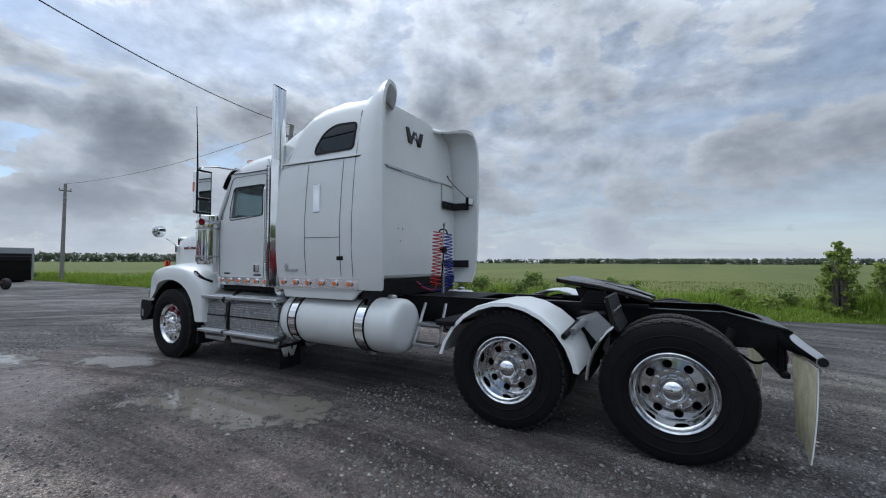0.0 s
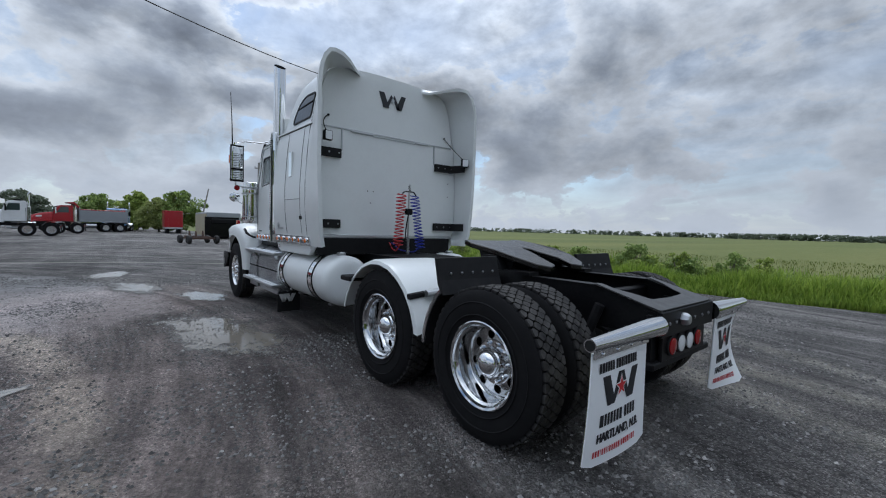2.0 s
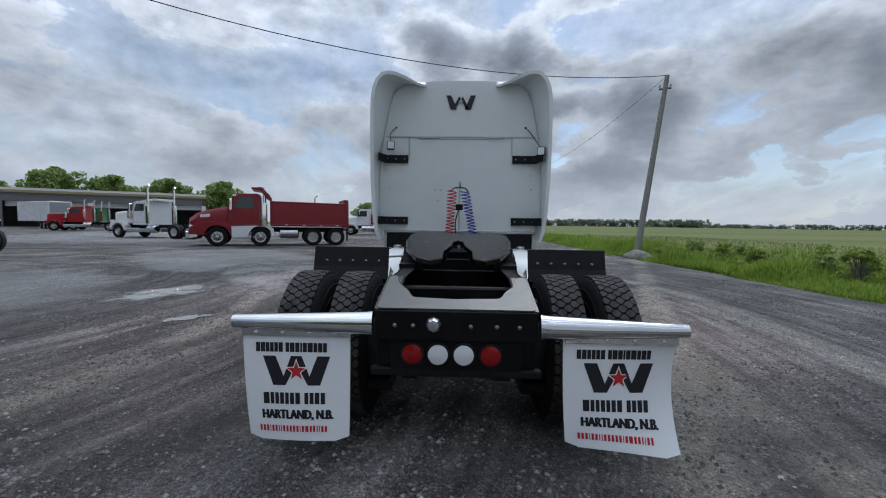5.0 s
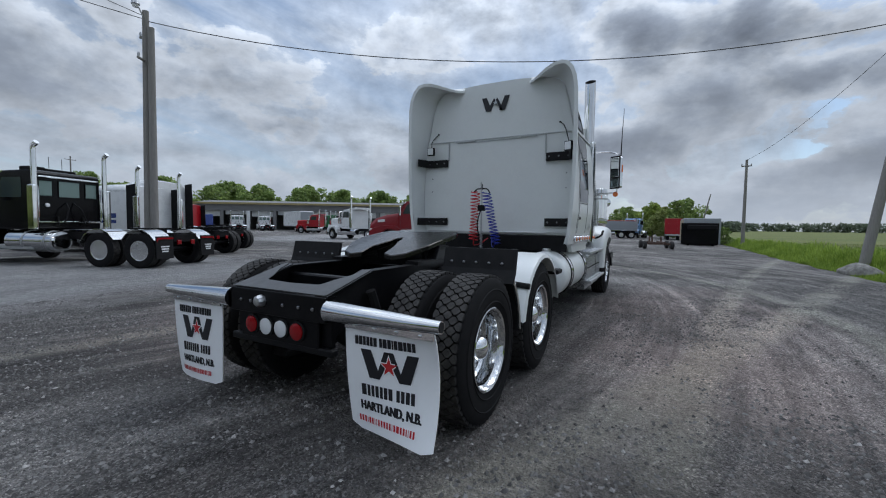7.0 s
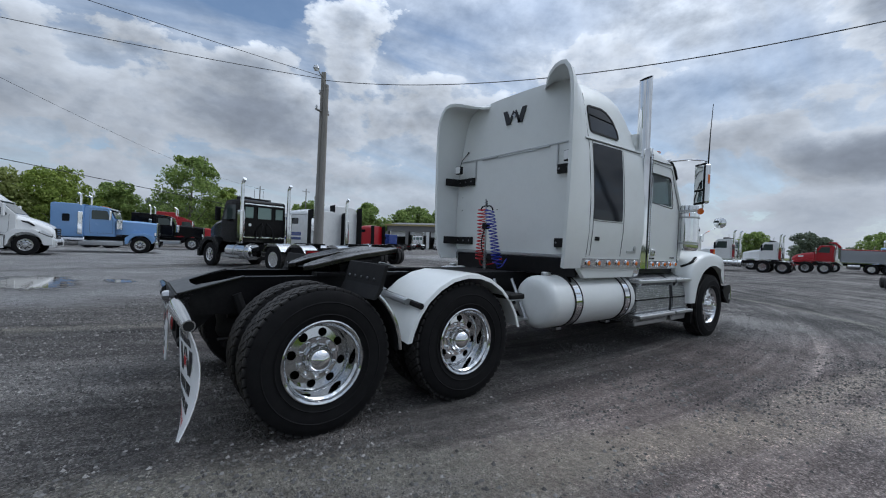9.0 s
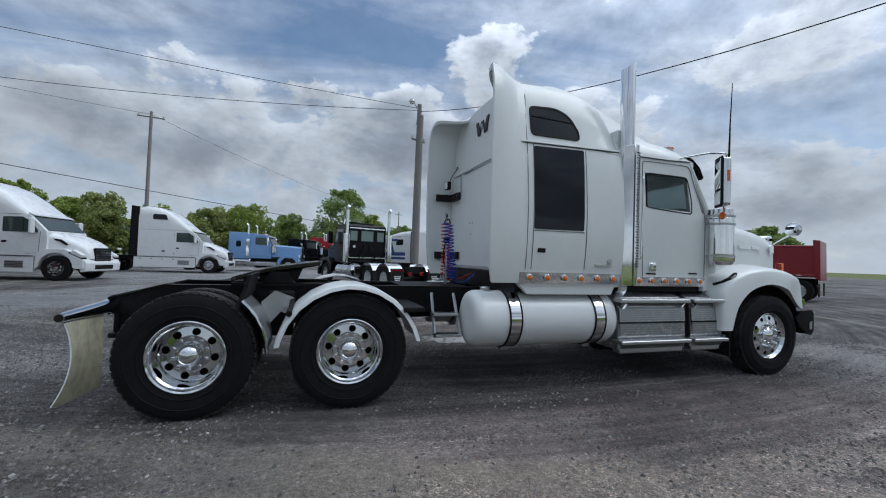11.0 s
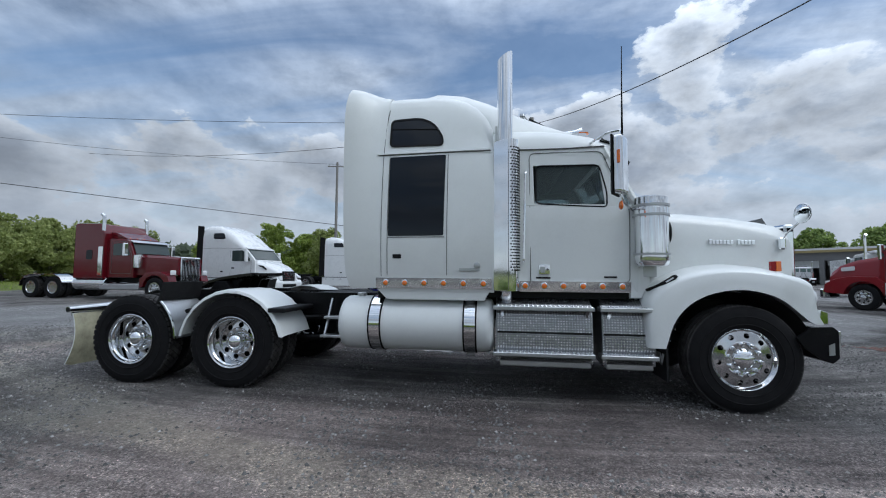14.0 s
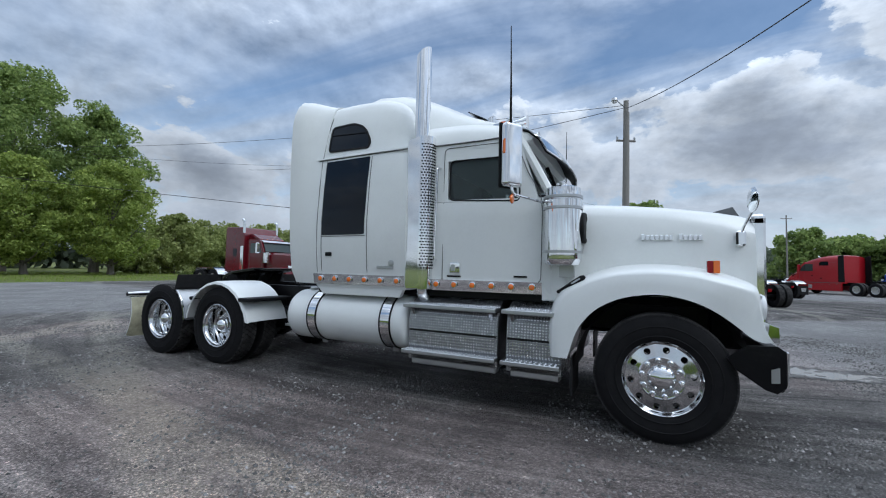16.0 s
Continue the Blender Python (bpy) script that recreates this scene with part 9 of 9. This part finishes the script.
# ---- puddles, pale paving, stones ----
def puddle(i, cx, cy, rx, ry, deg, fill=0.0):
    """A shallow wet hollow: still water in its middle, breaking up into wet silt and grit towards its edge."""
    k = Mat("puddle_water", (0.03, 0.03, 0.03), 0.1, Specular_IOR_Level=1.0)
    sx = k.nt.nodes.new("ShaderNodeSeparateXYZ")
    k.L(k.where(), sx.inputs[0])
    u, v = k.math("DIVIDE", sx.outputs["X"], rx), k.math("DIVIDE", sx.outputs["Y"], ry)
    d = k.math("ADD", k.math("MULTIPLY", u, u), k.math("MULTIPLY", v, v))
    n = k.math("ADD", k.math("MULTIPLY", k.noise(2.2, 6, 0.65, True), 0.55), k.math("MULTIPLY", k.noise(8.0, 6, 0.65, True), 0.45))
    t = k.math("ADD", d, k.math("MULTIPLY", k.math("SUBTRACT", n, 0.5), 4.6))
    water = k.ramp(k.math("MULTIPLY", k.math("SUBTRACT", t, fill), 0.5), [(0.20, 1.0), (0.235, 0.0)])
    wet = k.ramp(k.math("MULTIPLY", t, 0.5), [(0.22, 1.0), (0.52, 0.0)])
    silt = k.ramp(k.noise(6.0, 6, 0.65, True), [(0.35, (0.022, 0.020, 0.018)), (0.65, (0.070, 0.062, 0.053))])
    k.color(k.mix(water, silt, (0.185, 0.166, 0.140)))
    k.rough(k.math("SUBTRACT", 0.55, k.math("MULTIPLY", water, 0.535)))
    bmp = k.nt.nodes.new("ShaderNodeBump")
    bmp.inputs["Distance"].default_value = 0.02
    k.L(k.math("SUBTRACT", 0.8, k.math("MULTIPLY", water, 0.79)), bmp.inputs["Strength"])
    k.L(k.noise(30.0, 5, 0.75, True), bmp.inputs["Height"])
    k.L(bmp.outputs[0], k.b.inputs["Normal"])
    tr = k.nt.nodes.new("ShaderNodeBsdfTransparent")
    mx = k.nt.nodes.new("ShaderNodeMixShader")
    k.L(wet, mx.inputs[0])
    k.L(tr.outputs[0], mx.inputs[1])
    k.L(k.b.outputs[0], mx.inputs[2])
    k.L(mx.outputs[0], k.nt.nodes["Material Output"].inputs["Surface"])
    bm = bmesh.new()
    ring = [bm.verts.new((rx * 1.55 * math.cos(a), ry * 1.55 * math.sin(a), 0)) for a in [2 * math.pi * j / 40 for j in range(40)]]
    bm.faces.new(ring)
    tagged(part("puddle", bm, k.m, smooth=0, at=pose(cx, cy, 0.006 + 0.001 * i, 0, 0, deg)), "shallow puddle reflecting the sky in wet gravel", "puddle", kind="structure")


for i, row in enumerate(((3.95, 1.95, 1.35, 0.62, 12, 0.12), (7.05, 1.68, 0.75, 0.36, 20, 0.25), (11.6, 3.0, 0.9, 0.42, -20, 0.2), (-3.0, 10.4, 0.9, 2.0, 10, 0.2), (-1.3, 10.3, 0.35, 0.7, 10, 0.1), (4.6, 5.6, 1.4, 0.7, -15, -0.1), (8.8, 2.6, 1.1, 0.45, 10, -0.15), (2.6, 3.85, 0.40, 0.16, -40, 0.2))):
    puddle(i, *row)


def boulder(at, size, seed):
    """A half-sunk grey field stone."""
    bm = bmesh.new()
    bmesh.ops.create_icosphere(bm, subdivisions=3, radius=1.0)
    for v in bm.verts:
        k = 1.0 + 0.28 * noise.noise(v.co * 1.3 + Vector((seed, 0, 0))) + 0.08 * noise.noise(v.co * 4.0)
        v.co = Vector((v.co.x * size[0] * k, v.co.y * size[1] * k, v.co.z * size[2] * k))
    k = Mat("field_stone", (0.25, 0.24, 0.22), 0.9)
    k.color(k.ramp(k.noise(7.0, 6, 0.7), [(0.35, (0.12, 0.115, 0.10)), (0.6, (0.28, 0.27, 0.25)), (0.75, (0.20, 0.22, 0.15))]))
    k.bump(k.noise(18.0, 5, 0.7), 0.6, 0.03)
    tagged(part("boulder", bm, k.m, at=pose(*at, 0, 0, 25)), "grey boulder half sunk in the verge by a pole", "rock")


boulder((15.0, -7.75, 0.02), (0.62, 0.42, 0.34), 4)


def stones():
    rng = np.random.default_rng(5)
    # loose stones round the truck, swept into drifts and clumps
    x, y = rng.uniform(-7, 12, 620000), rng.uniform(-7.2, 7, 620000)
    thick = np.zeros(len(x))
    for cells, w in ((14, 0.5), (40, 0.3), (110, 0.2)):
        g = rng.uniform(0, 1, (cells + 2, cells + 2))
        u, v = (x + 7) / 19 * cells, (y + 7.2) / 14.2 * cells * 0.75
        i, j = u.astype(int), v.astype(int)
        a, b = u - i, v - j
        a, b = a * a * (3 - 2 * a), b * b * (3 - 2 * b)
        thick += w * ((g[i, j] * (1 - a) + g[i + 1, j] * a) * (1 - b) + (g[i, j + 1] * (1 - a) + g[i + 1, j + 1] * a) * b)
    keep = rng.uniform(0, 1, len(x)) < 0.05 + 1.25 * np.clip((thick - 0.42) / 0.34, 0, 1) ** 1.5
    x, y = x[keep][:170000], y[keep][:170000]
    n = len(x)
    t = rng.uniform(0, 2 * np.pi, n)
    s = 0.0035 + 0.0155 * rng.uniform(0, 1, n) ** 3.0
    base = np.array([(1, 0, 0), (0, 1, 0), (-1, 0, 0), (0, -1, 0), (0.2, 0.1, 0.8)])
    vs = base[None] * (s[:, None, None] * rng.uniform(0.6, 1.4, (n, 5, 1)))
    ca, sa = np.cos(t)[:, None], np.sin(t)[:, None]
    v = np.stack([vs[..., 0] * ca - vs[..., 1] * sa + x[:, None], vs[..., 0] * sa + vs[..., 1] * ca + y[:, None], vs[..., 2] + (s * 0.15)[:, None]], -1).reshape(-1, 3)
    tri = np.array([(0, 1, 4), (1, 2, 4), (2, 3, 4), (3, 0, 4)])
    fs = (tri[None] + (5 * np.arange(n))[:, None, None]).reshape(-1, 3)
    k = Mat("crushed_stone", (0.15, 0.15, 0.15), 0.85)
    g = k.nt.nodes.new("ShaderNodeNewGeometry")
    k.color(k.ramp(g.outputs["Random Per Island"], [(0.0, (0.065, 0.062, 0.060)), (0.55, (0.135, 0.130, 0.125)), (0.93, (0.23, 0.222, 0.214)), (1.0, (0.42, 0.40, 0.38))]))
    ob = new("loose_gravel", mesh_cards("loose_gravel", v.tolist(), fs.tolist(), k.m))
    tagged(ob, "loose crushed stones scattered over the yard", "gravel", kind="stuff")


stones()
